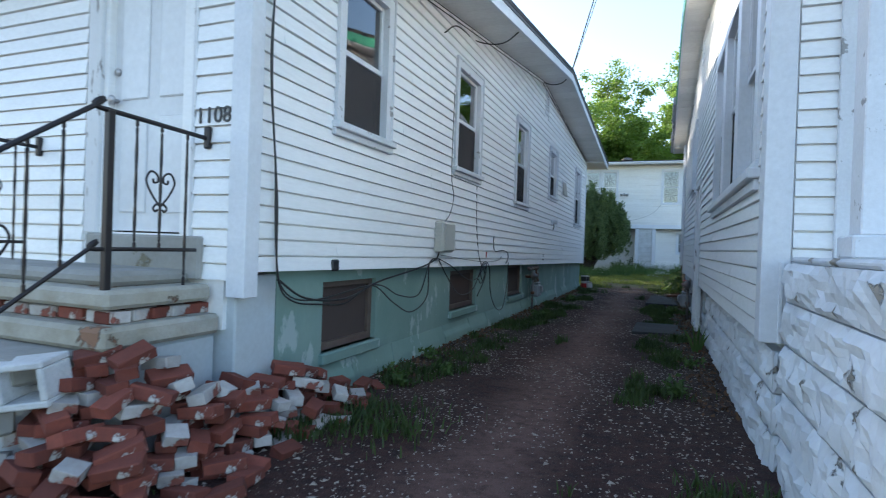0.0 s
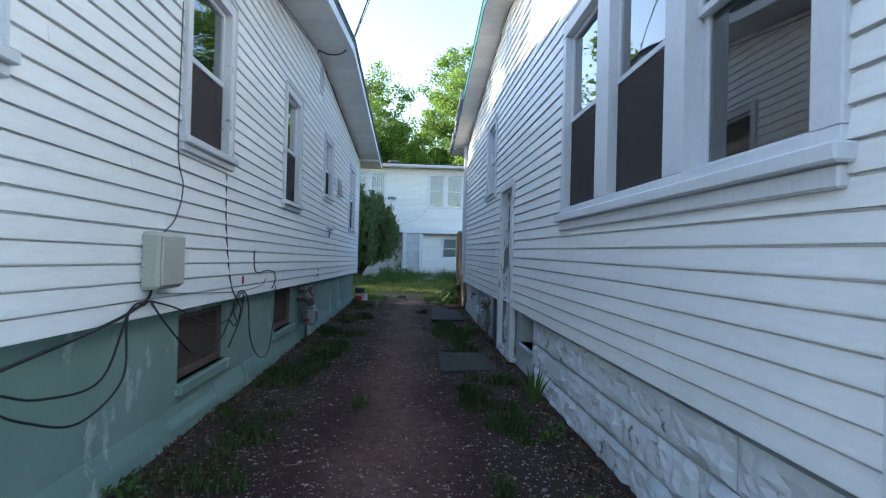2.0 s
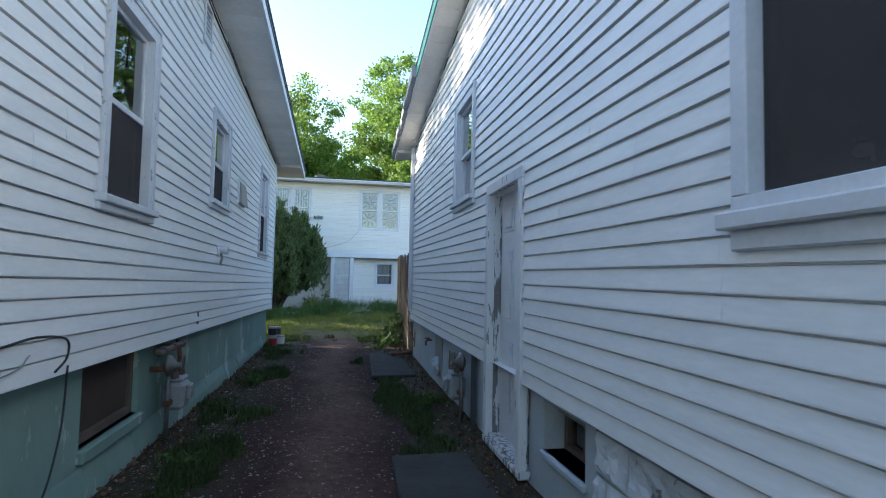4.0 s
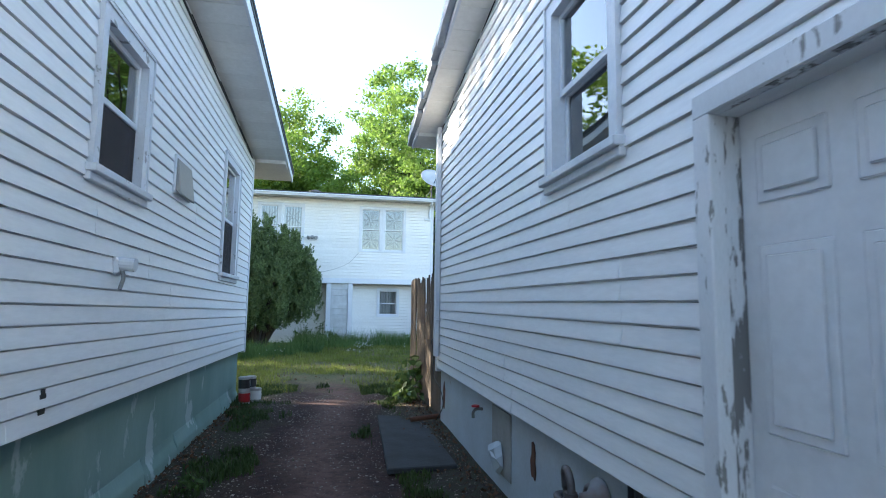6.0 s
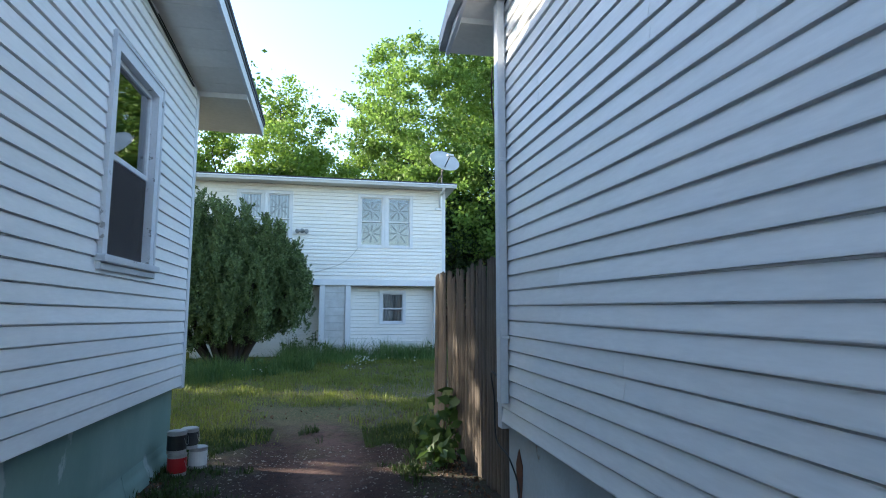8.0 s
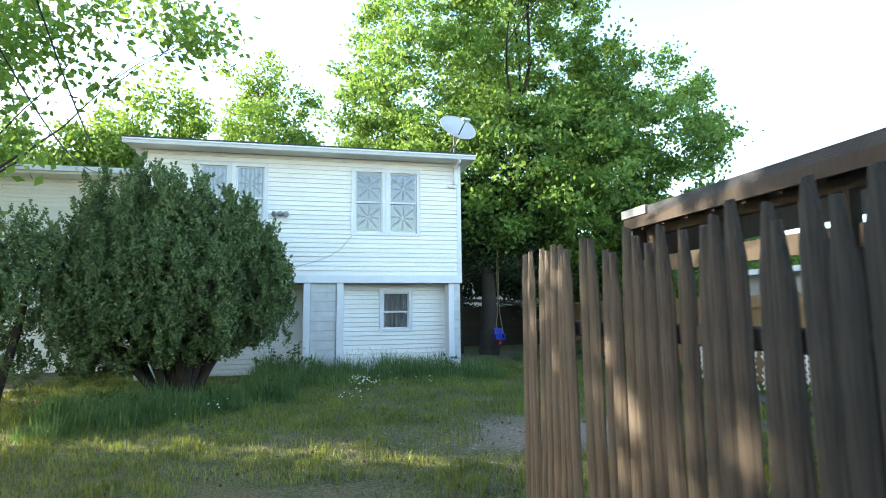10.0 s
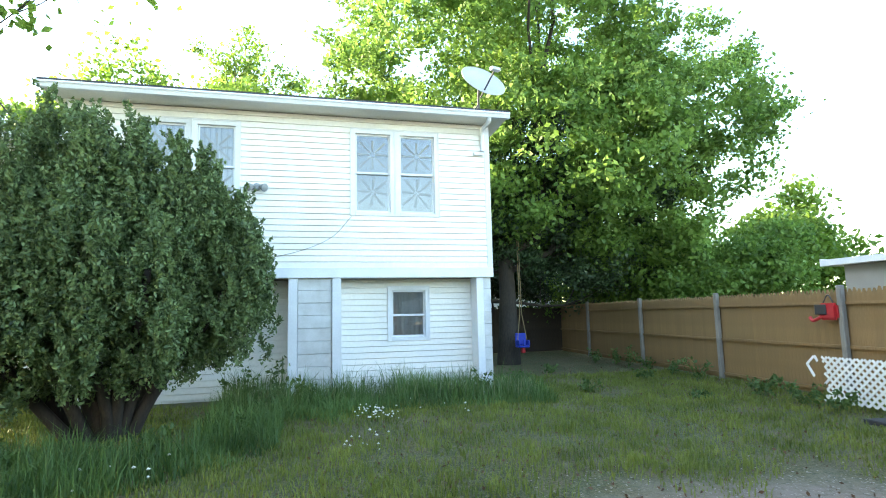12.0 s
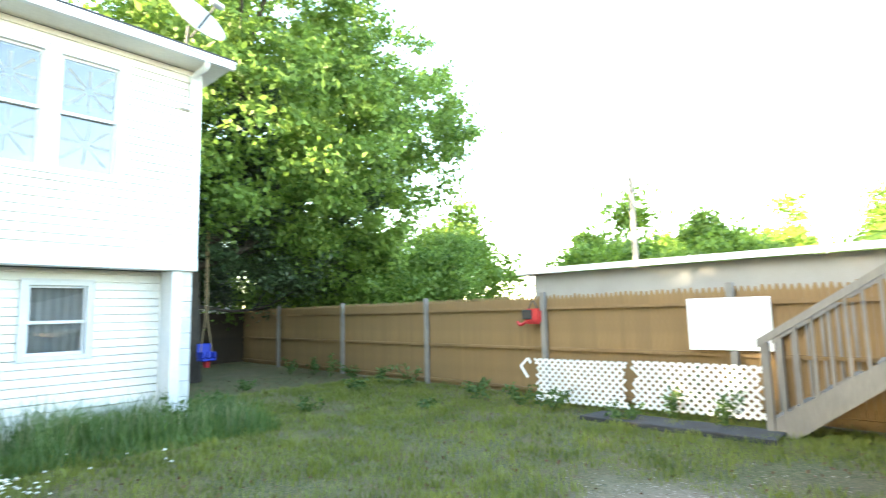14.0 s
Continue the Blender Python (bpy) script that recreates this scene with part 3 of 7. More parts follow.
# back and far walls, floor and ceiling inside
adopt(part("wall", boxes((-10.0, LX - 0.145, LY1 - 0.15, LY1, 0.6, left_top(LY1))), M_SIDING), left_house)
adopt(part("wall", boxes((-10.15, -10.0, LY0, LY1, 0.6, 3.3)), M_SIDING), left_house)
adopt(part("floor_slab", boxes((-10.0, LX - 0.2, LY0 + 0.16, LY1 - 0.16, 0.9, 1.1)), M_INSIDE), left_house)
adopt(part("partition", boxes((-5.2, -5.1, LY0 + 0.16, LY1 - 0.16, 1.1, 3.2)), M_INSIDE), left_house)
siding(left_house, "y", LY1, 1, -10.0, LX - 0.09, lambda k, u: 0.75 + 0.1016 * k, 31, lambda u: left_top(LY1), [], M_SIDING, 5)
# roof: two slopes with a boxed rake
def slope(name, house, x0, x1, ya, za, yb, zb, thick, material):
    bm = bmesh.new()
    prism(bm, [(ya, za), (yb, zb), (yb, zb + thick), (ya, za + thick)], x0, x1, 0)
    return adopt(part(name, bm, material), house)


RX = -1.70
for ya, yb in ((1.80, 10.5), (10.5, 18.2)):
    slope("roof", left_house, -10.6, RX + 0.02, ya, left_top(ya) + 0.135, yb, left_top(yb) + 0.135, 0.05, M_ROOF)
    slope("rake_board", left_house, RX - 0.03, RX, ya, left_top(ya) - 0.02, yb, left_top(yb) - 0.02, 0.15, M_TRIM)
    slope("drip_edge", left_house, RX, RX + 0.012, ya, left_top(ya) + 0.10, yb, left_top(yb) + 0.10, 0.05, M_DARKTRIM)
    n = int((yb - ya) / 0.33)
    for i in range(n):
        a, b = ya + (yb - ya) * i / n, ya + (yb - ya) * (i + 1) / n
        slope("soffit_panel", left_house, LX + 0.012, RX - 0.03, a + 0.003, left_top(a + 0.003), b - 0.003, left_top(b - 0.003) + 0.0, 0.02, M_SOFFIT)
slope("eave_box", left_house, -10.6, RX - 0.03, LY1 + 0.02, left_top(LY1) - 0.06, 18.17, left_top(18.17), 0.1, M_SOFFIT)
slope("eave_box", left_house, -10.6, RX - 0.03, 1.83, left_top(1.83), LY0 - 0.02, left_top(LY0), 0.1, M_SOFFIT)
adopt(part("frieze_board", boxes((LX + 0.0, LX + 0.016, LY1 + 0.02, LY1 + 0.05, 0.75, left_top(LY1))), M_TRIM), left_house)
# foundation with its three cellar windows
FX = -2.33
CELLAR = [(3.28, 4.10, 0.31, 0.84), (5.92, 6.90, 0.36, 0.84), (8.58, 9.56, 0.33, 0.85)]
backing("foundation", left_house, "x", FX, 1, 2.75, LY1, -0.4, lambda y: left_line(0, y) + 0.02, [(a, b, c, d) for a, b, c, d in CELLAR], M_GREEN, thick=0.25)
rng = random.Random(44)
y = 2.76
while y < LY1 - 0.3:
    L = rng.uniform(0.7, 1.3)
    bm = prism(bmesh.new(), [(FX, -0.15), (FX + rng.uniform(0.05, 0.09), -0.15), (FX + rng.uniform(0.035, 0.055), rng.uniform(0.06, 0.11)), (FX + 0.012, rng.uniform(0.14, 0.20)), (FX, 0.22)], y, min(y + L, LY1 - 0.02), 1)
    adopt(part("plinth", bm, M_GREEN, bevel=0.008), left_house)
    y += L
adopt(part("foundation", boxes((-10.0, FX - 0.252, LY1 - 0.25, LY1, -0.4, 0.74)), M_GREEN), left_house)
adopt(part("foundation", boxes((-10.0, FX + 0.002, 2.38, 2.748, -0.4, 0.92)), M_BLUEWHITE, bevel=0.01), left_house)
adopt(part("cellar_back", boxes((-4.2, -4.1, 2.8, LY1 - 0.3, -0.4, 0.9)), M_INSIDE), left_house)
for a, b, c, d in CELLAR:
    w = adopt(part("cellar_window", boxes((a + 0.0 - (a + b) / 2, a + 0.06 - (a + b) / 2, -0.14, -0.04, 0.0, d - c), ((b - a) / 2 - 0.06, (b - a) / 2, -0.14, -0.04, 0.0, d - c),
                                          (-(b - a) / 2 + 0.06, (b - a) / 2 - 0.06, -0.14, -0.04, 0.0, 0.06), (-(b - a) / 2 + 0.06, (b - a) / 2 - 0.06, -0.14, -0.04, d - c - 0.05, d - c)),
                   M_DARKWOOD, bevel=0.006), left_house, at_wall("x", FX, 1, (a + b) / 2, c))
    part("insect_screen", boxes((-(b - a) / 2 + 0.06, (b - a) / 2 - 0.06, -0.075, -0.07, 0.06, d - c - 0.05)), M_SCREEN_OLD, w)
    p = part("pane", boxes((-(b - a) / 2 + 0.06, (b - a) / 2 - 0.06, -0.115, -0.11, 0.06, d - c - 0.05)), M_GLASS, w)
    p.visible_shadow = False
    part("sill", boxes((-(b - a) / 2 - 0.03, (b - a) / 2 + 0.03, -0.16, 0.045, -0.09, 0.0)), M_GREEN, w, bevel=0.012)
# front door
door = adopt(part("door", boxes((-0.40, 0.40, -0.09, -0.05, 0.0, 2.05)), M_DOOR, bevel=0.003), left_house, at_wall("y", LY0, -1, -3.06, 1.17))
for x in (-0.29, 0.05):
    for z, h in ((0.12, 0.62), (0.86, 0.86)):
        part("raised_panel", boxes((x, x + 0.24, -0.052, -0.040, z, z + h)), M_DOOR, door, bevel=0.008)
part("door_light", boxes((-0.25, 0.25, -0.052, -0.042, 1.80, 1.98)), M_GLASS, door)
part("knob", lathe(bmesh.new(), [(0.012, 0), (0.012, 0.03), (0.028, 0.04), (0.03, 0.055), (0.016, 0.068)], (0.33, -0.05, 0.86), (0, 1, 0)), M_TIN, door, smooth=True)
part("knob", lathe(bmesh.new(), [(0.026, 0), (0.026, 0.012), (0.016, 0.02)], (0.33, -0.05, 1.05), (0, 1, 0)), M_TIN, door, smooth=True)
adopt(part("door_casing", boxes((0.40, 0.52, -0.13, 0.03, -0.02, 2.13), (-0.43, -0.40, -0.13, 0.03, -0.02, 2.13), (-0.40, 0.40, -0.13, 0.03, 2.05, 2.13)), M_PEEL_LIGHT, bevel=0.006),
      left_house, at_wall("y", LY0, -1, -3.06, 1.17))
adopt(part("threshold", boxes((-0.52, 0.46, -0.1, 0.06, -0.28, -0.02)), M_CONCRETE, bevel=0.012), left_house, at_wall("y", LY0, -1, -3.06, 1.17))

# ---------- the white house with the stone foundation ----------
QX, QY0, QY1 = 0.53, 3.20, 15.0


def right_top(y):
    return 4.70 - 0.15 * abs(y - 9.4)


def right_line(k, y):
    return 0.700 + (0.1009 + 0.0008 * (y - 8.15)) * k


right_house = thing("house", pose(4, 9, 0), "white clapboard house on a white painted stone foundation", "house")
R_WIN = (3.45, 6.41, 1.60, 3.21)
R_WIN2 = (10.09, 11.02, 2.24, 3.44)
R_PANES = [(3.58, 4.365), (4.565, 5.335), (5.565, 6.335)]
R_VENT = (9.15, 9.45, 4.15, 4.45)
backing("wall", right_house, "x", QX, -1, QY0, QY1, 0.72, right_top,
        [(a - 0.012, b + 0.012, 1.70, 3.11) for a, b in R_PANES] + [inner(R_WIN2), (8.65, 9.47, 0.72, 2.17)], M_SIDING, extra=(9.4,))
siding(right_house, "x", QX, -1, QY0 + 0.09, QY1 - 0.06, right_line, 40, right_top,
       [R_WIN, R_WIN2, (8.56, 9.55, 0.5, 2.26), R_VENT], M_SIDING, 7)
adopt(part("gable_vent", boxes((QX - 0.03, QX + 0.02, 9.15, 9.20, 4.15, 4.45), (QX - 0.03, QX + 0.02, 9.40, 9.45, 4.15, 4.45), (QX - 0.03, QX + 0.02, 9.20, 9.40, 4.40, 4.45),
                               (QX - 0.03, QX + 0.02, 9.20, 9.40, 4.15, 4.19), *[(QX - 0.015, QX - 0.003, 9.20, 9.40, 4.20 + 0.04 * k, 4.23 + 0.04 * k) for k in range(5)]), M_TRIM), right_house)
# triple window
m = at_wall("x", QX, -1, (R_WIN[0] + R_WIN[1]) / 2, R_WIN[2])
mid = (R_WIN[0] + R_WIN[1]) / 2
trip = adopt(part("window", boxes((R_WIN[0] - mid, R_WIN[1] - mid, -0.10, 0.045, 1.50, 1.61), (R_WIN[0] - mid, R_WIN[1] - mid, -0.10, 0.045, 0.062, 0.11)), M_TRIM, bevel=0.004), right_house, m)
for a, b in ((3.45, 3.58), (4.365, 4.565), (5.335, 5.565), (6.335, 6.41)):
    part("mullion", boxes((a - mid, b - mid, -0.10, 0.043, 0.112, 1.498)), M_TRIM, trip, bevel=0.004)
trip["label"] = "white triple window in a wide painted frame"
part("sill", boxes((R_WIN[0] - mid - 0.03, R_WIN[1] - mid + 0.03, -0.1, 0.085, 0.0, 0.06), (R_WIN[0] - mid, R_WIN[1] - mid, 0.0, 0.05, -0.07, 0.0)), M_TRIM, trip, bevel=0.008)
for i, (a, b) in enumerate(R_PANES):
    xa, xb, z0, z1, zm, s = a - mid, b - mid, 0.11, 1.50, 0.82, 0.036
    for nm, y, lo, hi in (("upper_sash", -0.012, zm - 0.02, z1), ("lower_sash", -0.045, z0, zm + 0.02)):
        sh = part(nm, boxes((xa, xa + s, y - 0.03, y, lo, hi), (xb - s, xb, y - 0.03, y, lo, hi), (xa + s, xb - s, y - 0.03, y, lo, lo + s), (xa + s, xb - s, y - 0.03, y, hi - s, hi)), M_TRIM, trip, bevel=0.003)
        p = part("pane", boxes((xa + s, xb - s, y - 0.018, y - 0.015, lo + s, hi - s)), M_GLASS, sh)
        p.visible_shadow = False
    if i > 0:
        part("insect_screen", boxes((xa + 0.004, xb - 0.004, -0.022, -0.02, z0 + 0.004, zm - 0.025)), M_SCREEN, trip)
    bm = bmesh.new()
    for k in range(40 if i == 0 else 18):
        z = z1 - 0.02 - k * 0.034
        box(bm, xa - 0.09, xb + 0.09, -0.178, -0.142, z - 0.012, z - 0.008, Matrix.Translation((0, -0.16, z)) @ Matrix.Rotation(1.25, 4, "X") @ Matrix.Translation((0, 0.16, -z)))
    part("blind", bm, M_BLIND, trip, "half-drawn venetian blind")
a, b, c, d = R_WIN2
sash_window(right_house, at_wall("x", QX, -1, (a + b) / 2, c), b - a, d - c, "white double-hung window reflecting trees", curtain=(0.0, 0.9, M_BLIND), screen=False)
# side door with a peeling frame
sd = adopt(part("door", boxes((-0.405, 0.405, -0.12, -0.08, 0.0, 2.06)), M_DOOR, bevel=0.003), right_house, at_wall("x", QX, -1, 9.055, 0.115))
sd["label"] = "white six-panel side door"
for x0, x1 in ((-0.33, -0.045), (0.045, 0.33)):
    for z0, z1 in ((0.18, 0.80), (0.96, 1.58), (1.72, 1.95)):
        part("raised_panel", boxes((x0, x1, -0.082, -0.074, z0, z1), (x0 + 0.035, x1 - 0.035, -0.074, -0.066, z0 + 0.035, z1 - 0.035)), M_DOOR, sd, bevel=0.006)
part("knob", lathe(bmesh.new(), [(0.03, 0), (0.03, 0.006), (0.012, 0.012), (0.012, 0.035), (0.028, 0.045), (0.028, 0.06), (0.01, 0.07)], (-0.36, -0.08, 0.92), (0, 1, 0)), M_BLACK, sd, smooth=True)
adopt(part("door_casing", boxes((-0.495, -0.405, -0.02, 0.045, -0.03, 2.06), (0.405, 0.495, -0.02, 0.045, -0.03, 2.06), (-0.495, 0.495, -0.02, 0.045, 2.06, 2.15)), M_PEEL_LIGHT, bevel=0.005), right_house, at_wall("x", QX, -1, 9.055, 0.115))
adopt(part("door_jamb", boxes((-0.425, -0.407, -0.14, 0.033, 0.0, 2.058), (0.407, 0.425, -0.14, 0.033, 0.0, 2.058), (-0.405, 0.405, -0.14, 0.033, 2.058, 2.072)), M_PEEL), right_house, at_wall("x", QX, -1, 9.055, 0.115))
adopt(part("door_sill", boxes((-0.50, 0.50, -0.15, 0.05, -0.09, -0.03), (-0.46, 0.46, -0.15, 0.02, -0.03, 0.0)), M_PEEL, bevel=0.01), right_house, at_wall("x", QX, -1, 9.055, 0.115))
# corner posts, downspout
adopt(part("corner_post", boxes((QX - 0.034, QX + 0.10, QY0 - 0.034, QY0 + 0.11, 0.69, right_top(QY0) - 0.02)), M_TRIM, bevel=0.004), right_house)
adopt(part("corner_post", boxes((QX - 0.032, QX + 0.08, QY1 - 0.07, QY1 + 0.02, 0.64, right_top(QY1) - 0.02)), M_TRIM, bevel=0.004), right_house)
adopt(part("downspout", boxes((QX - 0.095, QX - 0.032, QY1 - 0.26, QY1 - 0.17, 0.85, 3.86), (QX - 0.087, QX - 0.022, QY1 - 0.265, QY1 - 0.165, 1.30, 1.33), (QX - 0.087, QX - 0.022, QY1 - 0.265, QY1 - 0.165, 2.6, 2.63)), M_TRIM, bevel=0.006), right_house)
# storm door onto the porch
PD = (0.905, 1.70, 1.17, 3.16)
adopt(part("porch_door_casing", boxes((0.815, 0.895, QY0 - 0.05, QY0, 1.15, 3.24), (1.71, 1.79, QY0 - 0.05, QY0, 1.15, 3.24), (0.895, 1.71, QY0 - 0.05, QY0, 3.16, 3.24)), M_CHIP, bevel=0.004), right_house)
bm = prism(bmesh.new(), [(PD[0], PD[2]), (PD[1], PD[2]), (PD[1], PD[3]), (PD[0], PD[3])], QY0 - 0.058, QY0 - 0.034, 1)
pane_hole = [f for f in bm.faces if abs(f.normal.y) > 0.9]
bmesh.ops.inset_region(bm, faces=pane_hole, thickness=0.075, depth=-0.004)
storm = adopt(part("storm_door", bm, M_DOOR), right_house)
storm["label"] = "white aluminium storm door with a tall glass pane"
part("lower_panel", boxes((PD[0] + 0.08, PD[1] - 0.08, QY0 - 0.060, QY0 - 0.05, PD[2] + 0.09, 1.93)), M_DOOR, storm, bevel=0.004)
part("pane", boxes((PD[0] + 0.09, PD[1] - 0.09, QY0 - 0.060, QY0 - 0.056, 2.01, PD[3] - 0.08)), M_GLASS, storm)
for z in (1.50, 1.95, 2.75):
    adopt(part("hinge", tube(bmesh.new(), [(PD[0] - 0.006, QY0 - 0.064, z), (PD[0] - 0.006, QY0 - 0.064, z + 0.08)], 0.008, 8), M_TIN), right_house)
adopt(part("end_strip", boxes((0.580, 0.600, QY0 - 0.045, QY0 - 0.005, 0.69, 1.12)), M_TRIM, bevel=0.003), right_house)
# front, back and far walls
backing("wall", right_house, "y", QY0, -1, QX + 0.145, 7.6, 0.55, lambda u: right_top(QY0), [], M_SIDING)
siding(right_house, "y", QY0, -1, QX + 0.11, 7.6, lambda k, u: 0.6605 + 0.0905 * k, 35, lambda u: right_top(QY0), [(0.60, 7.6, 0.5, 1.12), (0.815, 1.79, 1.0, 3.24)], M_SIDING, 9)
adopt(part("wall", boxes((QX + 0.145, 7.6, QY1 - 0.15, QY1, 0.55, right_top(QY1))), M_SIDING), right_house)
siding(right_house, "y", QY1, 1, QX + 0.09, 7.6, lambda k, u: 0.716 + 0.1020 * k, 32, lambda u: right_top(QY1), [], M_SIDING, 10)
adopt(part("wall", boxes((7.6, 7.75, QY0, QY1, 0.0, 3.7)), M_SIDING), right_house)
adopt(part("floor_slab", boxes((QX + 0.15, 7.6, QY0 + 0.16, QY1 - 0.16, 0.56, 0.66)), M_INSIDE), right_house)
adopt(part("partition", boxes((3.6, 3.7, QY0 + 0.16, QY1 - 0.16, 0.66, 3.7)), M_INSIDE), right_house)
EX = 0.19
for ya, yb in ((2.35, 9.4), (9.4, 15.5)):
    slope("roof", right_house, EX - 0.02, 8.1, ya, right_top(ya) + 0.135, yb, right_top(yb) + 0.135, 0.05, M_ROOF)
    slope("rake_board", right_house, EX, EX + 0.03, ya, right_top(ya) - 0.02, yb, right_top(yb) - 0.02, 0.15, M_TRIM)
    n = int((yb - ya) / 0.33)
    for i in range(n):
        a, b = ya + (yb - ya) * i / n, ya + (yb - ya) * (i + 1) / n
        slope("soffit_panel", right_house, EX + 0.03, QX - 0.012, a + 0.003, right_top(a + 0.003), b - 0.003, right_top(b - 0.003), 0.02, M_SOFFIT)
for ya, yb in ((2.35, 9.4), (9.4, 12.3)):
    slope("green_edge", right_house, EX - 0.016, EX, ya, right_top(ya) + 0.0, yb, right_top(yb) + 0.0, 0.14, M_GREENTRIM)
rng = random.Random(5)
for i in range(9):
    y = 12.35 + i * 0.35
    slope("torn_wrap", right_house, EX - 0.05 - rng.random() * 0.03, EX - 0.003, y, right_top(y) + rng.uniform(-0.03, 0.05), y + 0.36, right_top(y + 0.36) + rng.uniform(-0.03, 0.05), rng.uniform(0.08, 0.16), M_WRAP)
slope("eave_box", right_house, EX + 0.03, 8.1, QY1 + 0.02, right_top(QY1) - 0.05, 15.47, right_top(15.47) - 0.02, 0.12, M_SOFFIT)
slope("eave_box", right_house, EX + 0.03, 8.1, 2.38, right_top(2.38), QY0 - 0.02, right_top(QY0), 0.12, M_SOFFIT)
# foundation: plain stretch with a cellar window, then rock-faced blocks
KX = 0.575
backing("foundation", right_house, "x", KX, -1, 7.55, 8.60, -0.3, lambda y: 0.70, [(7.68, 8.30, 0.32, 0.64)], M_BLUEWHITE, thick=0.3)
adopt(part("foundation", boxes((KX, KX + 0.3, 8.60, 9.52, -0.3, 0.02)), M_BLUEWHITE, bevel=0.01), right_house)
adopt(part("foundation", boxes((KX, KX + 0.3, 9.52, QY1, -0.3, 0.70)), M_BLUEWHITE, bevel=0.01), right_house)
adopt(part("foundation", boxes((KX + 0.06, KX + 0.3, QY0 + 0.05, 7.55, -0.3, 0.70)), M_BLUEWHITE), right_house)
adopt(part("foundation", boxes((KX + 0.3, 7.6, QY1 - 0.3, QY1, -0.3, 0.70)), M_BLUEWHITE), right_house)
adopt(part("cellar_back", boxes((2.2, 2.3, 3.3, 14.6, -0.3, 0.55)), M_INSIDE), right_house)
cw = adopt(part("cellar_window", boxes((-0.31, -0.26, -0.2, -0.14, 0, 0.32), (0.26, 0.31, -0.2, -0.14, 0, 0.32), (-0.26, 0.26, -0.2, -0.14, 0, 0.04), (-0.26, 0.26, -0.2, -0.14, 0.28, 0.32), (-0.02, 0.02, -0.2, -0.14, 0.04, 0.28)),
                M_DARKWOOD, bevel=0.004), right_house, at_wall("x", KX, -1, 7.99, 0.32))
part("pane", boxes((-0.26, 0.26, -0.18, -0.175, 0.04, 0.28)), M_GLASS, cw).visible_shadow = False
part("sill", boxes((-0.33, 0.33, -0.2, 0.03, -0.05, 0.0)), M_BLUEWHITE, cw, bevel=0.012)

# ---------- the two-storey house at the end of the yard ----------
BY, BX0, BX1 = 27.9, -4.85, 2.62
back_house = thing("house", pose(-1, 32, 0), "two-storey white sided house with a low flat roof", "house")
B_WINS = [(-0.12, 0.725, 3.44, 5.12), (0.725, 1.59, 3.44, 5.12), (-3.70, -2.89, 3.46, 5.12), (-2.89, -2.07, 3.46, 5.12)]
def back_line(k, u):
    return 2.47 + 0.1113 * k


backing("wall", back_house, "y", BY, -1, BX0, BX1, 2.28, lambda u: 5.34, [inner(o, 0.09) for o in B_WINS], M_SIDING_WARM, thick=0.2)
siding(back_house, "y", BY, -1, BX0 + 0.09, BX1 - 0.09, back_line, 26, lambda u: 5.34, [(-0.12, 1.59, 3.44, 5.12), (-3.70, -2.07, 3.46, 5.12)], M_SIDING_WARM, 12, proud=0.016)
for i, (a, b, c, d) in enumerate(B_WINS):
    sash_window(back_house, at_wall("y", BY, -1, (a + b) / 2, c), b - a - 0.003, d - c, "white sash window with taped star panes", c=0.09, screen=False, sill=False, star=True, curtain=(0, 1, M_CURTAIN) if i > 1 else None)
adopt(part("band_board", boxes((BX0, BX1 + 0.02, BY - 0.045, BY, 2.28, 2.47)), M_TRIM, bevel=0.006), back_house)
adopt(part("corner_post", boxes((BX1 - 0.09, BX1 + 0.02, BY - 0.03, BY + 0.05, 2.47, 5.34)), M_TRIM, bevel=0.004), back_house)
adopt(part("corner_post", boxes((BX0 - 0.02, BX0 + 0.09, BY - 0.03, BY + 0.05, 2.47, 5.34)), M_TRIM, bevel=0.004), back_house)
adopt(part("wall", boxes((BX1 - 0.2, BX1, BY + 0.2, 40, 0.0, 5.6), (BX0, BX0 + 0.2, BY + 0.2, 40, 0.0, 5.6), (BX0 + 0.2, BX1 - 0.2, 39.8, 40, 0.0, 6.0)), M_SIDING_WARM), back_house)
adopt(part("floor_slab", boxes((BX0 + 0.2, BX1 - 0.2, BY + 0.2, 39.8, 2.3, 2.5)), M_INSIDE), back_house)
adopt(part("partition", boxes((BX0 + 0.2, BX1 - 0.2, 31.0, 31.1, 0.0, 2.3), (BX0 + 0.2, BX1 - 0.2, 31.0, 31.1, 2.5, 5.5)), M_INSIDE), back_house)
# lower storey, set back between piers
LOW = BY + 0.42
B_LOW = (0.62, 1.44, 1.09, 2.14)
backing("wall", back_house, "y", LOW, -1, -0.30, BX1 - 0.21, -0.1, lambda u: 2.28, [inner(B_LOW, 0.08)], M_SIDING_WARM, thick=0.15)
siding(back_house, "y", LOW, -1, -0.28, 2.30, lambda k, u: 0.12 + 0.1113 * k, 20, lambda u: 2.28, [B_LOW], M_SIDING_WARM, 13, proud=0.016)
a, b, c, d = B_LOW
# lace curtain below; its upper part stands in for sky reflected in the glass
sash_window(back_house, at_wall("y", LOW, -1, (a + b) / 2, c), b - a, d - c, "small white sash window with a pale curtain", c=0.08, screen=False, sill=False, curtain=(0.0, 1.0, M_LACE), lower=0.47)
backing("wall", back_house, "y", LOW + 0.25, -1, BX0 + 0.2, -1.20, -0.1, lambda u: 2.28, [], M_SIDING_WARM, thick=0.15)
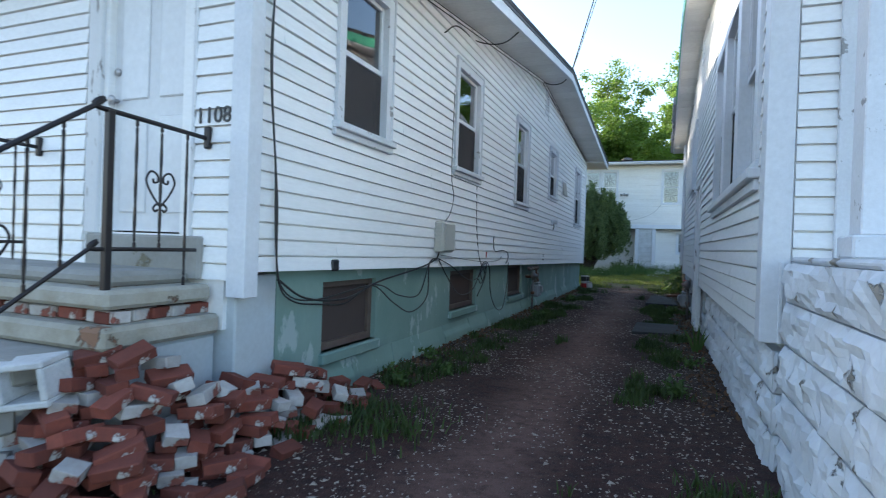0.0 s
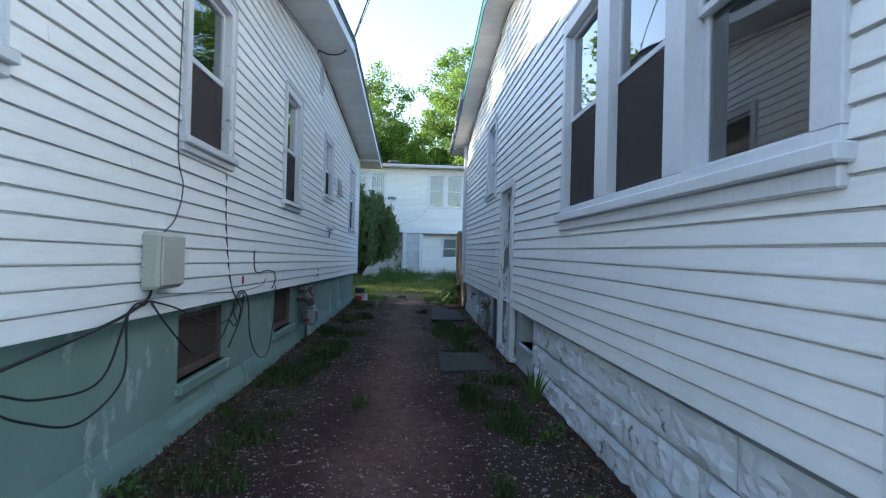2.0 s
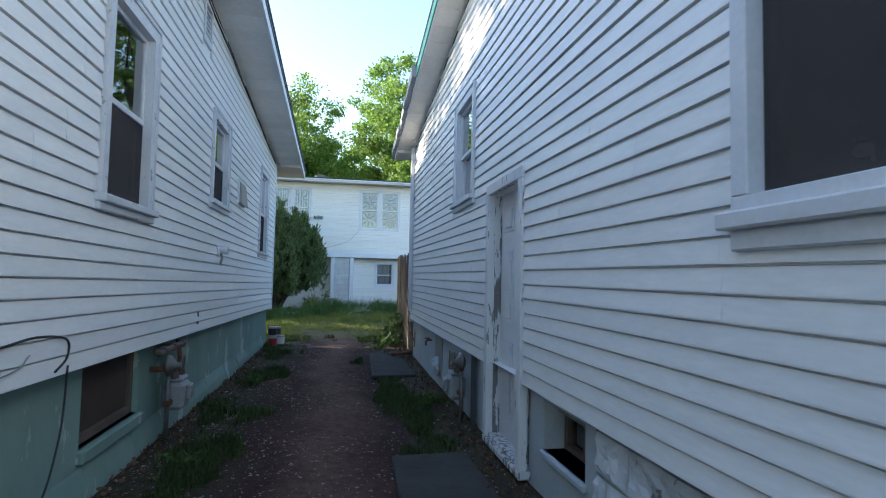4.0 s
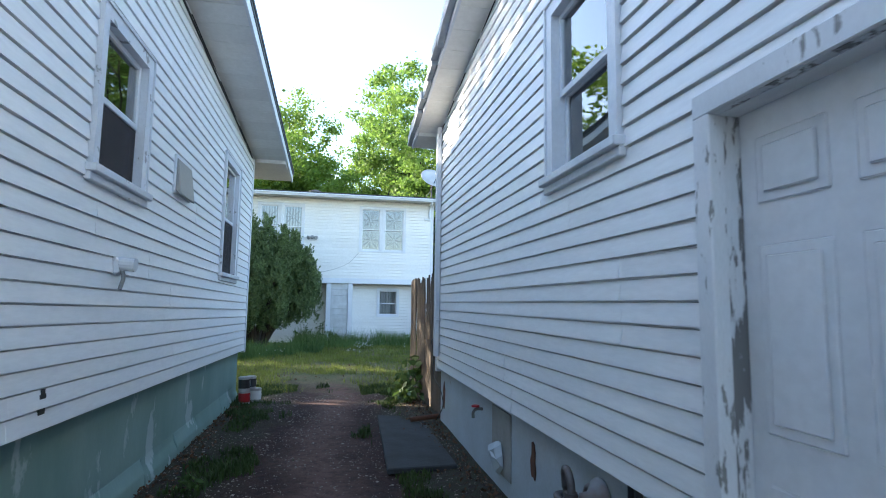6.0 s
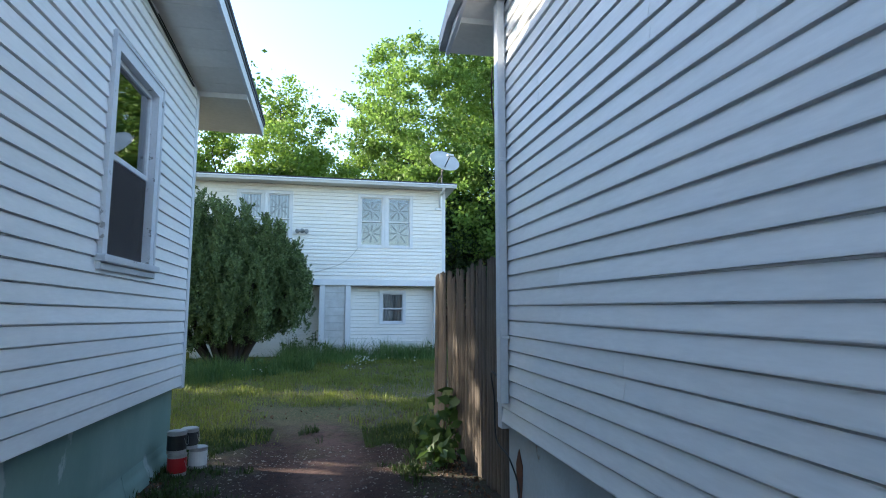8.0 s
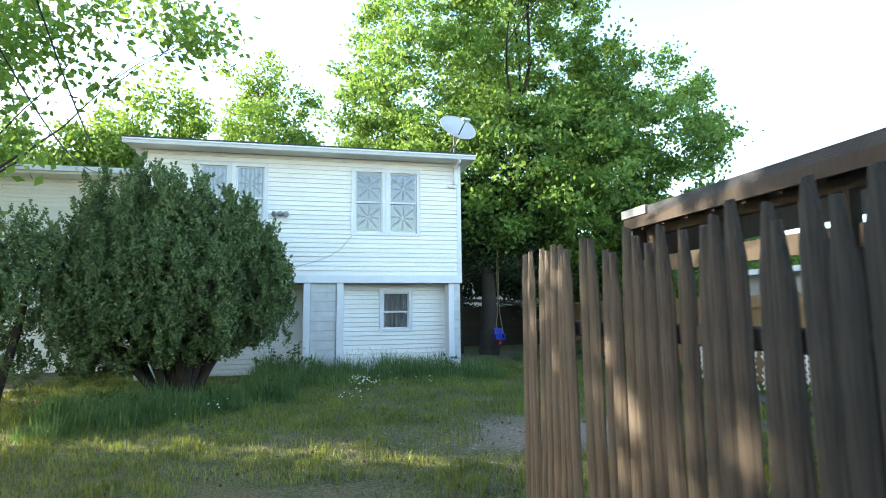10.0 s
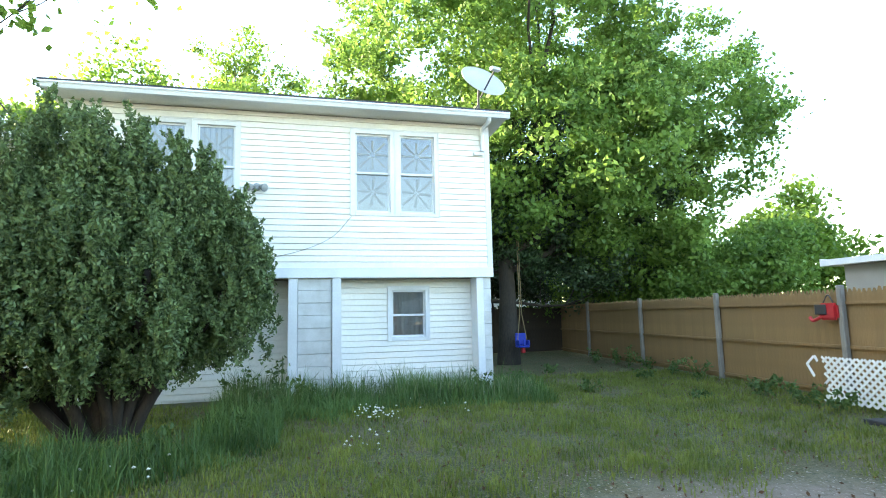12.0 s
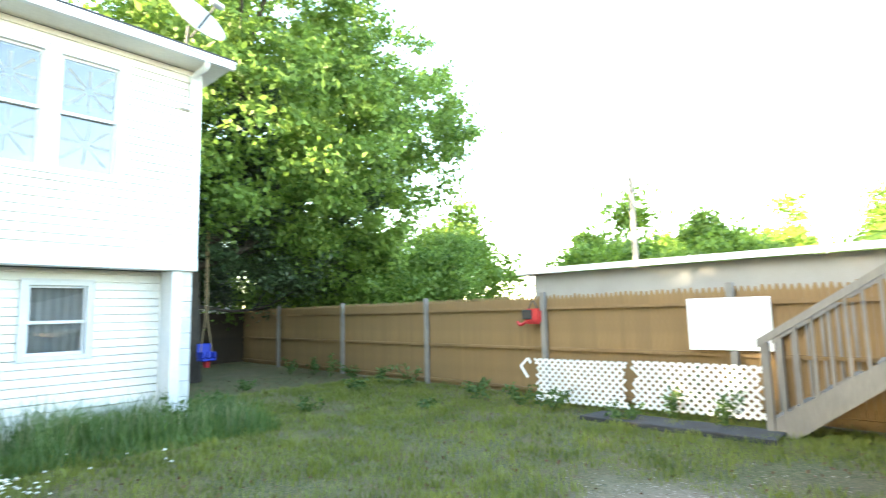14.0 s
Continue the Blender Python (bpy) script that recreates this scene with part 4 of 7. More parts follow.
siding(back_house, "y", LOW + 0.25, -1, BX0 + 0.2, -1.20, lambda k, u: 0.05 + 0.1113 * k, 20, lambda u: 2.28, [], M_SIDING_WARM, 14, proud=0.016)
adopt(part("pier_trim", boxes((-1.22, -1.06, BY - 0.02, BY + 0.62, -0.1, 2.28)), M_TRIM, bevel=0.006), back_house)
adopt(part("pier_trim", boxes((-0.45, -0.29, BY - 0.02, BY + 0.42, -0.1, 2.28)), M_TRIM, bevel=0.006), back_house)
adopt(part("pier_trim", boxes((2.30, 2.44, BY + 0.0, BY + 0.41, -0.1, 2.28)), M_TRIM, bevel=0.006), back_house)
for z in range(10):
    for i, (a, b) in enumerate(((-1.055, -0.455), (2.445, 2.60))):
        adopt(part("block", boxes((a, b, BY + 0.03 + 0.006 * (z % 2), BY + 0.4, 0.02 + 0.2265 * z, 0.244 + 0.2265 * z)), M_CONCRETE_BLOCK, bevel=0.008), back_house)
# flat roof with gutter, vents and a short spout
bm = prism(bmesh.new(), [(BY - 0.52, 5.43), (40.4, 6.0), (40.4, 6.12), (BY - 0.52, 5.49)], BX0 - 0.26, BX1 + 0.30, 0)
adopt(part("roof", bm, M_ROOF), back_house)
bm = prism(bmesh.new(), [(BY - 0.45, 5.345), (BY, 5.345), (BY, 5.36), (BY - 0.45, 5.36)], BX0 - 0.22, BX1 + 0.26, 0)
adopt(part("soffit", bm, M_SOFFIT), back_house)
bm = prism(bmesh.new(), [(BY - 0.46, 5.33), (BY - 0.46, 5.44), (BY - 0.56, 5.44), (BY - 0.57, 5.41), (BY - 0.55, 5.385), (BY - 0.53, 5.33)], BX0 - 0.25, BX1 + 0.29, 0)
adopt(part("gutter", bm, M_TRIM), back_house)
for a, b in ((BX1, BX1 + 0.28), (BX0 - 0.24, BX0)):
    adopt(part("side_eave", boxes((a, b, BY + 0.002, 40.3, 5.347, 5.42)), M_SOFFIT), back_house)
bm = bmesh.new()
tube(bm, smooth_line([(2.50, BY - 0.50, 5.34), (2.50, BY - 0.42, 5.26), (2.48, BY - 0.10, 5.18), (2.48, BY - 0.07, 4.78)]), 0.045, 10)
box(bm, 2.30, 2.48, BY - 0.10, BY - 0.04, 4.70, 4.76)
adopt(part("spout", bm, M_TRIM, smooth=False), back_house)
adopt(part("roof_vent", lathe(bmesh.new(), [(0.13, 0), (0.13, 0.18), (0.26, 0.2), (0.26, 0.28), (0.1, 0.34)], (-1.8, 29.3, 5.60)), M_PIPE), back_house)
# the lower wing
wing = thing("house", pose(-9, 33, 0), "white sided wing with a low roof and gutter", "house")
backing("wall", wing, "y", 30.7, -1, -14.0, BX0 - 0.02, -0.1, lambda u: 5.2, [], M_SIDING_WARM)
siding(wing, "y", 30.7, -1, -14.0, BX0 - 0.03, lambda k, u: 0.1 + 0.1113 * k, 46, lambda u: 5.2, [], M_SIDING_WARM, 15, proud=0.016)
adopt(part("roof", prism(bmesh.new(), [(30.1, 5.32), (40, 5.8), (40, 5.9), (30.1, 5.42)], -14.5, BX0 - 0.27, 0), M_ROOF), wing)
adopt(part("gutter", boxes((-14.5, BX0 - 0.53, 30.02, 30.1, 5.26, 5.40)), M_TRIM, bevel=0.01), wing)
adopt(part("soffit", boxes((-14.4, BX0 - 0.53, 30.1, 30.7, 5.2, 5.26)), M_SOFFIT), wing)


# ---------- foliage ----------
def leaf_mesh(name, centres, sizes, material, parent=None, aspect=0.62, upright=0.0, seed=1):
    """Many small kite-shaped leaves, each turned at random, in one mesh."""
    r = np.random.default_rng(seed)
    n = len(centres)
    d = r.normal(size=(n, 3))
    d[:, 2] = d[:, 2] * (1 - upright) + upright * 2.2
    d /= np.linalg.norm(d, axis=1)[:, None]
    s = np.cross(d, r.normal(size=(n, 3)))
    s /= np.linalg.norm(s, axis=1)[:, None] + 1e-9
    k = np.cross(d, s)
    L, W = np.asarray(sizes)[:, None], np.asarray(sizes)[:, None] * aspect * 0.5
    c = np.asarray(centres)
    v = np.empty((n, 4, 3))
    v[:, 0], v[:, 1], v[:, 2], v[:, 3] = c - d * L * 0.5, c + s * W + k * W * 0.25, c + d * L * 0.5, c - s * W + k * W * 0.25
    me = bpy.data.meshes.new(name)
    me.vertices.add(n * 4)
    me.vertices.foreach_set("co", v.reshape(-1))
    me.loops.add(n * 4)
    me.loops.foreach_set("vertex_index", np.arange(n * 4, dtype=np.int32))
    me.polygons.add(n)
    me.polygons.foreach_set("loop_start", np.arange(0, n * 4, 4, dtype=np.int32))
    me.polygons.foreach_set("loop_total", np.full(n, 4, dtype=np.int32))
    me.update(calc_edges=True)
    me.materials.append(material)
    ob = new(name, me)
    ob.parent = parent
    return ob


def limb(bm, start, direction, length, radius, rng, depth, tips, droop=0.0, sides=7):
    p, d = Vector(start), Vector(direction).normalized()
    pts, rad = [p.copy()], [radius]
    steps = 5
    for i in range(steps):
        d = (d + Vector((rng.uniform(-0.22, 0.22), rng.uniform(-0.22, 0.22), rng.uniform(-0.10, 0.20) - droop))).normalized()
        p = p + d * length / steps
        pts.append(p.copy())
        rad.append(radius * (1 - 0.62 * (i + 1) / steps))
    tube(bm, pts, rad, sides, ends=False)
    if depth == 0:
        tips.append(pts[-1])
        tips.append(pts[-3])
        return
    for i in range(rng.choice((2, 3, 3))):
        q = pts[rng.choice((2, 3, 4, 5))]
        nd = (d + Vector((rng.uniform(-1, 1), rng.uniform(-1, 1), rng.uniform(-0.25, 0.6))) * 0.9).normalized()
        limb(bm, q, nd, length * rng.uniform(0.55, 0.8), radius * 0.45, rng, depth - 1, tips, droop, max(4, sides - 1))
    tips.append(pts[-1])


def broadleaf(base, height, crowns, clumps, per, leaf, material, label, seed, trunk=0.3, fork=0.3, clump_r=0.75, gap=0.0):
    """A leafy tree: trunk and limbs, and a crown of clumps of small leaves round the branch tips and through the given ellipsoids."""
    rng, r = random.Random(seed), np.random.default_rng(seed)
    tree = thing("tree", pose(*base), label, "tree")
    bm, tips = bmesh.new(), []
    top = Vector((0, 0, height * fork))
    tube(bm, [(0, 0, -0.3), (0.03, 0.0, height * 0.08), (0.05, 0.04, height * fork * 0.6), top], [trunk * 1.35, trunk, trunk * 0.85, trunk * 0.75], 12, ends=False)
    for c, rad in crowns:
        c = Vector(c)
        limb(bm, top - Vector((0, 0, height * fork * rng.uniform(0.0, 0.35))), (c - top).normalized(), (c - top).length * 0.9, trunk * 0.5, rng, 3, tips)
    part("trunk", bm, M_BARK, tree, smooth=True)
    vols = np.array([rad[0] * rad[1] * rad[2] for _, rad in crowns])
    pick = r.choice(len(crowns), size=clumps, p=vols / vols.sum())
    u = r.normal(size=(clumps, 3))
    u /= np.linalg.norm(u, axis=1)[:, None]
    u *= (0.45 + 0.55 * r.random(clumps) ** 0.5)[:, None]
    cc = np.array([crowns[i][0] for i in pick]) + u * np.array([crowns[i][1] for i in pick])
    tip = np.array([list(t) for t in tips])
    cc = np.vstack([cc, tip])
    n = len(cc)
    rad = clump_r * r.uniform(0.6, 1.3, size=n)
    pts = np.repeat(cc, per, axis=0) + r.normal(size=(n * per, 3)) * np.repeat(rad, per)[:, None] * np.array([0.55, 0.55, 0.32])
    sizes = leaf * r.uniform(0.6, 1.3, size=len(pts))
    ob = leaf_mesh("crown", pts, sizes, material, tree, seed=seed)
    ob["label"] = "many small bright green leaves"
    return tree


broadleaf((5.2, 34.0, 0), 13, [((-2.0, 0.5, 10.2), (3.5, 3.6, 3.6)), ((2.2, 1, 11.6), (4.4, 4.0, 3.6)), ((6.4, 0, 8.2), (3.7, 3.6, 3.6)), ((2.0, -1.0, 6.4), (4.4, 3.2, 3.0)), ((-1.4, 1.0, 5.8), (2.6, 3, 2.6)), ((4.2, 0, 4.8), (3.2, 3.0, 2.0))],
          980, 110, 0.185, M_LEAF_OAK, "large spreading leafy tree in fresh spring green", 21, trunk=0.30, fork=0.28, clump_r=0.52)
for i, (x, y, h, s) in enumerate(((-4.0, 46, 13.6, 1.1), (-11, 44, 11.5, 1.05), (1.5, 50, 13, 1.05), (-18, 47, 12, 1.1))):
    broadleaf((x, y, 0), h, [((-1.8 * s, 0, h * 0.55), (3 * s, 3 * s, 3.2)), ((1.6 * s, 0.5, h * 0.62), (3 * s, 3 * s, 3.4)), ((0, 0, h * 0.8), (2.4 * s, 2.4 * s, 2.6))],
              380, 80, 0.25, M_LEAF_FAR, "tall leafy tree behind the house", 30 + i, trunk=0.35, clump_r=0.70)
for i, (x, y, h) in enumerate(((13.5, 40, 6.0), (18, 36, 5.8), (22, 30, 5.0), (27, 26, 5.2), (30, 20, 5.4), (17, 44, 7), (34, 33, 6.5), (40, 27, 7.5), (44, 20, 7.5))):
    broadleaf((x, y, 0), h, [((0, 0, h * 0.55), (3.2, 3.2, h * 0.34)), ((1.6, 1.0, h * 0.7), (2.2, 2.2, h * 0.24))], 130, 55, 0.28, M_LEAF_FAR, "round leafy tree beyond the fence", 50 + i, trunk=0.2, clump_r=0.8)
# trees on the sunny side of the yard, some unseen and added for shade
# never in view: added to keep the sun off near lawn and gate
broadleaf((-10.6, 23.1, 0), 8, [((0, 0, 3.6), (1.8, 1.75, 2.2)), ((0.2, -0.6, 2.4), (1.6, 1.6, 1.8)), ((0, -2.0, 6.2), (1.2, 0.8, 0.9))], 135, 70, 0.26, M_LEAF_FAR, "unseen dense leafy tree added to shade the near lawn", 73, trunk=0.2, clump_r=0.6)
# out of view, inferred from the dappled sun it casts on the right wall
broadleaf((-13.0, 16.5, 0), 12, [((0, 0, 9.0), (2.6, 3.4, 2.4)), ((0.5, -3, 8.6), (2, 2.4, 2))], 40, 60, 0.26, M_LEAF_FAR, "tall thin-leaved tree beyond the roof", 74, trunk=0.25, clump_r=0.7)
# its first, low crown is unseen, added to shade the lawn beyond the strip
broadleaf((-9.5, 27.5, 0), 10, [((0, -0.5, 3.2), (2.3, 2.0, 2.4)), ((0.5, -1, 7.4), (2.6, 2.6, 2.2)), ((2.6, -2.2, 6.6), (1.6, 1.8, 1.4)), ((-1.5, 0, 6.5), (2.4, 2.4, 2))], 120, 45, 0.2, M_LEAF_FAR, "thin-leaved tree with dark open branches", 71, trunk=0.12, clump_r=0.7)
broadleaf((-14.0, 31.0, 0), 12, [((0, 0, 7.5), (4, 4, 3.6)), ((2, -1, 9.4), (3, 3, 2.4)), ((-2, 1.5, 6), (3, 3, 3))], 260, 50, 0.28, M_LEAF_FAR, "leafy tree beside the wing of the house", 72, trunk=0.3, clump_r=0.9)


def evergreen(base, lobes, n, label, seed):
    """A dense evergreen bush of upright lobes, each made of feathery sprays that point up and outwards, with bare stems below."""
    rng, r = random.Random(seed), np.random.default_rng(seed)
    bush = thing("evergreen_bush", pose(*base), label, "bush")
    for i, (x, y, z0, z1, rad) in enumerate(lobes):
        bm = tube(bmesh.new(), smooth_line([(x * 0.10, y * 0.10, -0.1), (x * 0.3 + rng.uniform(-0.1, 0.1), y * 0.3, z0 * 0.6), (x * 0.8, y * 0.8, (z0 + z1) * 0.4), (x, y, z1 * 0.75)], 4), [0.10 - 0.005 * k for k in range(13)], 7)
        part("stem", bm, M_BARK, bush, smooth=True)
    pts = []
    per = 46
    flames = []
    for x, y, z0, z1, rad in lobes:
        flames.append((x, y, z0, z1 - 0.3, rad * 0.66))
        for k in range(15):
            a, d = k * math.tau / 7.5 + rng.uniform(-0.4, 0.4), rad * rng.uniform(0.5, 0.92)
            lo = z0 + (z1 - z0) * (rng.uniform(0.0, 0.35) if k < 7 else rng.uniform(0.3, 0.62))
            flames.append((x + d * math.cos(a), y + d * math.sin(a), lo, min(z1, lo + (z1 - z0) * rng.uniform(0.28, 0.48)), rad * rng.uniform(0.22, 0.32)))
        flames.append((x, y, z0 + (z1 - z0) * 0.6, z1 + 0.1, rad * 0.30))
    total = sum(q[4] * (q[3] - q[2]) for q in flames)
    for x, y, z0, z1, rad in flames:
        m = int(n / per * rad * (z1 - z0) / total)
        t = r.random(m) ** 0.9
        ang = r.random(m) * math.tau
        prof = 1.72 * (t + 0.02) ** 0.45 * (1.01 - t) ** 0.68
        rr = rad * prof * (0.80 + 0.34 * r.random(m))
        c = np.stack([x + rr * np.cos(ang), y + rr * np.sin(ang), z0 + (z1 - z0) * t], 1)
        ax = np.stack([np.cos(ang) * 0.45, np.sin(ang) * 0.45, np.full(m, 0.9)], 1) + r.normal(size=(m, 3)) * 0.16
        ax /= np.linalg.norm(ax, axis=1)[:, None]
        ln = 0.20 + 0.20 * r.random(m)
        s = r.random((m, per, 1))
        wide = 0.034 * (1.15 - s) * r.normal(size=(m, per, 3))
        pts.append((c[:, None, :] + ax[:, None, :] * (s - 0.4) * ln[:, None, None] + wide).reshape(-1, 3))
    pts = np.vstack(pts)
    leaf_mesh("foliage", pts, 0.064 * r.uniform(0.6, 1.3, size=len(pts)), M_LEAF_YEW, bush, aspect=0.46, upright=0.4, seed=seed)
    return bush


evergreen((-3.3, 25.7, 0), [(1.15, -0.1, 0.95, 3.60, 0.60), (0.80, -0.5, 0.8, 3.75, 0.62), (0.30, -0.6, 0.75, 4.10, 0.66), (-0.25, -0.4, 0.7, 4.15, 0.70), (-0.8, -0.3, 0.6, 4.40, 0.75), (-1.4, -0.2, 0.5, 4.15, 0.70), (0.75, 0.6, 0.8, 3.65, 0.66), (1.50, -0.35, 1.1, 3.0, 0.48), (1.40, 0.25, 1.0, 3.15, 0.5), (-0.1, -0.95, 0.75, 3.2, 0.60), (-0.75, -0.85, 0.6, 3.3, 0.62), (0.6, -0.95, 0.95, 2.9, 0.52), (-1.5, -0.7, 0.5, 3.0, 0.6)],
          320000, "dense dark evergreen bush with upright sprays", 81)
evergreen((-6.0, 25.0, 0), [(0.4, 0, 0.4, 3.3, 0.85), (-0.6, -0.1, 0.4, 3.0, 0.9), (-1.5, 0.2, 0.4, 3.4, 0.9)], 70000, "dense dark evergreen bush against the wing", 82)


# ---------- fences ----------
def picket(length, width, seed):
    rng = random.Random(seed)
    bm, w = bmesh.new(), width / 2
    k = 5
    prof = [(-w, 0.0)] + [(-w + width * i / k, 0.022 * math.sin(math.pi * i / k) ** 0.6 + 0.006) for i in range(k + 1)] + [(w, 0.0)]
    lo = [bm.verts.new((x, y, 0)) for x, y in prof]
    hi = [bm.verts.new((x, y, length - 0.20 - 0.05 * rng.random())) for x, y in prof]
    tp = [bm.verts.new((x * 0.34, y, length - 0.02 * rng.random())) for x, y in prof]
    n = len(prof)
    for a, b in ((lo, hi), (hi, tp)):
        for i in range(n):
            bm.faces.new((a[i], a[(i + 1) % n], b[(i + 1) % n], b[i]))
    bm.faces.new(lo[::-1])
    bm.faces.new(tp)
    bmesh.ops.recalc_face_normals(bm, faces=bm.faces)
    me = bpy.data.meshes.new("picket")
    bm.to_mesh(me)
    bm.free()
    me.materials.append(M_FENCE_GREY)
    return me


PICKETS = [picket(1.86 + 0.03 * i, w, i) for i, w in enumerate((0.094, 0.098, 0.101, 0.104))]


def picket_run(name, label, a, b, lean=0.0, seed=1, category="fence"):
    """Round-faced pointed pickets on two rails from a to b; the pickets face local +y."""
    rng = random.Random(seed)
    a, b = Vector(a), Vector(b)
    length = (b - a).length
    rz = math.degrees(math.atan2(b.y - a.y, b.x - a.x))
    f = thing(name, pose(a.x, a.y, a.z, lean, 0, rz), label, category)
    x = 0.04
    while x < length:
        me = rng.choice(PICKETS)
        o = new("picket", me)
        o.parent = f
        o.matrix_basis = pose(x, 0.0, 0.03 + rng.uniform(-0.02, 0.03), rng.uniform(-0.8, 0.8), rng.uniform(-0.9, 0.9), rng.uniform(-5, 5))
        x += 0.0985 + rng.uniform(-0.002, 0.003)
    for z in (0.35, 1.45):
        part("rail", boxes((0.0, length, -0.06, -0.012, z, z + 0.08)), M_FENCE_GREY, f, bevel=0.008)
    return f


picket_run("picket_gate", "weathered grey stockade picket gate leaf standing ajar", (0.58, 17.33, 0.0), (0.60, 18.22, 0.0), seed=3, category="gate")
picket_run("picket_fence", "weathered grey stockade picket fence beside the house", (0.62, 15.12, 0.0), (0.60, 17.26, 0.0), seed=4)

FENCE = lambda y: 8.0 + 0.09 * (y - 25.4)
tan_fence = thing("board_fence", pose(8.3, 28, 0), "tall tan stockade fence with grey posts and two rails", "fence")
rng = random.Random(9)
y = 15.0
while y < 38.4:
    w = 0.085
    bm = bmesh.new()
    h = 1.86 + rng.uniform(-0.015, 0.015)
    prism(bm, [(-w / 2, 0.02), (w / 2, 0.02), (w / 2, h - 0.09), (0.012, h), (-0.012, h), (-w / 2, h - 0.09)], 0, 0.02, 0)
    o = adopt(part("board", bm, M_FENCE_TAN), tan_fence, pose(FENCE(y) + rng.uniform(0, 0.004), y, 0))
    y += w + 0.004
for y0 in (15.3, 18.6, 21.9, 25.17, 28.45, 31.9, 35.6):
    adopt(part("post", boxes((-0.11, -0.02, -0.05, 0.05, -0.2, 1.92)), M_POST, bevel=0.01), tan_fence, pose(FENCE(y0), y0, 0, 0, 0, -5))
for ya, yb in zip((15.3, 18.6, 21.9, 25.17, 28.45, 31.9, 35.6), (18.6, 21.9, 25.17, 28.45, 31.9, 35.6, 38.4)):
    for z in (0.12, 0.88, 1.62):
        bm = bmesh.new()
        tube(bm, [(FENCE(ya + 0.06) - 0.03, ya + 0.06, z), (FENCE(yb - 0.06) - 0.03, yb - 0.06, z)], 0.035, 4)
        adopt(part("rail", bm, M_FENCE_TAN), tan_fence)
# the tree's shade on this fence is in its dark timber colour
far_fence = thing("board_fence", pose(5.5, 38.5, 0), "board fence coloured dark for the shade of the tree", "fence")
for i in range(50):
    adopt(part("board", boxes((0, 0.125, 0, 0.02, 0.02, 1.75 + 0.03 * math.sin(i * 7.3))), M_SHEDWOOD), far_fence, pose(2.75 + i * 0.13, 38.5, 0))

# ---------- front steps, railings and brick heap by the front door ----------
steps = thing("front_steps", pose(-3.4, 1.6, 0), "cracked concrete front steps and landing", "steps")
rng = random.Random(2)
adopt(part("landing_slab", boxes((-4.9, -2.46, 1.66, 2.33, 0.775, 0.87)), M_CONCRETE_OLD, bevel=0.02), steps)
adopt(part("landing_slab", boxes((-4.9, -2.62, 1.80, 2.33, 0.872, 0.95)), M_CONCRETE, bevel=0.025), steps)
adopt(part("landing_ledge", boxes((-4.88, -2.40, 1.60, 2.345, 0.585, 0.70)), M_CONCRETE_OLD, bevel=0.022), steps)
adopt(part("landing_wall", boxes((-4.85, -2.45, 1.68, 2.36, -0.2, 0.58)), M_BLUEWHITE, bevel=0.02), steps)
for i in range(11):
    adopt(part("brick", boxes((-0.1, 0.1, -0.048, 0.048, 0, 0.06)), M_BRICK_WHITE if i % 3 else M_BRICK, bevel=0.006), steps, pose(-4.75 + i * 0.218, 1.76, 0.70 + rng.uniform(0, 0.008), rng.uniform(-3, 3), 0, rng.uniform(-4, 4)))
for i in range(5):
    adopt(part("brick", boxes((-0.1, 0.1, -0.048, 0.048, 0, 0.06)), M_BRICK_WHITE if i % 2 else M_BRICK, bevel=0.006), steps, pose(-2.56, 1.80 + i * 0.125, 0.70, rng.uniform(-3, 3), 0, 90 + rng.uniform(-20, 20)))
for i in range(3):
    adopt(part("step", boxes((-4.6, -2.58, 1.62 - 0.30 * (i + 1), 1.66 - 0.30 * i, 0.46 - 0.20 * i, 0.58 - 0.20 * i)), M_CONCRETE, bevel=0.018), steps)
    adopt(part("riser", boxes((-4.55, -2.64, 1.66 - 0.30 * (i + 1), 1.68 - 0.30 * i, -0.2, 0.455 - 0.20 * i)), M_CONCRETE_BLOCK, bevel=0.01), steps)
# hollow concrete block lying broken in front of the landing
blk = thing("concrete_block", pose(-2.60, 1.36, 0.38, 4, -8, 24), "broken hollow pale concrete block", "block")
bm = boxes((-0.2, 0.2, -0.1, -0.07, 0, 0.19), (-0.2, 0.2, 0.07, 0.1, 0, 0.19), (-0.2, -0.17, -0.07, 0.07, 0, 0.19), (-0.015, 0.015, -0.07, 0.07, 0, 0.19), (0.17, 0.2, -0.07, 0.07, 0, 0.19))
bmesh.ops.rotate(bm, verts=bm.verts, cent=(0, 0, 0.1), matrix=Matrix.Rotation(radians(90), 3, "X"))
part("shell", bm, M_CONCRETE_BLOCK, blk, bevel=0.006)
copy_thing(blk, pose(-3.0, 1.15, 0.22, 0, 0, 8))


def twisted_bar(bm, a, b, size=0.007, turns=9):
    a, b = Vector(a), Vector(b)
    n = 40
    rings = []
    d = (b - a).normalized()
    s = d.orthogonal().normalized()
    t = d.cross(s)
    for i in range(n + 1):
        ang = turns * math.tau * i / n if 0.06 < i / n < 0.94 else 0
        c = a.lerp(b, i / n)
        rings.append([bm.verts.new(c + size * 1.2 * (math.cos(ang + k * math.pi / 2) * s + math.sin(ang + k * math.pi / 2) * t)) for k in range(4)])
    for p, q in zip(rings, rings[1:]):
        for k in range(4):
            bm.faces.new((p[k], p[(k + 1) % 4], q[(k + 1) % 4], q[k]))


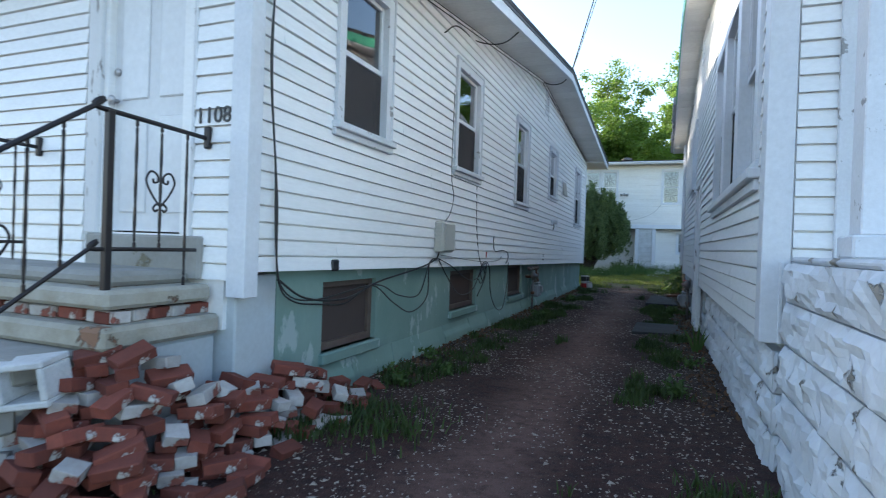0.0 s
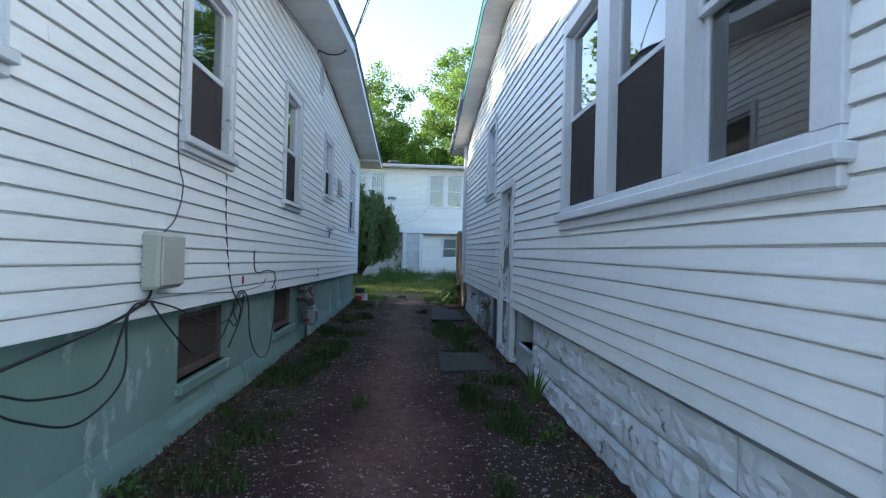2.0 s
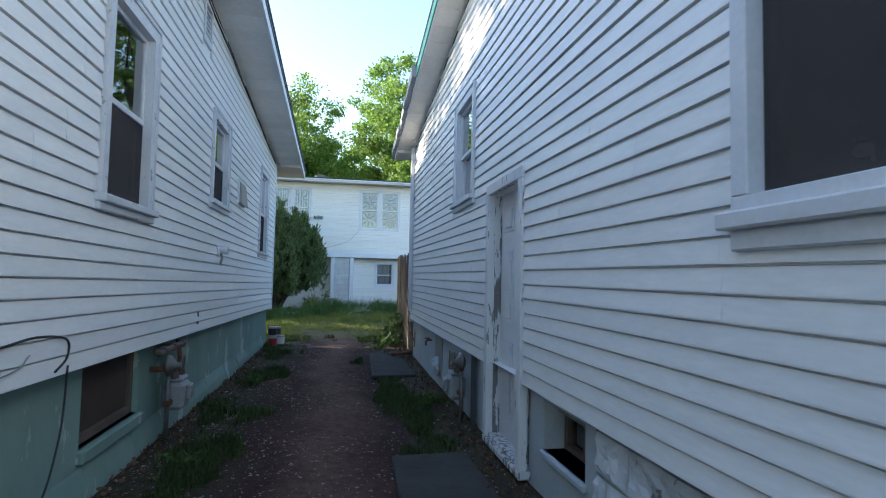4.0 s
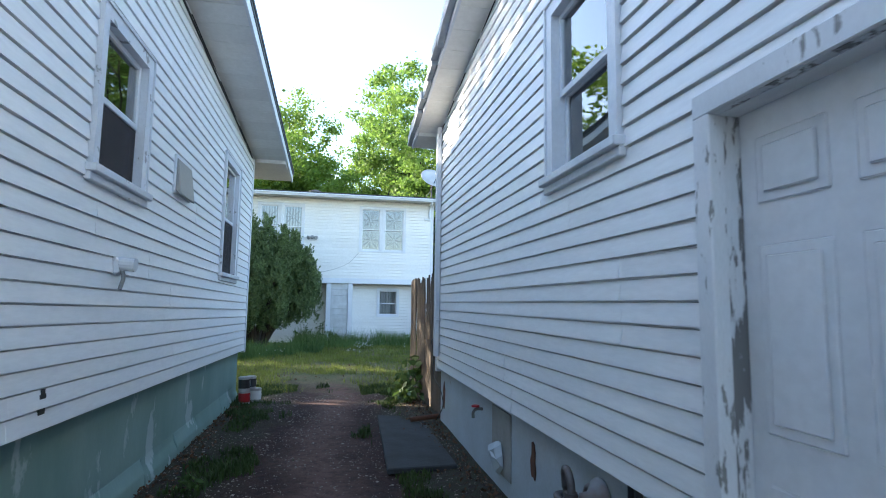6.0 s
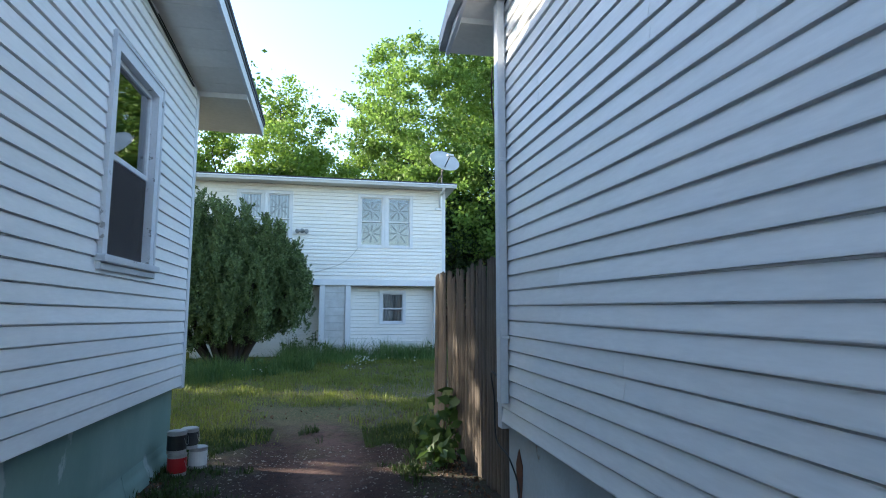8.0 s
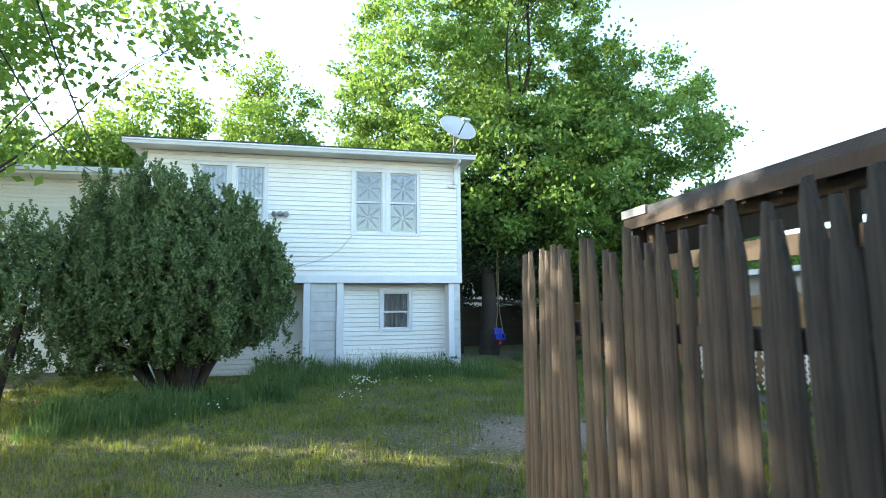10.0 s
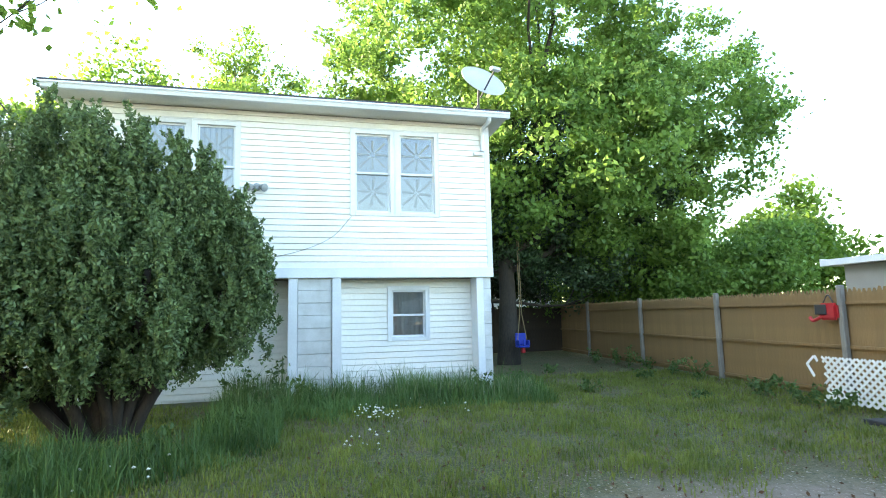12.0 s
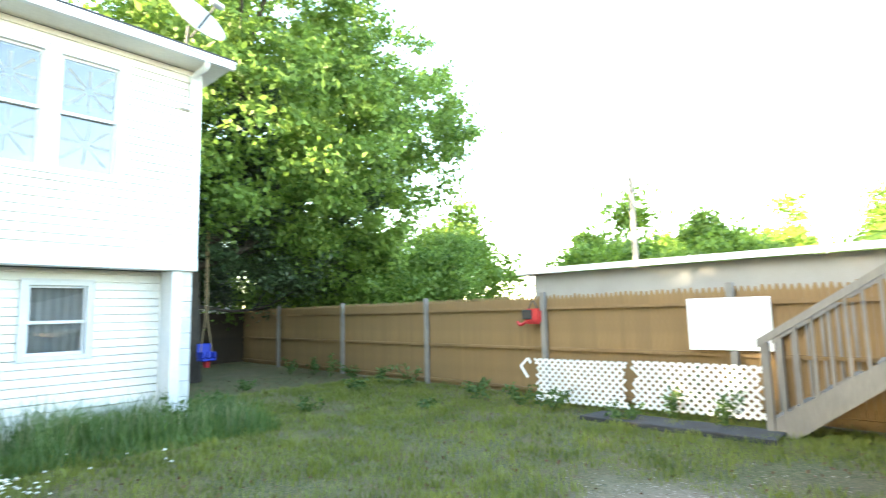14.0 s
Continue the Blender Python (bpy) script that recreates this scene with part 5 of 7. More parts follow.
def heart(bm, y, z, s):
    for sg in (-1, 1):
        pts = [(0, y, z - 0.9 * s), (0, y + sg * 0.55 * s, z - 0.25 * s), (0, y + sg * 0.9 * s, z + 0.45 * s), (0, y + sg * 0.62 * s, z + 0.95 * s), (0, y + sg * 0.22 * s, z + 0.80 * s),
               (0, y + sg * 0.18 * s, z + 0.45 * s), (0, y + sg * 0.42 * s, z + 0.38 * s), (0, y + sg * 0.48 * s, z + 0.58 * s)]
        tube(bm, smooth_line(pts, 5), 0.006, 5)
        pts = [(0, y, z - 0.82 * s), (0, y + sg * 0.2 * s, z - 0.75 * s), (0, y + sg * 0.42 * s, z - 0.95 * s), (0, y + sg * 0.32 * s, z - 1.15 * s), (0, y + sg * 0.14 * s, z - 1.05 * s)]
        tube(bm, smooth_line(pts, 5), 0.006, 5)


def railing(x, label):
    """A wrought-iron hand rail: level from the wall to a post, then down along the steps towards the street."""
    r = thing("iron_railing", pose(x, 1.70, 0.87), label, "railing", "front railings")
    r.matrix_basis = pose(x, 1.70, 0.87)
    top = [(0, 0.62, 0.86), (0, -0.05, 0.88), (0, -0.10, 0.87), (0, -1.15, 0.12)]
    part("top_rail", tube(bmesh.new(), smooth_line(top, 8), 0.013, 8), M_IRON, r, smooth=True)
    low = [(0, 0.55, 0.20), (0, -0.06, 0.20), (0, -0.12, 0.18), (0, -1.15, -0.55)]
    part("bottom_rail", tube(bmesh.new(), smooth_line(low, 8), 0.011, 8), M_IRON, r, smooth=True)
    part("post", boxes((-0.018, 0.018, -0.018, 0.018, -0.02, 0.88)), M_IRON, r, bevel=0.003)
    part("post", boxes((-0.018, 0.018, -1.10, -1.064, -0.85, 0.16)), M_IRON, r, bevel=0.003)
    for y in (0.15, 0.30, 0.47):
        bm = bmesh.new()
        twisted_bar(bm, (0, y, -0.0 if y > 0.4 else 0.2), (0, y, 0.87))
        part("baluster", bm, M_IRON, r)
    for k in range(6):
        y = -0.22 - 0.15 * k
        bm = bmesh.new()
        twisted_bar(bm, (0, y, 0.20 + (y + 0.10) * 0.70), (0, y, 0.87 + (y + 0.10) * 0.71))
        part("baluster", bm, M_IRON, r)
    bm = bmesh.new()
    heart(bm, 0.30, 0.52, 0.10)
    part("heart_scroll", bm, M_IRON, r)
    bm = bmesh.new()
    heart(bm, -0.52, 0.20, 0.10)
    part("heart_scroll", bm, M_IRON, r)
    part("wall_bracket", boxes((-0.02, 0.02, 0.60, 0.64, 0.80, 0.93)), M_IRON, r, bevel=0.008)
    return r


rail_1 = railing(-2.52, "black wrought-iron railing with twisted bars and heart scrolls")
copy_thing(rail_1, pose(-4.05, 1.70, 0.87))

# loose bricks heaped against the landing
brick_meshes = []
for k in range(7):
    r = random.Random(100 + k)
    L = (0.2, 0.2, 0.2, 0.15, 0.11, 0.19, 0.17)[k]
    bm = boxes((-L / 2, L / 2, -0.047, 0.047, 0, 0.058))
    bmesh.ops.bevel(bm, geom=list(bm.edges), offset=0.005, segments=1, affect="EDGES")
    for v in bm.verts:
        v.co += Vector((r.uniform(-1, 1), r.uniform(-1, 1), r.uniform(-1, 1))) * 0.0045
    me = bpy.data.meshes.new("brick")
    bm.to_mesh(me)
    bm.free()
    me.materials.append(M_BRICK_WHITE if k in (2, 4, 6) else M_BRICK)
    brick_meshes.append(me)


def heap(x, y):
    a = 0.70 * math.exp(-(((x + 2.42) / 0.36) ** 2 + ((y - 1.78) / 0.50) ** 2))
    b = 0.42 * math.exp(-((x + 2.20) / 0.21) ** 2) * max(0.0, min(1.0, (3.85 - y) / 1.2)) * (1 if y > 1.9 else 0)
    c = 0.42 * math.exp(-(((x + 2.75) / 0.30) ** 2 + ((y - 1.35) / 0.26) ** 2))
    return max(a, b, c)


rng = random.Random(77)
for layer in range(11):
    z = -0.04 + 0.058 * layer
    put = []
    for _ in range(900):
        x, y = rng.uniform(-3.0, -1.75), rng.uniform(1.0, 3.8)
        if heap(x, y) < z + 0.07 or (x < -2.32 and y > 1.66) or (x < -2.22 and y > 2.32):
            continue
        if any((x - p) ** 2 + (y - q) ** 2 < 0.0185 for p, q in put):
            continue
        if layer < 9 and heap(x, y) > z + 0.30:
            continue
        put.append((x, y))
        o = new("brick", rng.choice(brick_meshes))
        edge = heap(x, y) < z + 0.12
        tilt = 22 if edge else 9
        o.matrix_basis = pose(x, y, z + rng.uniform(-0.01, 0.012), rng.uniform(-tilt, tilt), rng.uniform(-tilt, tilt), rng.choice((25, 70, 110, 160)) + rng.uniform(-28, 28))
        white = o.data.materials[0] == M_BRICK_WHITE
        tagged(o, "old brick smeared with white mortar in a loose heap" if white else "broken red clay brick in a loose heap", "brick", "heap of bricks")

# house number
for i, ch in enumerate("1108"):
    cu = bpy.data.curves.new("digit", "FONT")
    cu.body, cu.size, cu.extrude, cu.align_x = ch, 0.135, 0.004, "CENTER"
    ob = new("digit", cu)
    me = bpy.data.meshes.new_from_object(ob)
    bpy.data.objects.remove(ob)
    me.materials.append(M_BLACK)
    o = new("house_number", me)
    o.matrix_basis = pose(-2.585 + 0.068 * i, LY0 - 0.030, 1.825, 90, 0, 0)
    tagged(o, "black house number digit %s on white siding" % ch, "number", "house number digits")

# ---------- stone cheek wall and post at the front of the other house ----------
porch = thing("porch_wall", pose(0.9, 2.2, 0), "white painted rock-faced stone porch wall with a sloped cap", "wall")
rng = random.Random(31)


def rock_block(name, parent, x0, x1, y0, y1, z0, z1, face, seed, mat):
    """A block with a pillowed rock face on one side: face -1 looks to -x, -2 to -y."""
    r = random.Random(seed)
    bm = bmesh.new()
    n, k = 10, 6
    jog = Vector((seed * 31, seed * 17, seed * 7))
    grid = []
    for i in range(n + 1):
        row = []
        for j in range(k + 1):
            s, t = i / n, j / k
            q = jog + Vector((s * 3.0, t * 1.6, 0))
            e = 0.0 if i in (0, n) or j in (0, k) else 0.024 + 0.030 * noise.noise(q * 1.6) + 0.014 * noise.noise(q * 4.3) + r.uniform(-0.003, 0.003)
            js, jt = (0 if i in (0, n) else r.uniform(-0.02, 0.02)), (0 if j in (0, k) else r.uniform(-0.03, 0.03))
            if face == -1:
                row.append(bm.verts.new((x0 - e, y0 + (y1 - y0) * (s + js), z0 + (z1 - z0) * (t + jt))))
            else:
                row.append(bm.verts.new((x0 + (x1 - x0) * (s + js), y0 - e, z0 + (z1 - z0) * (t + jt))))
        grid.append(row)
    for i in range(n):
        for j in range(k):
            bm.faces.new((grid[i][j], grid[i + 1][j], grid[i + 1][j + 1], grid[i][j + 1]))
    back = [bm.verts.new(v) for v in (((x1, y0, z0), (x1, y1, z0), (x1, y1, z1), (x1, y0, z1)) if face == -1 else ((x0, y1, z0), (x1, y1, z0), (x1, y1, z1), (x0, y1, z1)))]
    bm.faces.new(back)
    edges = ([grid[i][0] for i in range(n + 1)], [grid[n][j] for j in range(k + 1)], [grid[i][k] for i in range(n, -1, -1)], [grid[0][j] for j in range(k, -1, -1)])
    for e, (a, b) in zip(edges, ((0, 1), (1, 2), (2, 3), (3, 0))):
        bm.faces.new([*e, back[b], back[a]])
    bmesh.ops.recalc_face_normals(bm, faces=bm.faces)
    return adopt(part(name, bm, mat), parent)


zs = (-0.25, -0.02, 0.20, 0.42, 0.645)
for j, (z0, z1) in enumerate(zip(zs, zs[1:])):
    y = QY0 + 0.02 - (0.2 if j % 2 else 0)
    while y < 7.55:
        y1 = min(7.55, y + rng.uniform(0.40, 0.62))
        rock_block("stone_block", right_house, KX, KX + 0.1, max(y, QY0 + 0.02) + 0.004, y1 - 0.004, z0 + 0.004, z1 - 0.004, -1, rng.random(), M_STONE)
        y = y1
    rock_block("stone_block", right_house, KX + 0.0, KX + 0.12, QY0 - 0.02, QY0 + 0.016, z0 + 0.004, z1 - 0.004, -2, rng.random(), M_STONE)
zs = (-0.25, -0.02, 0.22, 0.46, 0.70, 0.92, 1.12)
for j, (z0, z1) in enumerate(zip(zs, zs[1:])):
    lowest = 0.5 + 0.30 * max(0, j - 2)
    y = 3.08
    while y > lowest:
        y0 = max(lowest, y - rng.uniform(0.42, 0.62))
        if y - y0 > 0.08:
            rock_block("stone_block", porch, 0.60, 0.92, y0 + 0.004, y - 0.004, z0 + 0.004, z1 - 0.004, -1, rng.random(), M_STONE)
        y = y0
adopt(part("cap", prism(bmesh.new(), [(3.09, 1.118), (1.85, 1.118), (0.45, 0.53), (0.45, 0.57), (1.83, 1.15), (3.09, 1.15)], 0.615, 0.98, 0), M_STONE, bevel=0.012), porch)
adopt(part("porch_floor", boxes((0.98, 7.6, 1.4, 3.15, 0.9, 1.15)), M_CONCRETE, bevel=0.01), porch)
post = thing("porch_post", pose(0.83, 2.62, 1.15), "square porch post in chipped white paint", "post")
part("shaft", boxes((-0.075, 0.075, -0.075, 0.075, 0.10, 2.35)), M_CHIP, post, bevel=0.006)
part("base", boxes((-0.11, 0.11, -0.11, 0.11, 0.0, 0.10)), M_CHIP, post, bevel=0.01)

# ---------- things on the walls of the alley ----------
def cable(label, points, r=0.006, material=None, n=6):
    bm = tube(bmesh.new(), smooth_line(points, n), r, 6)
    return tagged(part("cable", bm, material or M_CABLE, smooth=True), label, "cable")


X1 = LX + 0.045
cable("black cable running down the house corner", [(X1, 2.53, 3.25), (X1, 2.49, 2.6), (X1 + 0.02, 2.47, 2.05), (X1 + 0.01, 2.56, 1.4), (X1, 2.60, 0.92), (X1 + 0.02, 2.72, 0.76), (X1 - 0.02, 3.1, 0.70), (X1 - 0.03, 3.46, 0.68), (X1 - 0.03, 3.86, 0.79), (X1, 4.2, 0.62), (X1, 4.58, 0.50), (X1, 4.95, 0.62), (X1, 4.98, 0.94), (X1, 5.18, 0.99)])
cable("black cable running down the house corner", [(X1 + 0.01, 2.55, 3.25), (X1 + 0.02, 2.45, 2.3), (X1 + 0.02, 2.52, 1.6), (X1 + 0.02, 2.55, 1.1), (X1, 2.66, 0.83), (X1, 3.0, 0.74), (X1, 3.86, 0.80), (X1, 4.30, 0.68), (X1, 4.75, 0.66), (X1, 5.0, 0.97), (X1, 5.22, 1.0)])
cable("black cable looped along the foundation", [(X1, 2.6, 0.9), (X1, 2.9, 0.76), (X1, 3.4, 0.72), (X1, 3.9, 0.82), (X1, 4.6, 0.90), (X1, 4.95, 0.95), (X1, 5.18, 1.01), (X1, 5.24, 1.07)], 0.008)
cable("black cable sagging under the box", [(X1, 5.24, 1.0), (X1, 5.6, 0.92), (X1, 6.2, 0.74), (X1, 6.6, 0.74), (X1, 6.85, 0.88), (X1, 6.95, 0.80), (X1, 6.8, 0.70), (X1, 6.7, 0.85), (X1, 6.9, 0.95), (X1, 7.1, 0.85), (X1, 7.2, 0.5), (X1, 7.5, 0.26), (X1, 7.85, 0.24), (X1, 8.05, 0.55), (X1, 8.1, 0.92)])
cable("black cable sagging under the box", [(X1, 5.24, 0.99), (X1, 5.5, 0.80), (X1, 5.9, 0.58), (X1, 6.4, 0.60), (X1, 6.75, 0.86), (X1, 6.95, 0.92), (X1, 6.9, 0.72), (X1, 6.6, 0.5)])
cable("black cable fixed below a window", [(LX + 0.02, 6.51, 1.95), (LX + 0.025, 6.52, 1.5), (LX + 0.025, 6.66, 1.05), (X1, 6.78, 0.88), (X1, 6.9, 0.78), (X1, 6.75, 0.66), (X1, 6.62, 0.72)])
cable("thin black wire from window to box", [(LX + 0.03, 5.58, 2.9), (LX + 0.03, 5.57, 1.96), (LX + 0.03, 5.66, 1.72), (LX + 0.03, 5.56, 1.5), (X1, 5.30, 1.37)], 0.004)
cable("black wire stub on the siding", [(LX + 0.025, 7.34, 1.32), (LX + 0.03, 7.31, 1.22), (LX + 0.03, 7.40, 1.09), (LX + 0.03, 7.8, 1.10), (LX + 0.03, 8.1, 1.06), (LX + 0.03, 8.12, 0.96), (LX + 0.03, 8.0, 0.90)], 0.006)
cable("grey cable along the siding edge", [(X1, 5.3, 1.04), (LX + 0.03, 6.2, 0.98), (LX + 0.025, 7.0, 0.94), (LX + 0.03, 7.6, 0.96), (LX + 0.03, 7.75, 1.02)], 0.004, M_GREYCABLE)
cable("twisted overhead service line", sag((-1.70, 10.45, 4.63), (4.3, -12, 6.3), 0.10, 20), 0.010, M_CABLE, 2)
cable("twisted overhead service line", sag((-1.70, 10.47, 4.60), (4.45, -12, 6.3), 0.16, 20), 0.007, M_GREYCABLE, 2)
cable("black cable drooping under the soffit", [(-1.70, 10.45, 4.60), (-1.85, 10.40, 4.36), (-2.05, 10.35, 4.30), (LX + 0.03, 10.3, 4.33), (LX + 0.03, 10.9, 4.27), (LX + 0.03, 12.5, 4.16), (LX + 0.03, 16.8, 3.82)], 0.010)
cable("black cable drooping under the soffit", [(-1.72, 6.6, 3.92), (-1.95, 6.5, 3.72), (LX + 0.03, 6.3, 3.70), (LX + 0.03, 5.6, 3.62), (LX + 0.04, 5.2, 3.40)], 0.008)
cable("thin wire along the soffit corner", [(LX + 0.04, 3.0, 3.30), (LX + 0.04, 6.0, 3.72), (LX + 0.04, 10.2, 4.30)], 0.006)
cable("black overhead line to the wing", sag((-6.3, 30.0, 5.3), (-3.0, 18.15, 4.9), 0.3, 12), 0.012, M_CABLE, 2)
cable("black overhead line to the wing", sag((-6.5, 30.0, 5.25), (-3.6, 18.15, 5.0), 0.6, 12), 0.012, M_CABLE, 2)
cable("thin wire on the white siding", [(-0.10, BY - 0.03, 3.42), (-0.5, BY - 0.03, 3.0), (-1.2, BY - 0.03, 2.72), (-2.2, BY - 0.03, 2.55)], 0.006, M_GREYCABLE)

util = thing("utility_box", at_wall("x", LX, 1, 5.32, 1.07), "beige plastic telephone junction box on the siding", "box")
part("body", boxes((-0.17, 0.17, 0.015, 0.12, 0.0, 0.33)), M_BEIGE, util, bevel=0.018)
part("cover", boxes((-0.15, 0.15, 0.12, 0.135, 0.02, 0.31)), M_BEIGE, util, bevel=0.006)
for k in range(8):
    part("rib", boxes((0.172, 0.182, 0.03, 0.11, 0.03 + 0.036 * k, 0.045 + 0.036 * k)), M_BEIGE, util)
tag = thing("cable_tag", at_wall("x", LX, 1, 6.98, 1.00), "small red plastic tag on the cables", "tag")
part("tag", boxes((-0.018, 0.018, 0.03, 0.036, 0.0, 0.075)), M_RED, tag, bevel=0.004)
hole = thing("dryer_vent", at_wall("x", LX, 1, 3.27, 0.93), "black plastic vent cap on white siding", "vent cap")
part("cap", boxes((-0.05, 0.05, 0.012, 0.035, 0.0, 0.085)), M_BLACK, hole, bevel=0.012)
plate = thing("mount_plate", at_wall("x", LX, 1, 10.91, 0.91), "small dark cross-shaped mounting plate", "plate")
part("plate", boxes((-0.05, 0.05, 0.012, 0.022, 0.03, 0.07), (-0.03, 0.03, 0.012, 0.0225, 0.0, 0.10), (-0.018, 0.018, 0.012, 0.023, 0.10, 0.125)), M_BLACK, plate)
flap = thing("vent_hood", at_wall("x", LX, 1, 13.04, 2.43), "square white dryer vent hood with a hinged flap", "vent")
# black box in the frame stands for the shadow behind the flap
part("throat", boxes((-0.228, 0.228, 0.004, 0.030, 0.032, 0.308)), M_BLACK, flap)
part("frame", boxes((-0.26, -0.23, 0.0, 0.04, 0, 0.34), (0.23, 0.26, 0.0, 0.04, 0, 0.34), (-0.23, 0.23, 0.0, 0.04, 0.31, 0.34), (-0.23, 0.23, 0.0, 0.04, 0.0, 0.03)), M_TRIM, flap, bevel=0.004)
bm = prism(bmesh.new(), [(0.03, 0.315), (0.046, 0.315), (0.088, -0.01), (0.074, -0.012), (0.03, 0.03)], -0.23, 0.23, 0)
part("flap", bm, M_GREIGE, flap, bevel=0.01)
spig = thing("exhaust_stub", at_wall("x", LX, 1, 11.70, 1.70), "short white plastic exhaust pipe stub", "pipe")
part("stub", tube(bmesh.new(), [(0, 0.0, 0.03), (0, 0.14, 0.02)], 0.045, 14), M_TRIM, spig)
part("elbow", tube(bmesh.new(), smooth_line([(0, 0.05, 0.0), (0, 0.07, -0.06), (0.02, 0.06, -0.14)]), 0.014, 8), M_GREYCABLE, spig)
part("hood", boxes((-0.06, 0.06, 0.0, 0.05, -0.05, 0.07)), M_TRIM, spig, bevel=0.02)


def gas_meter(m, label, flip=1):
    """A gas meter on its pipes against a wall: local y points out of the wall."""
    g = thing("gas_meter", m, label, "gas meter")
    part("body", boxes((-0.13, 0.13, 0.06, 0.24, 0.16, 0.40)), M_METER, g, bevel=0.035)
    part("index", boxes((-0.08, 0.08, 0.24, 0.275, 0.24, 0.37)), M_METER, g, "pale meter index window", bevel=0.012)
    part("dial", lathe(bmesh.new(), [(0.045, 0), (0.045, 0.006)], (0, 0.275, 0.31), (0, 1, 0)), M_TIN, g)
    part("shoulder", boxes((-0.12, 0.12, 0.08, 0.22, 0.40, 0.44)), M_METER, g, bevel=0.02)
    for s in (-1, 1):
        part("neck", tube(bmesh.new(), smooth_line([(s * 0.09, 0.15, 0.43), (s * 0.09, 0.15, 0.52), (s * 0.13, 0.15, 0.585), (s * 0.19, 0.14, 0.57), (s * 0.20, 0.13, 0.48)]), 0.022, 10), M_PIPE, g, smooth=True)
        part("union_nut", lathe(bmesh.new(), [(0.036, 0), (0.038, 0.02), (0.036, 0.05)], (s * 0.09, 0.15, 0.44), sides=8), M_PIPE, g)
    part("riser_pipe", tube(bmesh.new(), [(0.20 * flip, 0.13, 0.50), (0.20 * flip, 0.13, -0.05)], 0.02, 10), M_PIPE, g, smooth=True)
    part("house_pipe", tube(bmesh.new(), smooth_line([(-0.20 * flip, 0.13, 0.50), (-0.20 * flip, 0.12, 0.40), (-0.24 * flip, 0.10, 0.36), (-0.42 * flip, 0.09, 0.36), (-0.46 * flip, 0.05, 0.36), (-0.46 * flip, -0.02, 0.36)]), 0.021, 10), M_PIPE, g, smooth=True)
    part("regulator", lathe(bmesh.new(), [(0.03, 0), (0.085, 0.03), (0.09, 0.045), (0.085, 0.06), (0.03, 0.10), (0.025, 0.14)], (0.20 * flip, 0.09, 0.56), (0, 1, 0)), M_PIPE, g, smooth=True)
    part("valve", boxes((0.17 * flip - 0.03, 0.17 * flip + 0.06, 0.10, 0.16, 0.22, 0.27)), M_RUST, g, bevel=0.01)
    return g


gas_meter(at_wall("x", FX, 1, 10.08, 0.08), "grey gas meter with pipes on the green foundation")
cross = thing("gas_pipes", at_wall("x", FX, 1, 10.13, 0.72), "grey and rusty gas pipes above the meter", "pipes")
part("pipe", tube(bmesh.new(), smooth_line([(-0.42, 0.0, 0.05), (-0.40, 0.06, 0.05), (-0.30, 0.09, 0.05), (0.05, 0.09, 0.05), (0.36, 0.09, 0.04), (0.46, 0.09, 0.07)]), 0.026, 10), M_PIPE, cross, smooth=True)
part("pipe", tube(bmesh.new(), [(-0.18, 0.09, 0.05), (-0.18, 0.11, -0.16)], 0.02, 10), M_RUST, cross, smooth=True)
part("pipe", tube(bmesh.new(), smooth_line([(0.30, 0.0, -0.10), (0.28, 0.09, -0.10), (-0.1, 0.10, -0.10), (-0.2, 0.12, -0.14)]), 0.024, 10), M_RUST, cross, smooth=True)
for x in (-0.30, -0.05, 0.22):
    part("fitting", lathe(bmesh.new(), [(0.036, 0), (0.04, 0.03), (0.036, 0.07)], (x, 0.09, 0.05), (1, 0, 0), 10), M_PIPE, cross)
gas_meter(at_wall("x", KX, -1, 10.45, 0.04), "grey gas meter with bent pipes on the pale foundation", -1)
chan = thing("steel_channel", at_wall("x", KX, -1, 10.10, 0.0), "dark steel channel post beside the gas meter", "post")
part("channel", boxes((-0.03, 0.03, 0.02, 0.03, 0.0, 0.72), (-0.03, -0.024, 0.03, 0.06, 0.0, 0.72), (0.024, 0.03, 0.03, 0.06, 0.0, 0.72)), M_DARKTRIM, chan)
tap = thing("garden_tap", at_wall("x", KX, -1, 12.87, 0.50), "small tap with a red and black label", "tap")
part("body", tube(bmesh.new(), smooth_line([(0, 0.0, 0.03), (0, 0.06, 0.03), (0, 0.09, 0.0), (0, 0.09, -0.05)]), 0.014, 8), M_PIPE, tap)
part("handle", lathe(bmesh.new(), [(0.035, 0), (0.04, 0.008), (0.035, 0.016)], (0, 0.07, 0.05)), M_RED, tap)
for y, z, s in ((11.5, 0.42, 1.0), (14.75, 0.35, 1.3)):
    hp = thing("wall_hole", at_wall("x", KX, -1, y, z), "ragged rusty hole in the painted foundation", "hole")
    bm = bmesh.new()
    r = random.Random(int(y * 10))
    ring = [(math.cos(a * math.tau / 12) * 0.05 * s * r.uniform(0.6, 1.2), math.sin(a * math.tau / 12) * 0.13 * s * r.uniform(0.7, 1.2)) for a in range(12)]
    prism(bm, ring, 0.0, 0.006, 1)
    part("rim", bm, M_RUST, hp)
patch = thing("patched_opening", at_wall("x", KX, -1, 12.25, 0.12), "old cellar opening closed with cracked pale plaster", "patch")
part("plaster", boxes((-0.26, 0.26, 0.0, 0.012, 0.0, 0.52)), M_CONCRETE, patch, bevel=0.005)
bm = bmesh.new()
lathe(bm, [(0.14, 0), (0.12, 0.05), (0.05, 0.08)], (0.02, 0.012, 0.12), (0, 1, 0), 9)
for v in bm.verts:
    v.co += noise.noise_vector(v.co * 14) * 0.05
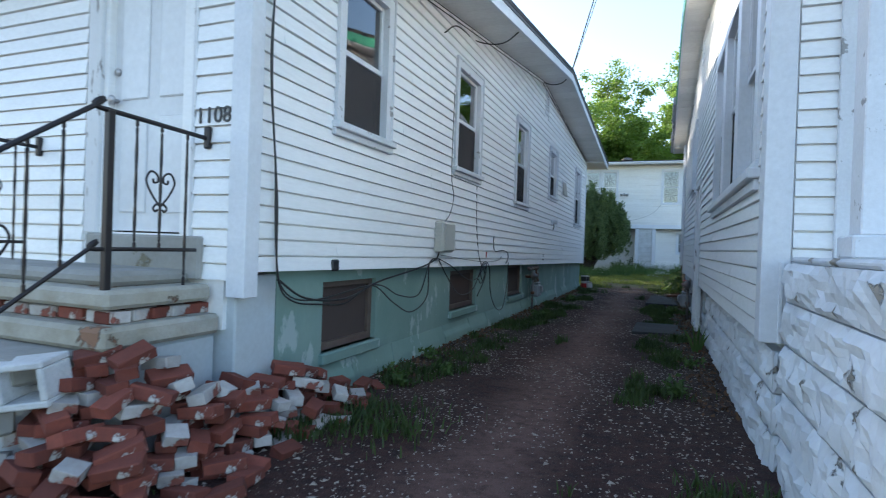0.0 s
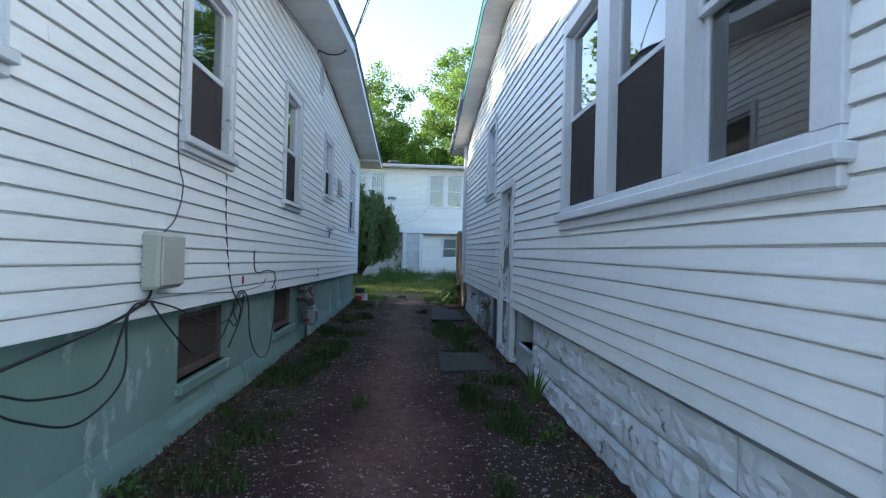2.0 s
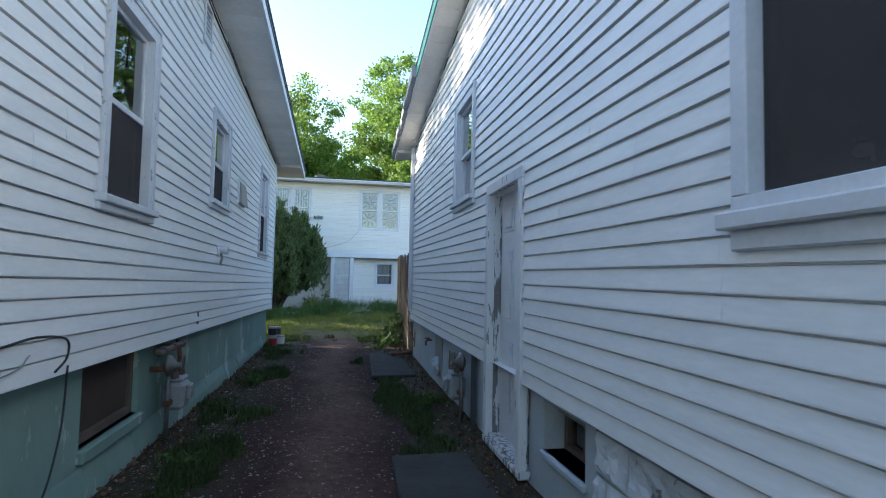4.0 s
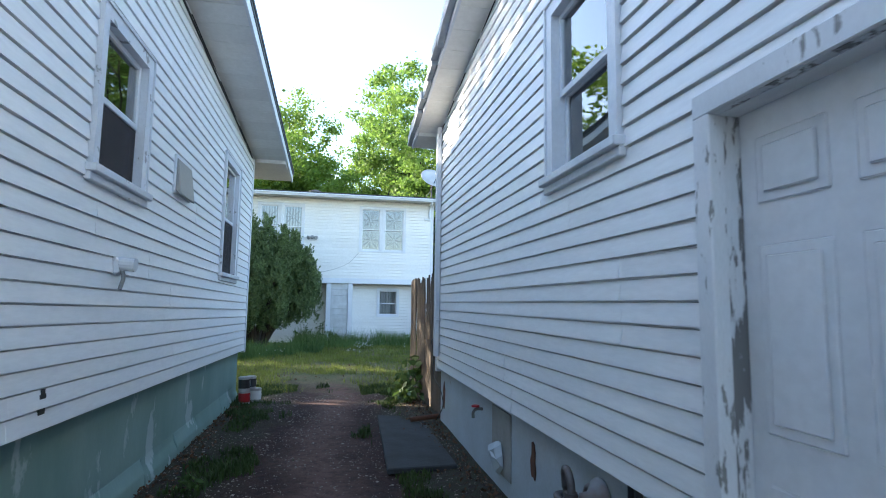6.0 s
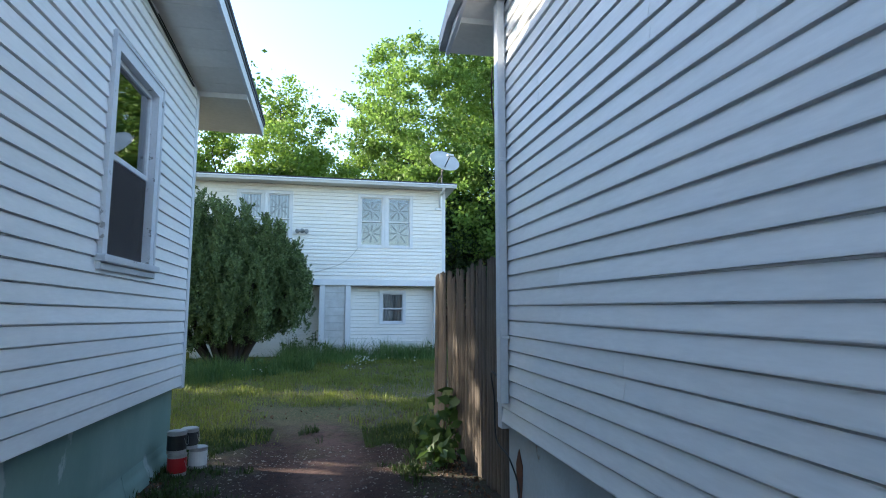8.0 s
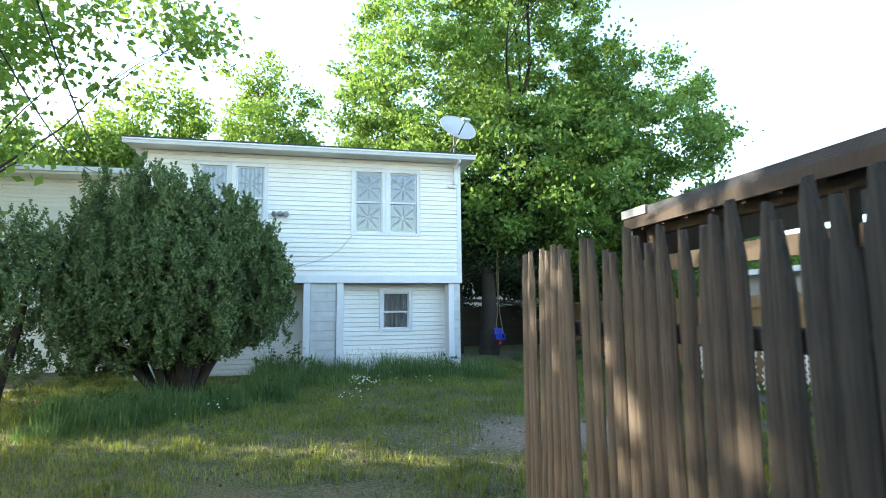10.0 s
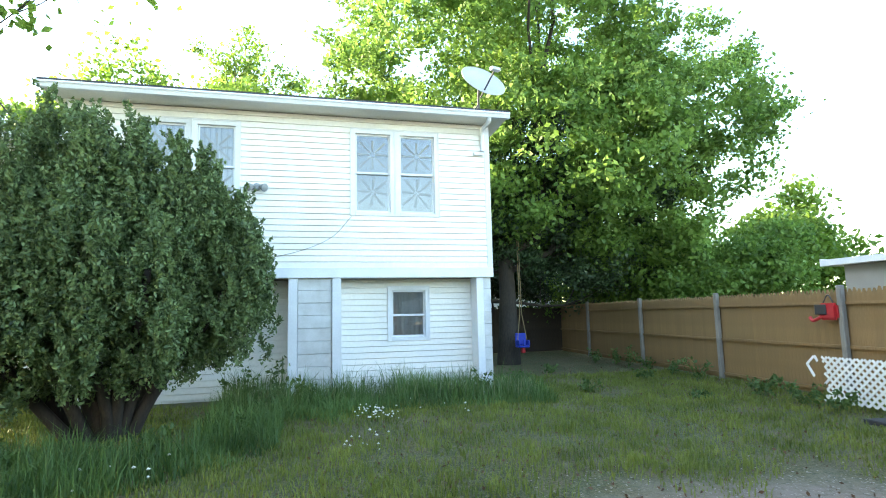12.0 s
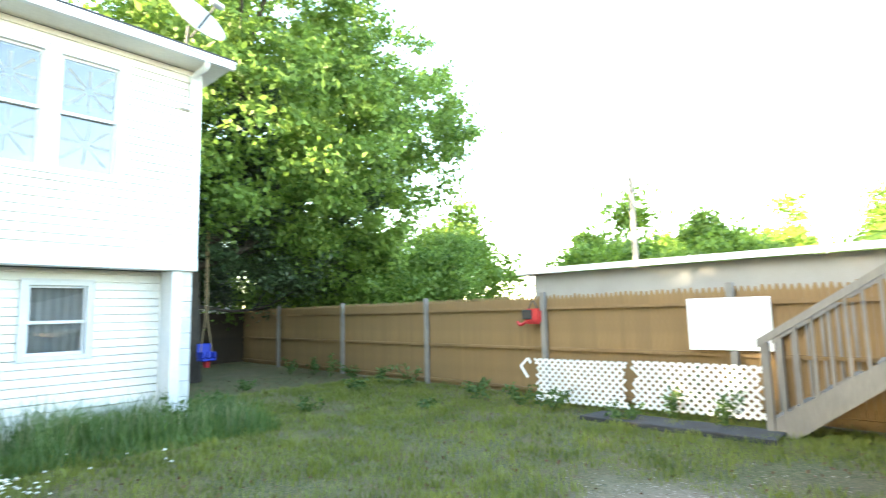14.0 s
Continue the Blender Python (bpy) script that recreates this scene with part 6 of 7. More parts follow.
part("lump", bm, M_BLUEWHITE, patch)
pipe2 = thing("drain_pipe", pose(0.42, 14.9, 0.05), "rusty drain pipe stub on the ground", "pipe")
part("pipe", tube(bmesh.new(), [(0.12, 0, 0.03), (-0.26, -0.05, 0.0)], 0.03, 10), M_RUST, pipe2)
cable("black wire hanging from the downspout", [(QX - 0.06, 14.78, 0.98), (QX - 0.10, 14.95, 1.05), (QX - 0.05, 15.05, 0.85), (QX - 0.04, 15.04, 0.55), (QX + 0.0, 14.85, 0.45), (QX + 0.02, 14.7, 0.25), (QX - 0.05, 14.75, 0.06)], 0.006)

# paving slabs and paint tins
def slab(pts, label, h=0.05):
    bm = bmesh.new()
    prism(bm, pts, -0.04, h, 2)
    bmesh.ops.bevel(bm, geom=list(bm.edges), offset=0.01, segments=1, affect="EDGES")
    return tagged(part("paving_slab", bm, M_SLAB), label, "slab")


slab([(-0.36, 8.12), (0.30, 8.20), (0.28, 9.30), (-0.34, 9.26)], "dark grey paving slab sunk in the dirt", 0.012)
slab([(-0.30, 12.9), (0.36, 12.95), (0.34, 15.2), (-0.22, 15.4)], "dark worn asphalt slab beside the wall", 0.014)
slab([(6.2, 21.2), (6.75, 21.2), (6.85, 23.6), (6.3, 23.7)], "pale stone edging slab in the weeds", 0.07)


def tin(x, y, z, r, h, lid, label):
    t = thing("paint_tin", pose(x, y, z, 0, 0, 40 * x), label, "paint tin", "stack of paint tins")
    part("can", lathe(bmesh.new(), [(r, 0), (r, 0.01), (r * 0.97, 0.012), (r * 0.97, h - 0.012), (r, h - 0.01), (r, h)], sides=22), M_TIN, t)
    part("paper_label", lathe(bmesh.new(), [(r * 0.985, 0.03), (r * 0.985, h - 0.03)], sides=22), lid, t)
    part("lid", lathe(bmesh.new(), [(r * 0.9, h + 0.001), (r * 0.9, h + 0.006), (r * 0.7, h + 0.004)], sides=22), M_TIN, t)
    part("bail", tube(bmesh.new(), [(r * math.cos(a), r * math.sin(a) * 0.2 + r * 0.9, h * 0.75 - abs(math.sin(a)) * 0.08) for a in [k * math.pi / 10 for k in range(11)]], 0.002, 4), M_TIN, t)
    return t


tin(-2.12, 16.55, 0.0, 0.085, 0.19, M_RED, "paint tin with a torn red and white label")
tin(-2.13, 16.55, 0.20, 0.085, 0.19, M_BLACK, "black paint tin stacked on another")
tin(-1.99, 16.78, 0.0, 0.085, 0.19, M_LATTICE, "white paint tin on the ground by the wall")
tin(-2.06, 16.72, 0.20, 0.08, 0.18, M_SLAB, "grey paint tin stacked on another")

# ---------- yard ----------
dish = thing("satellite_dish", pose(2.62, 28.35, 5.6, 0, 0, 18), "grey oval satellite dish on a roof mast", "satellite dish")
bm = lathe(bmesh.new(), [(0.02, 0.0), (0.15, 0.012), (0.28, 0.045), (0.36, 0.085), (0.365, 0.08), (0.28, 0.035), (0.15, 0.0), (0.02, -0.012)], sides=32)
bmesh.ops.transform(bm, matrix=Matrix.Translation((0, -0.10, 0.78)) @ Matrix.Rotation(radians(62), 4, "X") @ Matrix.Diagonal((1.5, 1.15, 1.2, 1)), verts=bm.verts)
part("reflector", bm, M_DISH, dish, smooth=True)
part("mast", tube(bmesh.new(), smooth_line([(0.05, 0.1, 0.0), (0.05, 0.1, 0.45), (0.02, 0.03, 0.72)]), 0.028, 10), M_DARKTRIM, dish)
part("strut", tube(bmesh.new(), [(-0.22, 0.15, 0.02), (0.05, 0.1, 0.42)], 0.014, 8), M_DARKTRIM, dish)
part("feed_arm", tube(bmesh.new(), [(0.0, -0.05, 0.50), (-0.05, -0.62, 0.86)], 0.018, 8), M_DARKTRIM, dish)
part("feed_horn", boxes((-0.16, 0.06, -0.70, -0.60, 0.84, 0.92)), M_DISH, dish, bevel=0.015)
lamp = thing("security_light", pose(-1.78, BY - 0.02, 3.92), "grey twin-head security light on the siding", "light fitting")
part("base", lathe(bmesh.new(), [(0.07, 0), (0.07, 0.03), (0.03, 0.05)], (0, 0, 0), (0, -1, 0)), M_METER, lamp)
for s in (-1, 1):
    bm = lathe(bmesh.new(), [(0.03, 0), (0.05, 0.05), (0.075, 0.13), (0.07, 0.135)], (s * 0.05, -0.06, 0.0), (s * 0.7, -0.6, -0.25), 14)
    part("lamp_head", bm, M_METER, lamp, smooth=True)

swing = thing("toddler_swing", pose(5.35, 33.2, 0.55), "blue plastic toddler swing hanging on ropes", "swing")
part("seat", boxes((-0.17, 0.17, -0.16, 0.16, 0.0, 0.06), (-0.17, 0.17, 0.12, 0.17, 0.06, 0.42), (-0.18, -0.13, -0.16, 0.12, 0.06, 0.22), (0.13, 0.18, -0.16, 0.12, 0.06, 0.22), (-0.05, 0.05, -0.17, -0.12, 0.06, 0.25)), M_BLUE, swing, bevel=0.02)
part("foot", boxes((-0.05, 0.05, -0.1, 0.05, -0.16, 0.0)), M_RED, swing, bevel=0.015)
for s in (-1, 1):
    part("rope", tube(bmesh.new(), [(s * 0.15, 0, 0.2), (s * 0.03, 0.05, 1.0), (s * 0.02, 0.1, 4.2)], 0.012, 6), M_ROPE, swing)
toy = thing("hanging_toy", pose(FENCE(25.3) - 0.12, 25.36, 1.28, 0, 0, 8), "red and black plastic toy hung on a fence post", "toy")
bm = boxes((-0.09, 0.02, -0.16, 0.16, 0.05, 0.34))
bmesh.ops.bevel(bm, geom=list(bm.edges), offset=0.04, segments=2, affect="EDGES")
part("shell", bm, M_RED, toy)
part("dark_panel", boxes((-0.115, -0.085, 0.0, 0.20, 0.14, 0.32)), M_BLACK, toy, bevel=0.012)
part("arm", tube(bmesh.new(), smooth_line([(-0.08, 0.12, 0.1), (-0.10, 0.24, 0.04), (-0.09, 0.30, 0.10)]), 0.03, 8), M_RED, toy)
part("strap", tube(bmesh.new(), smooth_line([(-0.03, -0.1, 0.3), (-0.02, 0.0, 0.48), (-0.03, 0.1, 0.32)]), 0.012, 6), M_BLACK, toy)


def lattice(y0, y1, x, z0, z1, label, seed):
    """A diamond lattice panel of crossed slats with ragged ends."""
    L = thing("garden_lattice", pose(x, y0, z0, 0, 0, 90), label, "lattice", "garden lattice")
    w, h, s, st = y1 - y0, z1 - z0, 0.036, 0.115
    for lay, sg in ((0, 1), (0.011, -1)):
        k = -int(h / st) - 1
        while k * st < w + h:
            a = k * st
            pts = []
            for t in np.linspace(0, h, 9):
                u = a + t if sg > 0 else a + h - t
                if 0 <= u <= w:
                    pts.append((u, t))
            if len(pts) > 1:
                (ua, ta), (ub, tb) = pts[0], pts[-1]
                d = Vector((ub - ua, tb - ta)).normalized()
                nn = Vector((-d.y, d.x)) * s / 2
                bm = bmesh.new()
                prism(bm, [(ua + nn.x, ta + nn.y), (ub + nn.x, tb + nn.y), (ub - nn.x, tb - nn.y), (ua - nn.x, ta - nn.y)], lay, lay + 0.009, 1)
                part("slat", bm, M_LATTICE, L)
            k += 1
    return L


lattice(23.25, 24.85, 7.02, 0.10, 0.78, "white diamond lattice panel with a broken end", 1)
lattice(21.45, 23.20, 7.05, 0.12, 0.80, "white diamond lattice panel among weeds", 2)
scrap = thing("lattice_scrap", pose(6.98, 25.0, 0.45, 10, 0, 80), "broken white lattice scrap", "lattice")
part("slat", prism(bmesh.new(), [(-0.02, 0.0), (0.16, 0.18), (0.13, 0.21), (-0.05, 0.03)], 0, 0.009, 1), M_LATTICE, scrap)
part("slat", prism(bmesh.new(), [(0.02, 0.34), (0.16, 0.20), (0.13, 0.17), (-0.01, 0.31)], 0.01, 0.019, 1), M_LATTICE, scrap)
part("slat", prism(bmesh.new(), [(-0.06, 0.24), (0.02, 0.32), (-0.01, 0.35), (-0.09, 0.27)], 0, 0.009, 1), M_LATTICE, scrap)
board = thing("louvred_panel", pose(FENCE(22) - 0.10, 21.95, 0.95, 0, 0, 90), "white louvred panel leaning on the fence", "panel")
part("frame", boxes((-0.55, 0.55, 0.0, 0.03, 0.0, 0.75)), M_LATTICE, board, bevel=0.006)
for k in range(10):
    part("louvre", boxes((-0.35, 0.35, 0.03, 0.045, 0.12 + 0.045 * k, 0.135 + 0.045 * k)), M_LATTICE, board)

# wooden steps up to a rear deck
deck = thing("wooden_steps", pose(7.0, 20, 0), "weathered wooden steps with a slatted hand rail", "steps")
for i in range(6):
    adopt(part("tread", boxes((6.72, 7.55, 21.05 - 0.27 * i, 21.35 - 0.27 * i, 0.16 + 0.18 * i, 0.20 + 0.18 * i)), M_POST, bevel=0.008), deck)
for x in (6.70, 7.56):
    adopt(part("stringer", prism(bmesh.new(), [(21.4, -0.02), (21.4, 0.14), (19.7, 1.28), (19.7, 1.02), (21.1, -0.02)], x, x + 0.04, 0), M_POST), deck)
    adopt(part("newel_post", boxes((x - 0.03, x + 0.06, 21.30, 21.39, -0.1, 1.12)), M_POST, bevel=0.008), deck)
    adopt(part("hand_rail", prism(bmesh.new(), [(21.42, 1.06), (21.42, 1.16), (19.7, 2.26), (19.7, 2.16)], x - 0.035, x + 0.07, 0), M_POST), deck)
    for k in range(9):
        y = 21.18 - 0.17 * k
        adopt(part("baluster", boxes((x - 0.005, x + 0.03, y - 0.018, y + 0.018, 0.12 + (21.35 - y) * 0.67, 1.10 + (21.42 - y) * 0.64)), M_POST), deck)
adopt(part("deck_floor", boxes((3.4, 7.6, 15.05, 19.72, 1.18, 1.28)), M_POST), deck)
for x in (3.5, 5.5, 7.5):
    adopt(part("deck_post", boxes((x - 0.05, x + 0.05, 19.55, 19.65, -0.1, 1.18)), M_POST, bevel=0.008), deck)

# lean-to with a dark roof behind the pickets
shed = thing("lean_to", pose(3, 17.4, 0), "open timber lean-to with a dark shingle roof edge", "shed")
adopt(part("roof", prism(bmesh.new(), [(2.16, 2.47), (5.4, 3.3), (5.4, 3.38), (2.16, 2.55)], 15.1, 19.45, 1), M_ROOF), shed)
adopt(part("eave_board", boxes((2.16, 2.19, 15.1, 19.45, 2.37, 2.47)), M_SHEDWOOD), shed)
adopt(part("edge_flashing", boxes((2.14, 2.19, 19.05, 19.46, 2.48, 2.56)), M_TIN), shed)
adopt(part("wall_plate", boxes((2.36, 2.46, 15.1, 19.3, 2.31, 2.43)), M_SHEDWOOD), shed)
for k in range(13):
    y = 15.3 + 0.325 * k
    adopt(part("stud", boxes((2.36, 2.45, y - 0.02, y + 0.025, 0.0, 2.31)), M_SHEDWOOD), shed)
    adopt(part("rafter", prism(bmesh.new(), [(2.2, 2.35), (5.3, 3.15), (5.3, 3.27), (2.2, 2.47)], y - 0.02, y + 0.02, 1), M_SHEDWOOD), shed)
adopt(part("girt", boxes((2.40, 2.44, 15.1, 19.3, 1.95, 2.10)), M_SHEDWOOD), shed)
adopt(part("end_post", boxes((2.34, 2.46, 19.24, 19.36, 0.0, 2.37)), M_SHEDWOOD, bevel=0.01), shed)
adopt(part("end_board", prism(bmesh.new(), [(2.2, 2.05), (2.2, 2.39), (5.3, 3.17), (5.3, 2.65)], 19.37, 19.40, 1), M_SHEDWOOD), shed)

# neighbour's low building and pole beyond the fence
garage = thing("garage", pose(12, 18, 0), "long low neighbouring shed with a white roof edge", "building")
adopt(part("wall", boxes((9.3, 14, 8, 26.2, 0, 2.36)), M_INSIDE), garage)
adopt(part("roof", prism(bmesh.new(), [(9.1, 2.40), (14.2, 2.75), (14.2, 2.82), (9.1, 2.47)], 7.8, 26.5, 1), M_ROOF), garage)
adopt(part("roof_edge", boxes((9.06, 9.1, 7.8, 26.5, 2.36, 2.48), (9.1, 14.2, 26.5, 26.54, 2.36, 2.5)), M_TRIM), garage)
pole = thing("utility_pole", pose(14.5, 26.0, 0), "pale slender utility pole beyond the fence", "pole")
part("shaft", tube(bmesh.new(), [(0, 0, -0.2), (0, 0, 5.4)], [0.10, 0.075], 12), M_POST, pole)
far_house = thing("house", pose(9.5, 47, 0), "white sided neighbouring house behind the trees", "house")
part("wall", boxes((-4, 4, 0, 6, 0, 4.2)), M_SIDING_WARM, far_house)
part("roof", prism(bmesh.new(), [(-0.3, 4.1), (3, 5.6), (6.3, 4.1)], -4.4, 4.4, 0), M_ROOF, far_house)

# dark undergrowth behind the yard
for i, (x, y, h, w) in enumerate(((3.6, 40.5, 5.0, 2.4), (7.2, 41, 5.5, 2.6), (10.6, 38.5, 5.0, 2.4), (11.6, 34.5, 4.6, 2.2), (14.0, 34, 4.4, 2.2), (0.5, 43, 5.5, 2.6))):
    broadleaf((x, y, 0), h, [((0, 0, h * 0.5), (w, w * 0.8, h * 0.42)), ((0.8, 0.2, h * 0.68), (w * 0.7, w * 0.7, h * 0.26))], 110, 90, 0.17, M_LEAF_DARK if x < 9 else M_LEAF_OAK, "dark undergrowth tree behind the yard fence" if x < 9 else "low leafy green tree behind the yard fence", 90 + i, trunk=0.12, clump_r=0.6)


# dark crown before the trunk stands for both conifers and the shade there
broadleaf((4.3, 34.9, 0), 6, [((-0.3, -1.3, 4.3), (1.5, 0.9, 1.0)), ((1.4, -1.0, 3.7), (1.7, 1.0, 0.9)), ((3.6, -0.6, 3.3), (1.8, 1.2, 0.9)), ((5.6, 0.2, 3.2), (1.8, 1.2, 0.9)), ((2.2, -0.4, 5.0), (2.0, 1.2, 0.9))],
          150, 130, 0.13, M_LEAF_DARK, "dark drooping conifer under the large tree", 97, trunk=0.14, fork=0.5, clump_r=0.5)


# ---------- grass, weeds, pebbles ----------
def inside_yard(x, y):
    return not (BX0 < x < BX1 and y > BY - 0.02) and not (x > FENCE(y) - 0.1)


def blades(name, pts, heights, width, label, material, seed, bend=0.35):
    r = np.random.default_rng(seed)
    n = len(pts)
    p = np.array(pts)
    a = r.random(n) * math.tau
    side = np.stack([np.cos(a), np.sin(a), np.zeros(n)], 1)
    lean = np.stack([np.cos(a + 1.57 + r.normal(size=n) * 0.5), np.sin(a + 1.57 + r.normal(size=n) * 0.5), np.zeros(n)], 1)
    h = np.asarray(heights)[:, None]
    w = width * (0.6 + 0.8 * r.random(n))[:, None]
    b = bend * r.random(n)[:, None]
    v = np.empty((n, 5, 3))
    up = np.array([[0, 0, 1.0]])
    v[:, 0], v[:, 1] = p - side * w, p + side * w
    mid = p + up * h * 0.6 + lean * h * b * 0.35
    v[:, 2], v[:, 3] = mid + side * w * 0.7, mid - side * w * 0.7
    v[:, 4] = p + up * h * (1 - 0.25 * b) + lean * h * b
    me = bpy.data.meshes.new(name)
    me.vertices.add(n * 5)
    me.vertices.foreach_set("co", v.reshape(-1))
    idx = (np.arange(n)[:, None] * 5 + np.array([[0, 1, 2, 3, 3, 2, 4]])).reshape(-1).astype(np.int32)
    me.loops.add(n * 7)
    me.loops.foreach_set("vertex_index", idx)
    me.polygons.add(n * 2)
    me.polygons.foreach_set("loop_start", (np.arange(n)[:, None] * 7 + np.array([[0, 4]])).reshape(-1).astype(np.int32))
    me.polygons.foreach_set("loop_total", np.tile(np.array([4, 3], dtype=np.int32), n))
    me.update(calc_edges=True)
    me.materials.append(material)
    return tagged(new(name, me), label, "grass", kind="stuff")


rng = random.Random(11)
pts, hs = [], []
for _ in range(260000):                       # mown lawn, thin in bare patches
    x, y = rng.uniform(-6.5, 8.3), rng.uniform(17.6, 30.5)
    n1 = noise.noise(Vector((x * 0.9, y * 0.9, 3)))
    bare = math.exp(-(((x - 2.6) / 2.0) ** 2 + ((y - 21.3) / 1.0) ** 2))
    lane = math.exp(-((x + 0.9) / 0.8) ** 2) * (1 if y < 20 else 0)
    if not inside_yard(x, y) or rng.random() > 0.66 + 0.9 * n1 - bare - lane:
        continue
    pts.append((x, y, ground_height(x, y) - 0.005))
    hs.append(rng.uniform(0.025, 0.085) * (1.3 + 1.6 * max(-0.4, noise.noise(Vector((x * 3.1, y * 3.1, 21))))))
blades("lawn_grass", pts, hs, 0.005, "short patchy lawn grass with dry spots", M_GRASS, 1, 0.8)
pts, hs = [], []
for _ in range(80000):                       # tall grass along the house
    x, y = rng.uniform(-4.6, 3.4), rng.uniform(22.2, 28.35)
    n1 = noise.noise(Vector((x * 1.1, y * 1.1, 9)))
    edge = 26.2 + 0.35 * x * (1 if x > 0 else 0.75) * 0.4 + n1 * 0.9
    if x < -1.2:
        edge = max(22.5, 24.3 + 0.85 * (x + 1.2)) + 0.5 * n1
    if not inside_yard(x, y) and y > BY + 0.35 or y < edge or rng.random() > 0.75 + n1:
        continue
    if x < -2.2 and y > 24.5:
        continue
    pts.append((x, y, ground_height(x, y) - 0.01))
    hs.append((0.10 + 0.42 * rng.random() ** 1.6) * (1.0 + 1.1 * noise.noise(Vector((x * 2.3, y * 2.3, 31)))) * (0.55 if y < edge + 0.3 else 1.0))
blades("tall_grass", pts, hs, 0.006, "tall uncut green grass along the house", M_GRASS_TALL, 2, 0.9)
pts, hs = [], []
for _ in range(520):
    x, y = rng.uniform(-2.2, 3.3), rng.uniform(26.9, 27.8)
    pts.append((x, y, ground_height(x, y) - 0.01))
    hs.append(rng.uniform(0.35, 0.78) * (0.8 + 0.4 * noise.noise(Vector((x * 1.5, 3, 3)))))
blades("seed_stalks", pts, hs, 0.007, "pale seeding grass stalks along the house", M_SEED, 12, 0.9)
pts, hs = [], []
for _ in range(120000):                       # tufts along both sides of the alley
    x, y = rng.uniform(-2.30, 0.55), rng.uniform(1.6, 18.4)
    n1 = noise.noise(Vector((x * 1.6, y * 0.8, 17))) + 0.5 * noise.noise(Vector((x * 4, y * 3, 5)))
    left = math.exp(-((x + 1.95) / 0.35) ** 2) * (0.55 if y < 5 else 0.85)
    right = math.exp(-((x + 0.0) / 0.32) ** 2) * (0.35 if y < 5.5 else 0.75 if y < 9 else 0.95)
    mid = 0.9 if y > 16.5 and abs(x + 0.9) > 0.55 else 0
    if x > -0.36 and (8.1 < y < 9.3 or 12.9 < y < 15.3) and x < 0.34:
        continue
    if n1 + max(left, right, mid) < 0.62 + rng.random() * 0.25:
        continue
    pts.append((x, y, ground_height(x, y) - 0.005))
    hs.append(rng.uniform(0.02, 0.075) * (1.0 + max(0, n1)))
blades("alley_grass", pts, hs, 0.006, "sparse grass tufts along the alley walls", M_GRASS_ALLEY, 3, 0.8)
for i, (x, y, h, s, k) in enumerate(((-1.78, 3.0, 0.15, 0.45, 700), (0.05, 4.6, 0.13, 0.20, 300), (0.12, 6.3, 0.11, 0.20, 280), (-1.95, 5.2, 0.10, 0.32, 350), (0.25, 7.6, 0.18, 0.14, 220), (0.33, 2.55, 0.16, 0.25, 350), (-2.0, 2.5, 0.18, 0.12, 260),
                                     (0.25, 11.2, 0.16, 0.3, 400), (-0.1, 11.6, 0.14, 0.3, 400), (-2.15, 8.0, 0.14, 0.12, 200))):
    r = np.random.default_rng(200 + i)
    q = r.normal(size=(k, 2)) * s * 0.5 + np.array([x, y])
    q[:, 0] = np.clip(q[:, 0], FX + 0.02, KX - 0.04)
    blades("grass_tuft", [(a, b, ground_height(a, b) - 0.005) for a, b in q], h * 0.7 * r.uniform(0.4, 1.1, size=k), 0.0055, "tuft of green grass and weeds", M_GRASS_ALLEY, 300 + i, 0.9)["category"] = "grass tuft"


def weed(x, y, h, n, spread, leaf, seed, label="leafy green weed growing in the yard", mat=None):
    r = np.random.default_rng(seed)
    w = thing("weed", pose(x, y, ground_height(x, y)), label, "weed", "garden weeds")
    bm = bmesh.new()
    c = []
    for k in range(max(3, n // 25)):
        a = r.random() * math.tau
        d = spread * r.random()
        top = Vector((math.cos(a) * d, math.sin(a) * d, h * r.uniform(0.6, 1.0)))
        tube(bm, smooth_line([(0, 0, -0.02), (top.x * 0.35, top.y * 0.35, top.z * 0.5), top], 3), 0.006, 5)
        for _ in range(25):
            t = r.uniform(0.25, 1.0)
            c.append([top.x * t + r.normal() * leaf * 0.6, top.y * t + r.normal() * leaf * 0.6, top.z * t + r.normal() * leaf * 0.3])
    part("stalk", bm, M_LEAF_WEED, w)["kind"] = "stuff"
    leaf_mesh("leaves", np.array(c), leaf * r.uniform(0.6, 1.3, size=len(c)), mat or M_LEAF_WEED, w, aspect=0.55, upright=0.1, seed=seed)
    return w


